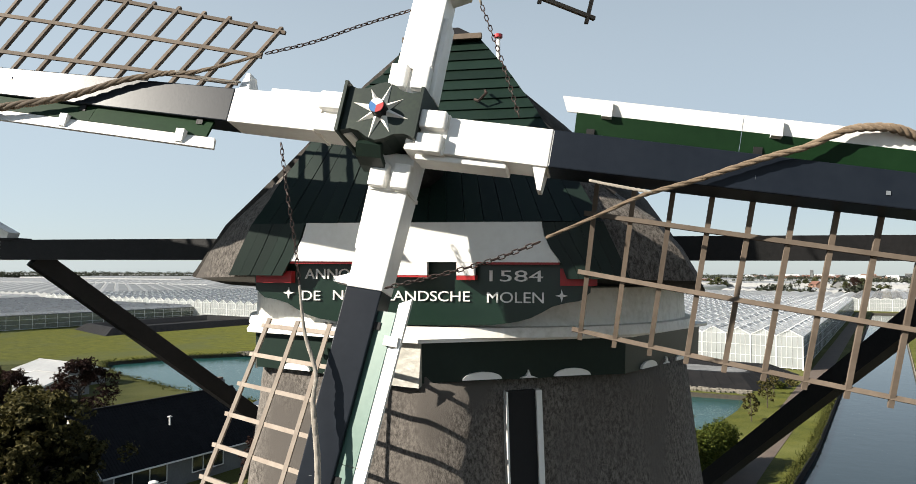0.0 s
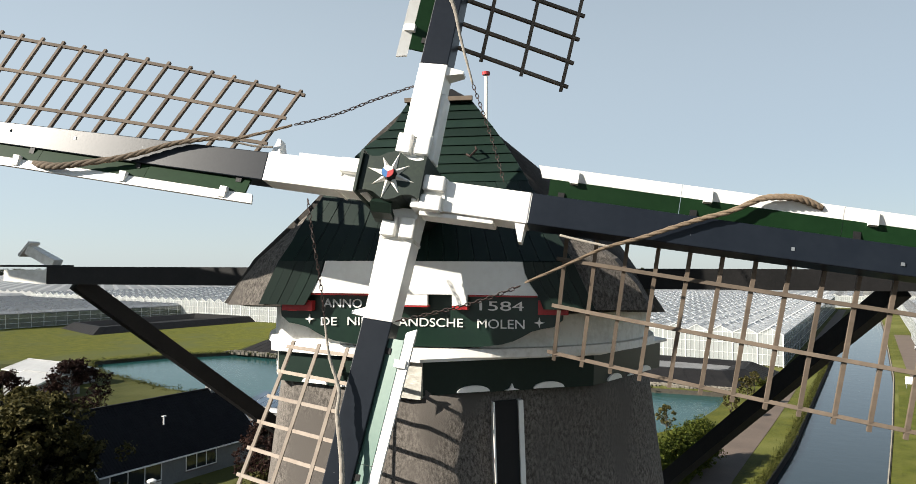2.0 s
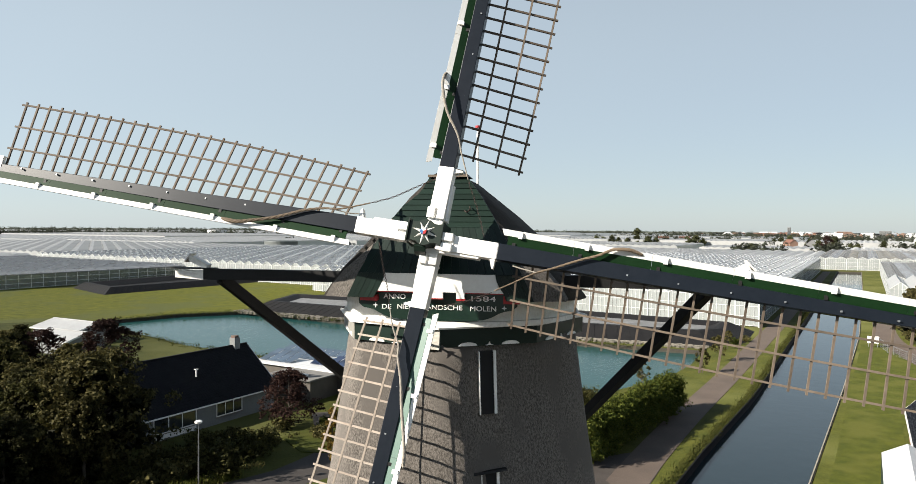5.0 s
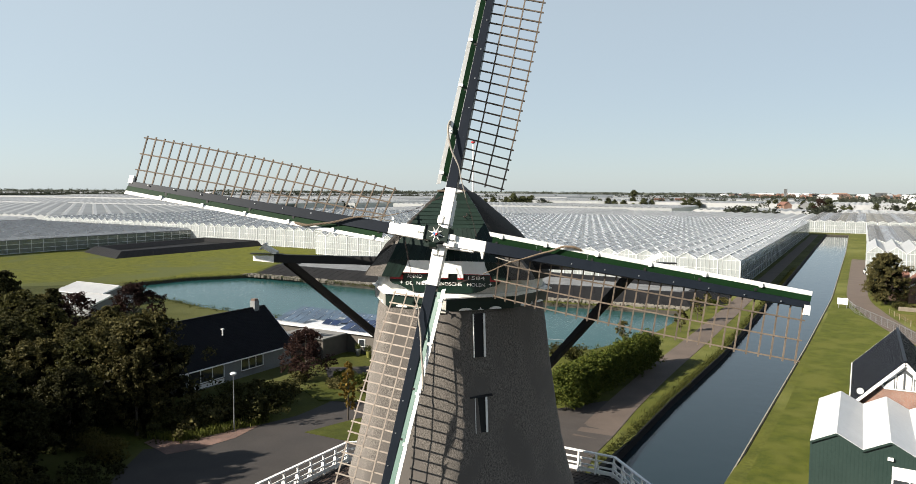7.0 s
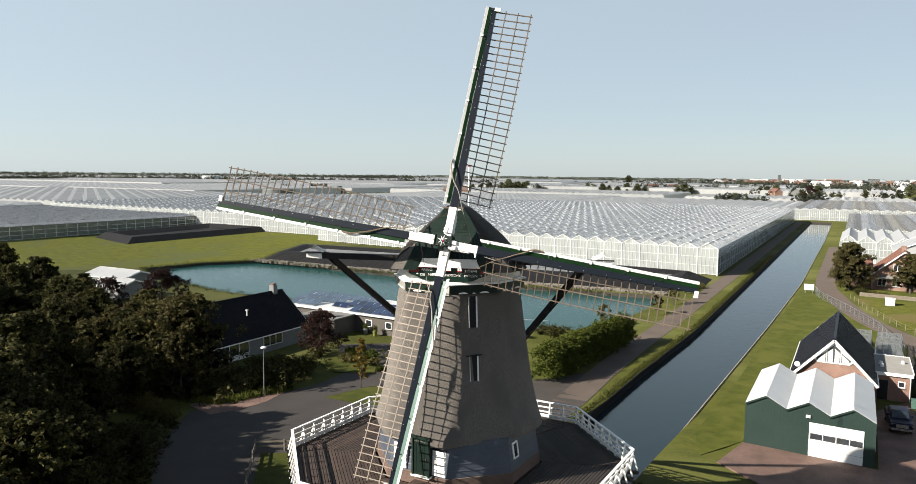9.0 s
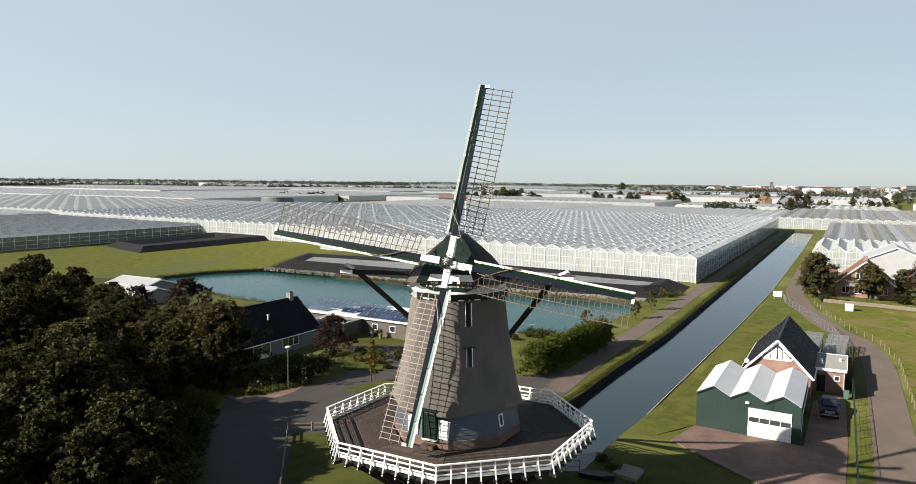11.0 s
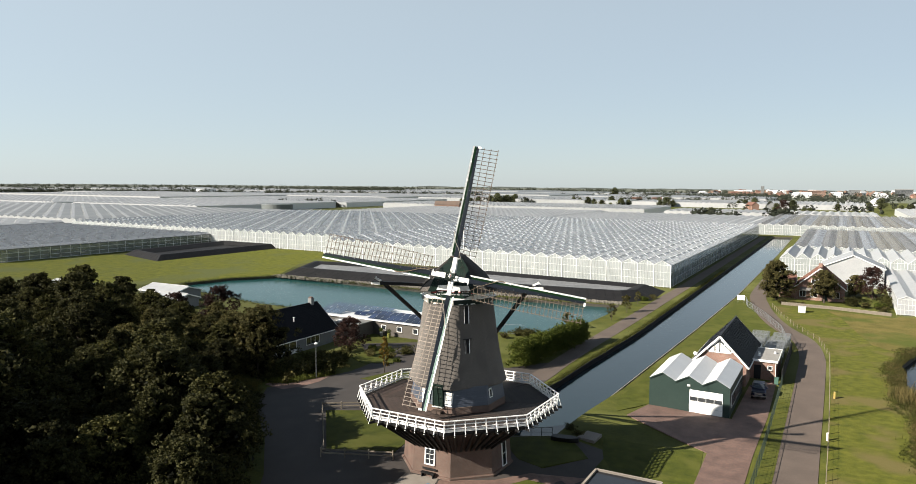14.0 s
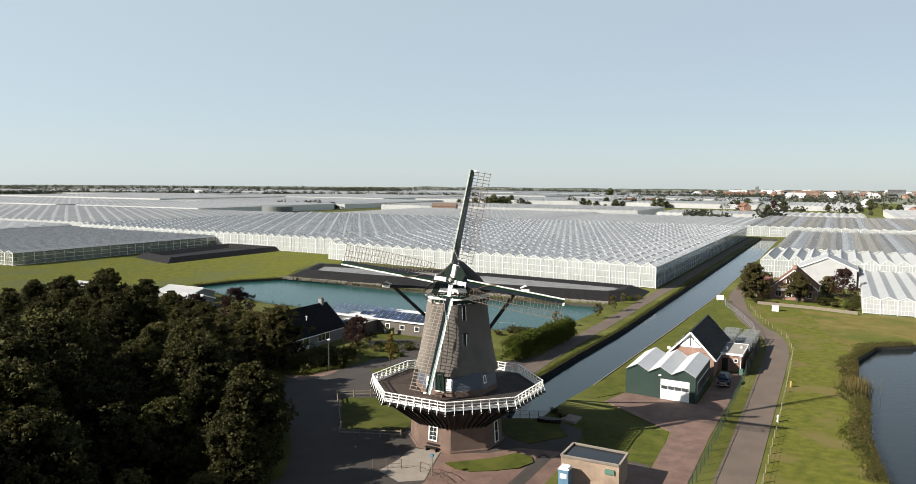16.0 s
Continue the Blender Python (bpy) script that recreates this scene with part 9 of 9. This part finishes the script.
for x, y, w, h_ in ((-182, 2300, 8, 27), (60, 2350, 30, 18), (180, 2300, 44, 22), (330, 2450, 50, 20), (520, 2400, 40, 24), (-40, 2250, 36, 16), (700, 2500, 60, 26)):
    tb = thing("tower_block" if h_ > 30 else "apartment_block", "far grey apartment block on the horizon", "building", (x, y, 0), "far town")
    part("wall", Shape().box(x - w / 2, y - 7, 0, x + w / 2, y + 7, h_), "render" if h_ > 17 else "brick_far", tb)
    for k in range(1, int(h_ / 3)):
        part("window_band", Shape().box(x - w / 2 + 0.5, y - 7.1, k * 3, x + w / 2 - 0.5, y - 7.0, k * 3 + 1.4), "glass", tb)
crane = thing("tower_crane", "thin red tower crane on the horizon", "crane", (255, 2250, 0))
part("mast", Shape().beam((255, 2250, 0), (255, 2250, 48), 2.0, 2.0), "rust", crane)
part("jib", Shape().beam((238, 2250, 47), (290, 2250, 47), 1.4, 1.6), "rust", crane)

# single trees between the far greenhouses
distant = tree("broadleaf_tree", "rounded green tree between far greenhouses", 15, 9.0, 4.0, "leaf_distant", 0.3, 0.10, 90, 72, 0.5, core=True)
plant(distant, -396, 766, 1.1)
for i, (x, y, h_) in enumerate(((-388, 773, 10), (-380, 778, 12), (-362, 797, 16), (-353, 803, 13), (-346, 810, 12.5), (-225, 803, 10), (-211, 790, 7), (-213, 842, 12), (-205, 849, 9.7), (-177, 903, 9.4), (-170, 910, 12.6), (-163, 914, 8.7), (-65, 576, 9.5), (-71, 596, 7), (-40, 560, 5), (-54, 570, 5.5), (-84, 928, 9.5), (-77, 932, 11), (-73, 997, 12.7), (-42, 862, 10.3), (-29, 788, 10), (-21, 757, 14.3), (-16, 836, 12.9), (5, 696, 8.4), (-1, 739, 7.6), (28, 876, 9), (46, 849, 7.3), (61, 903, 10), (74, 960, 14.7), (92, 908, 7.8), (98, 853, 10.3), (-427, 1577, 21), (-423, 909, 11), (-415, 918, 13), (-406, 929, 12), (-398, 938, 13), (-321, 979, 10), (-302, 952, 9), (-282, 929, 11), (-266, 904, 9), (-257, 957, 12), (-182, 956, 12), (-204, 1017, 10), (-70, 619, 9), (-52, 578, 6))):
    plant_copy(copper if i == 21 else distant, x, y, h_ / (6.5 if i == 21 else 9.0), i * 1.1)
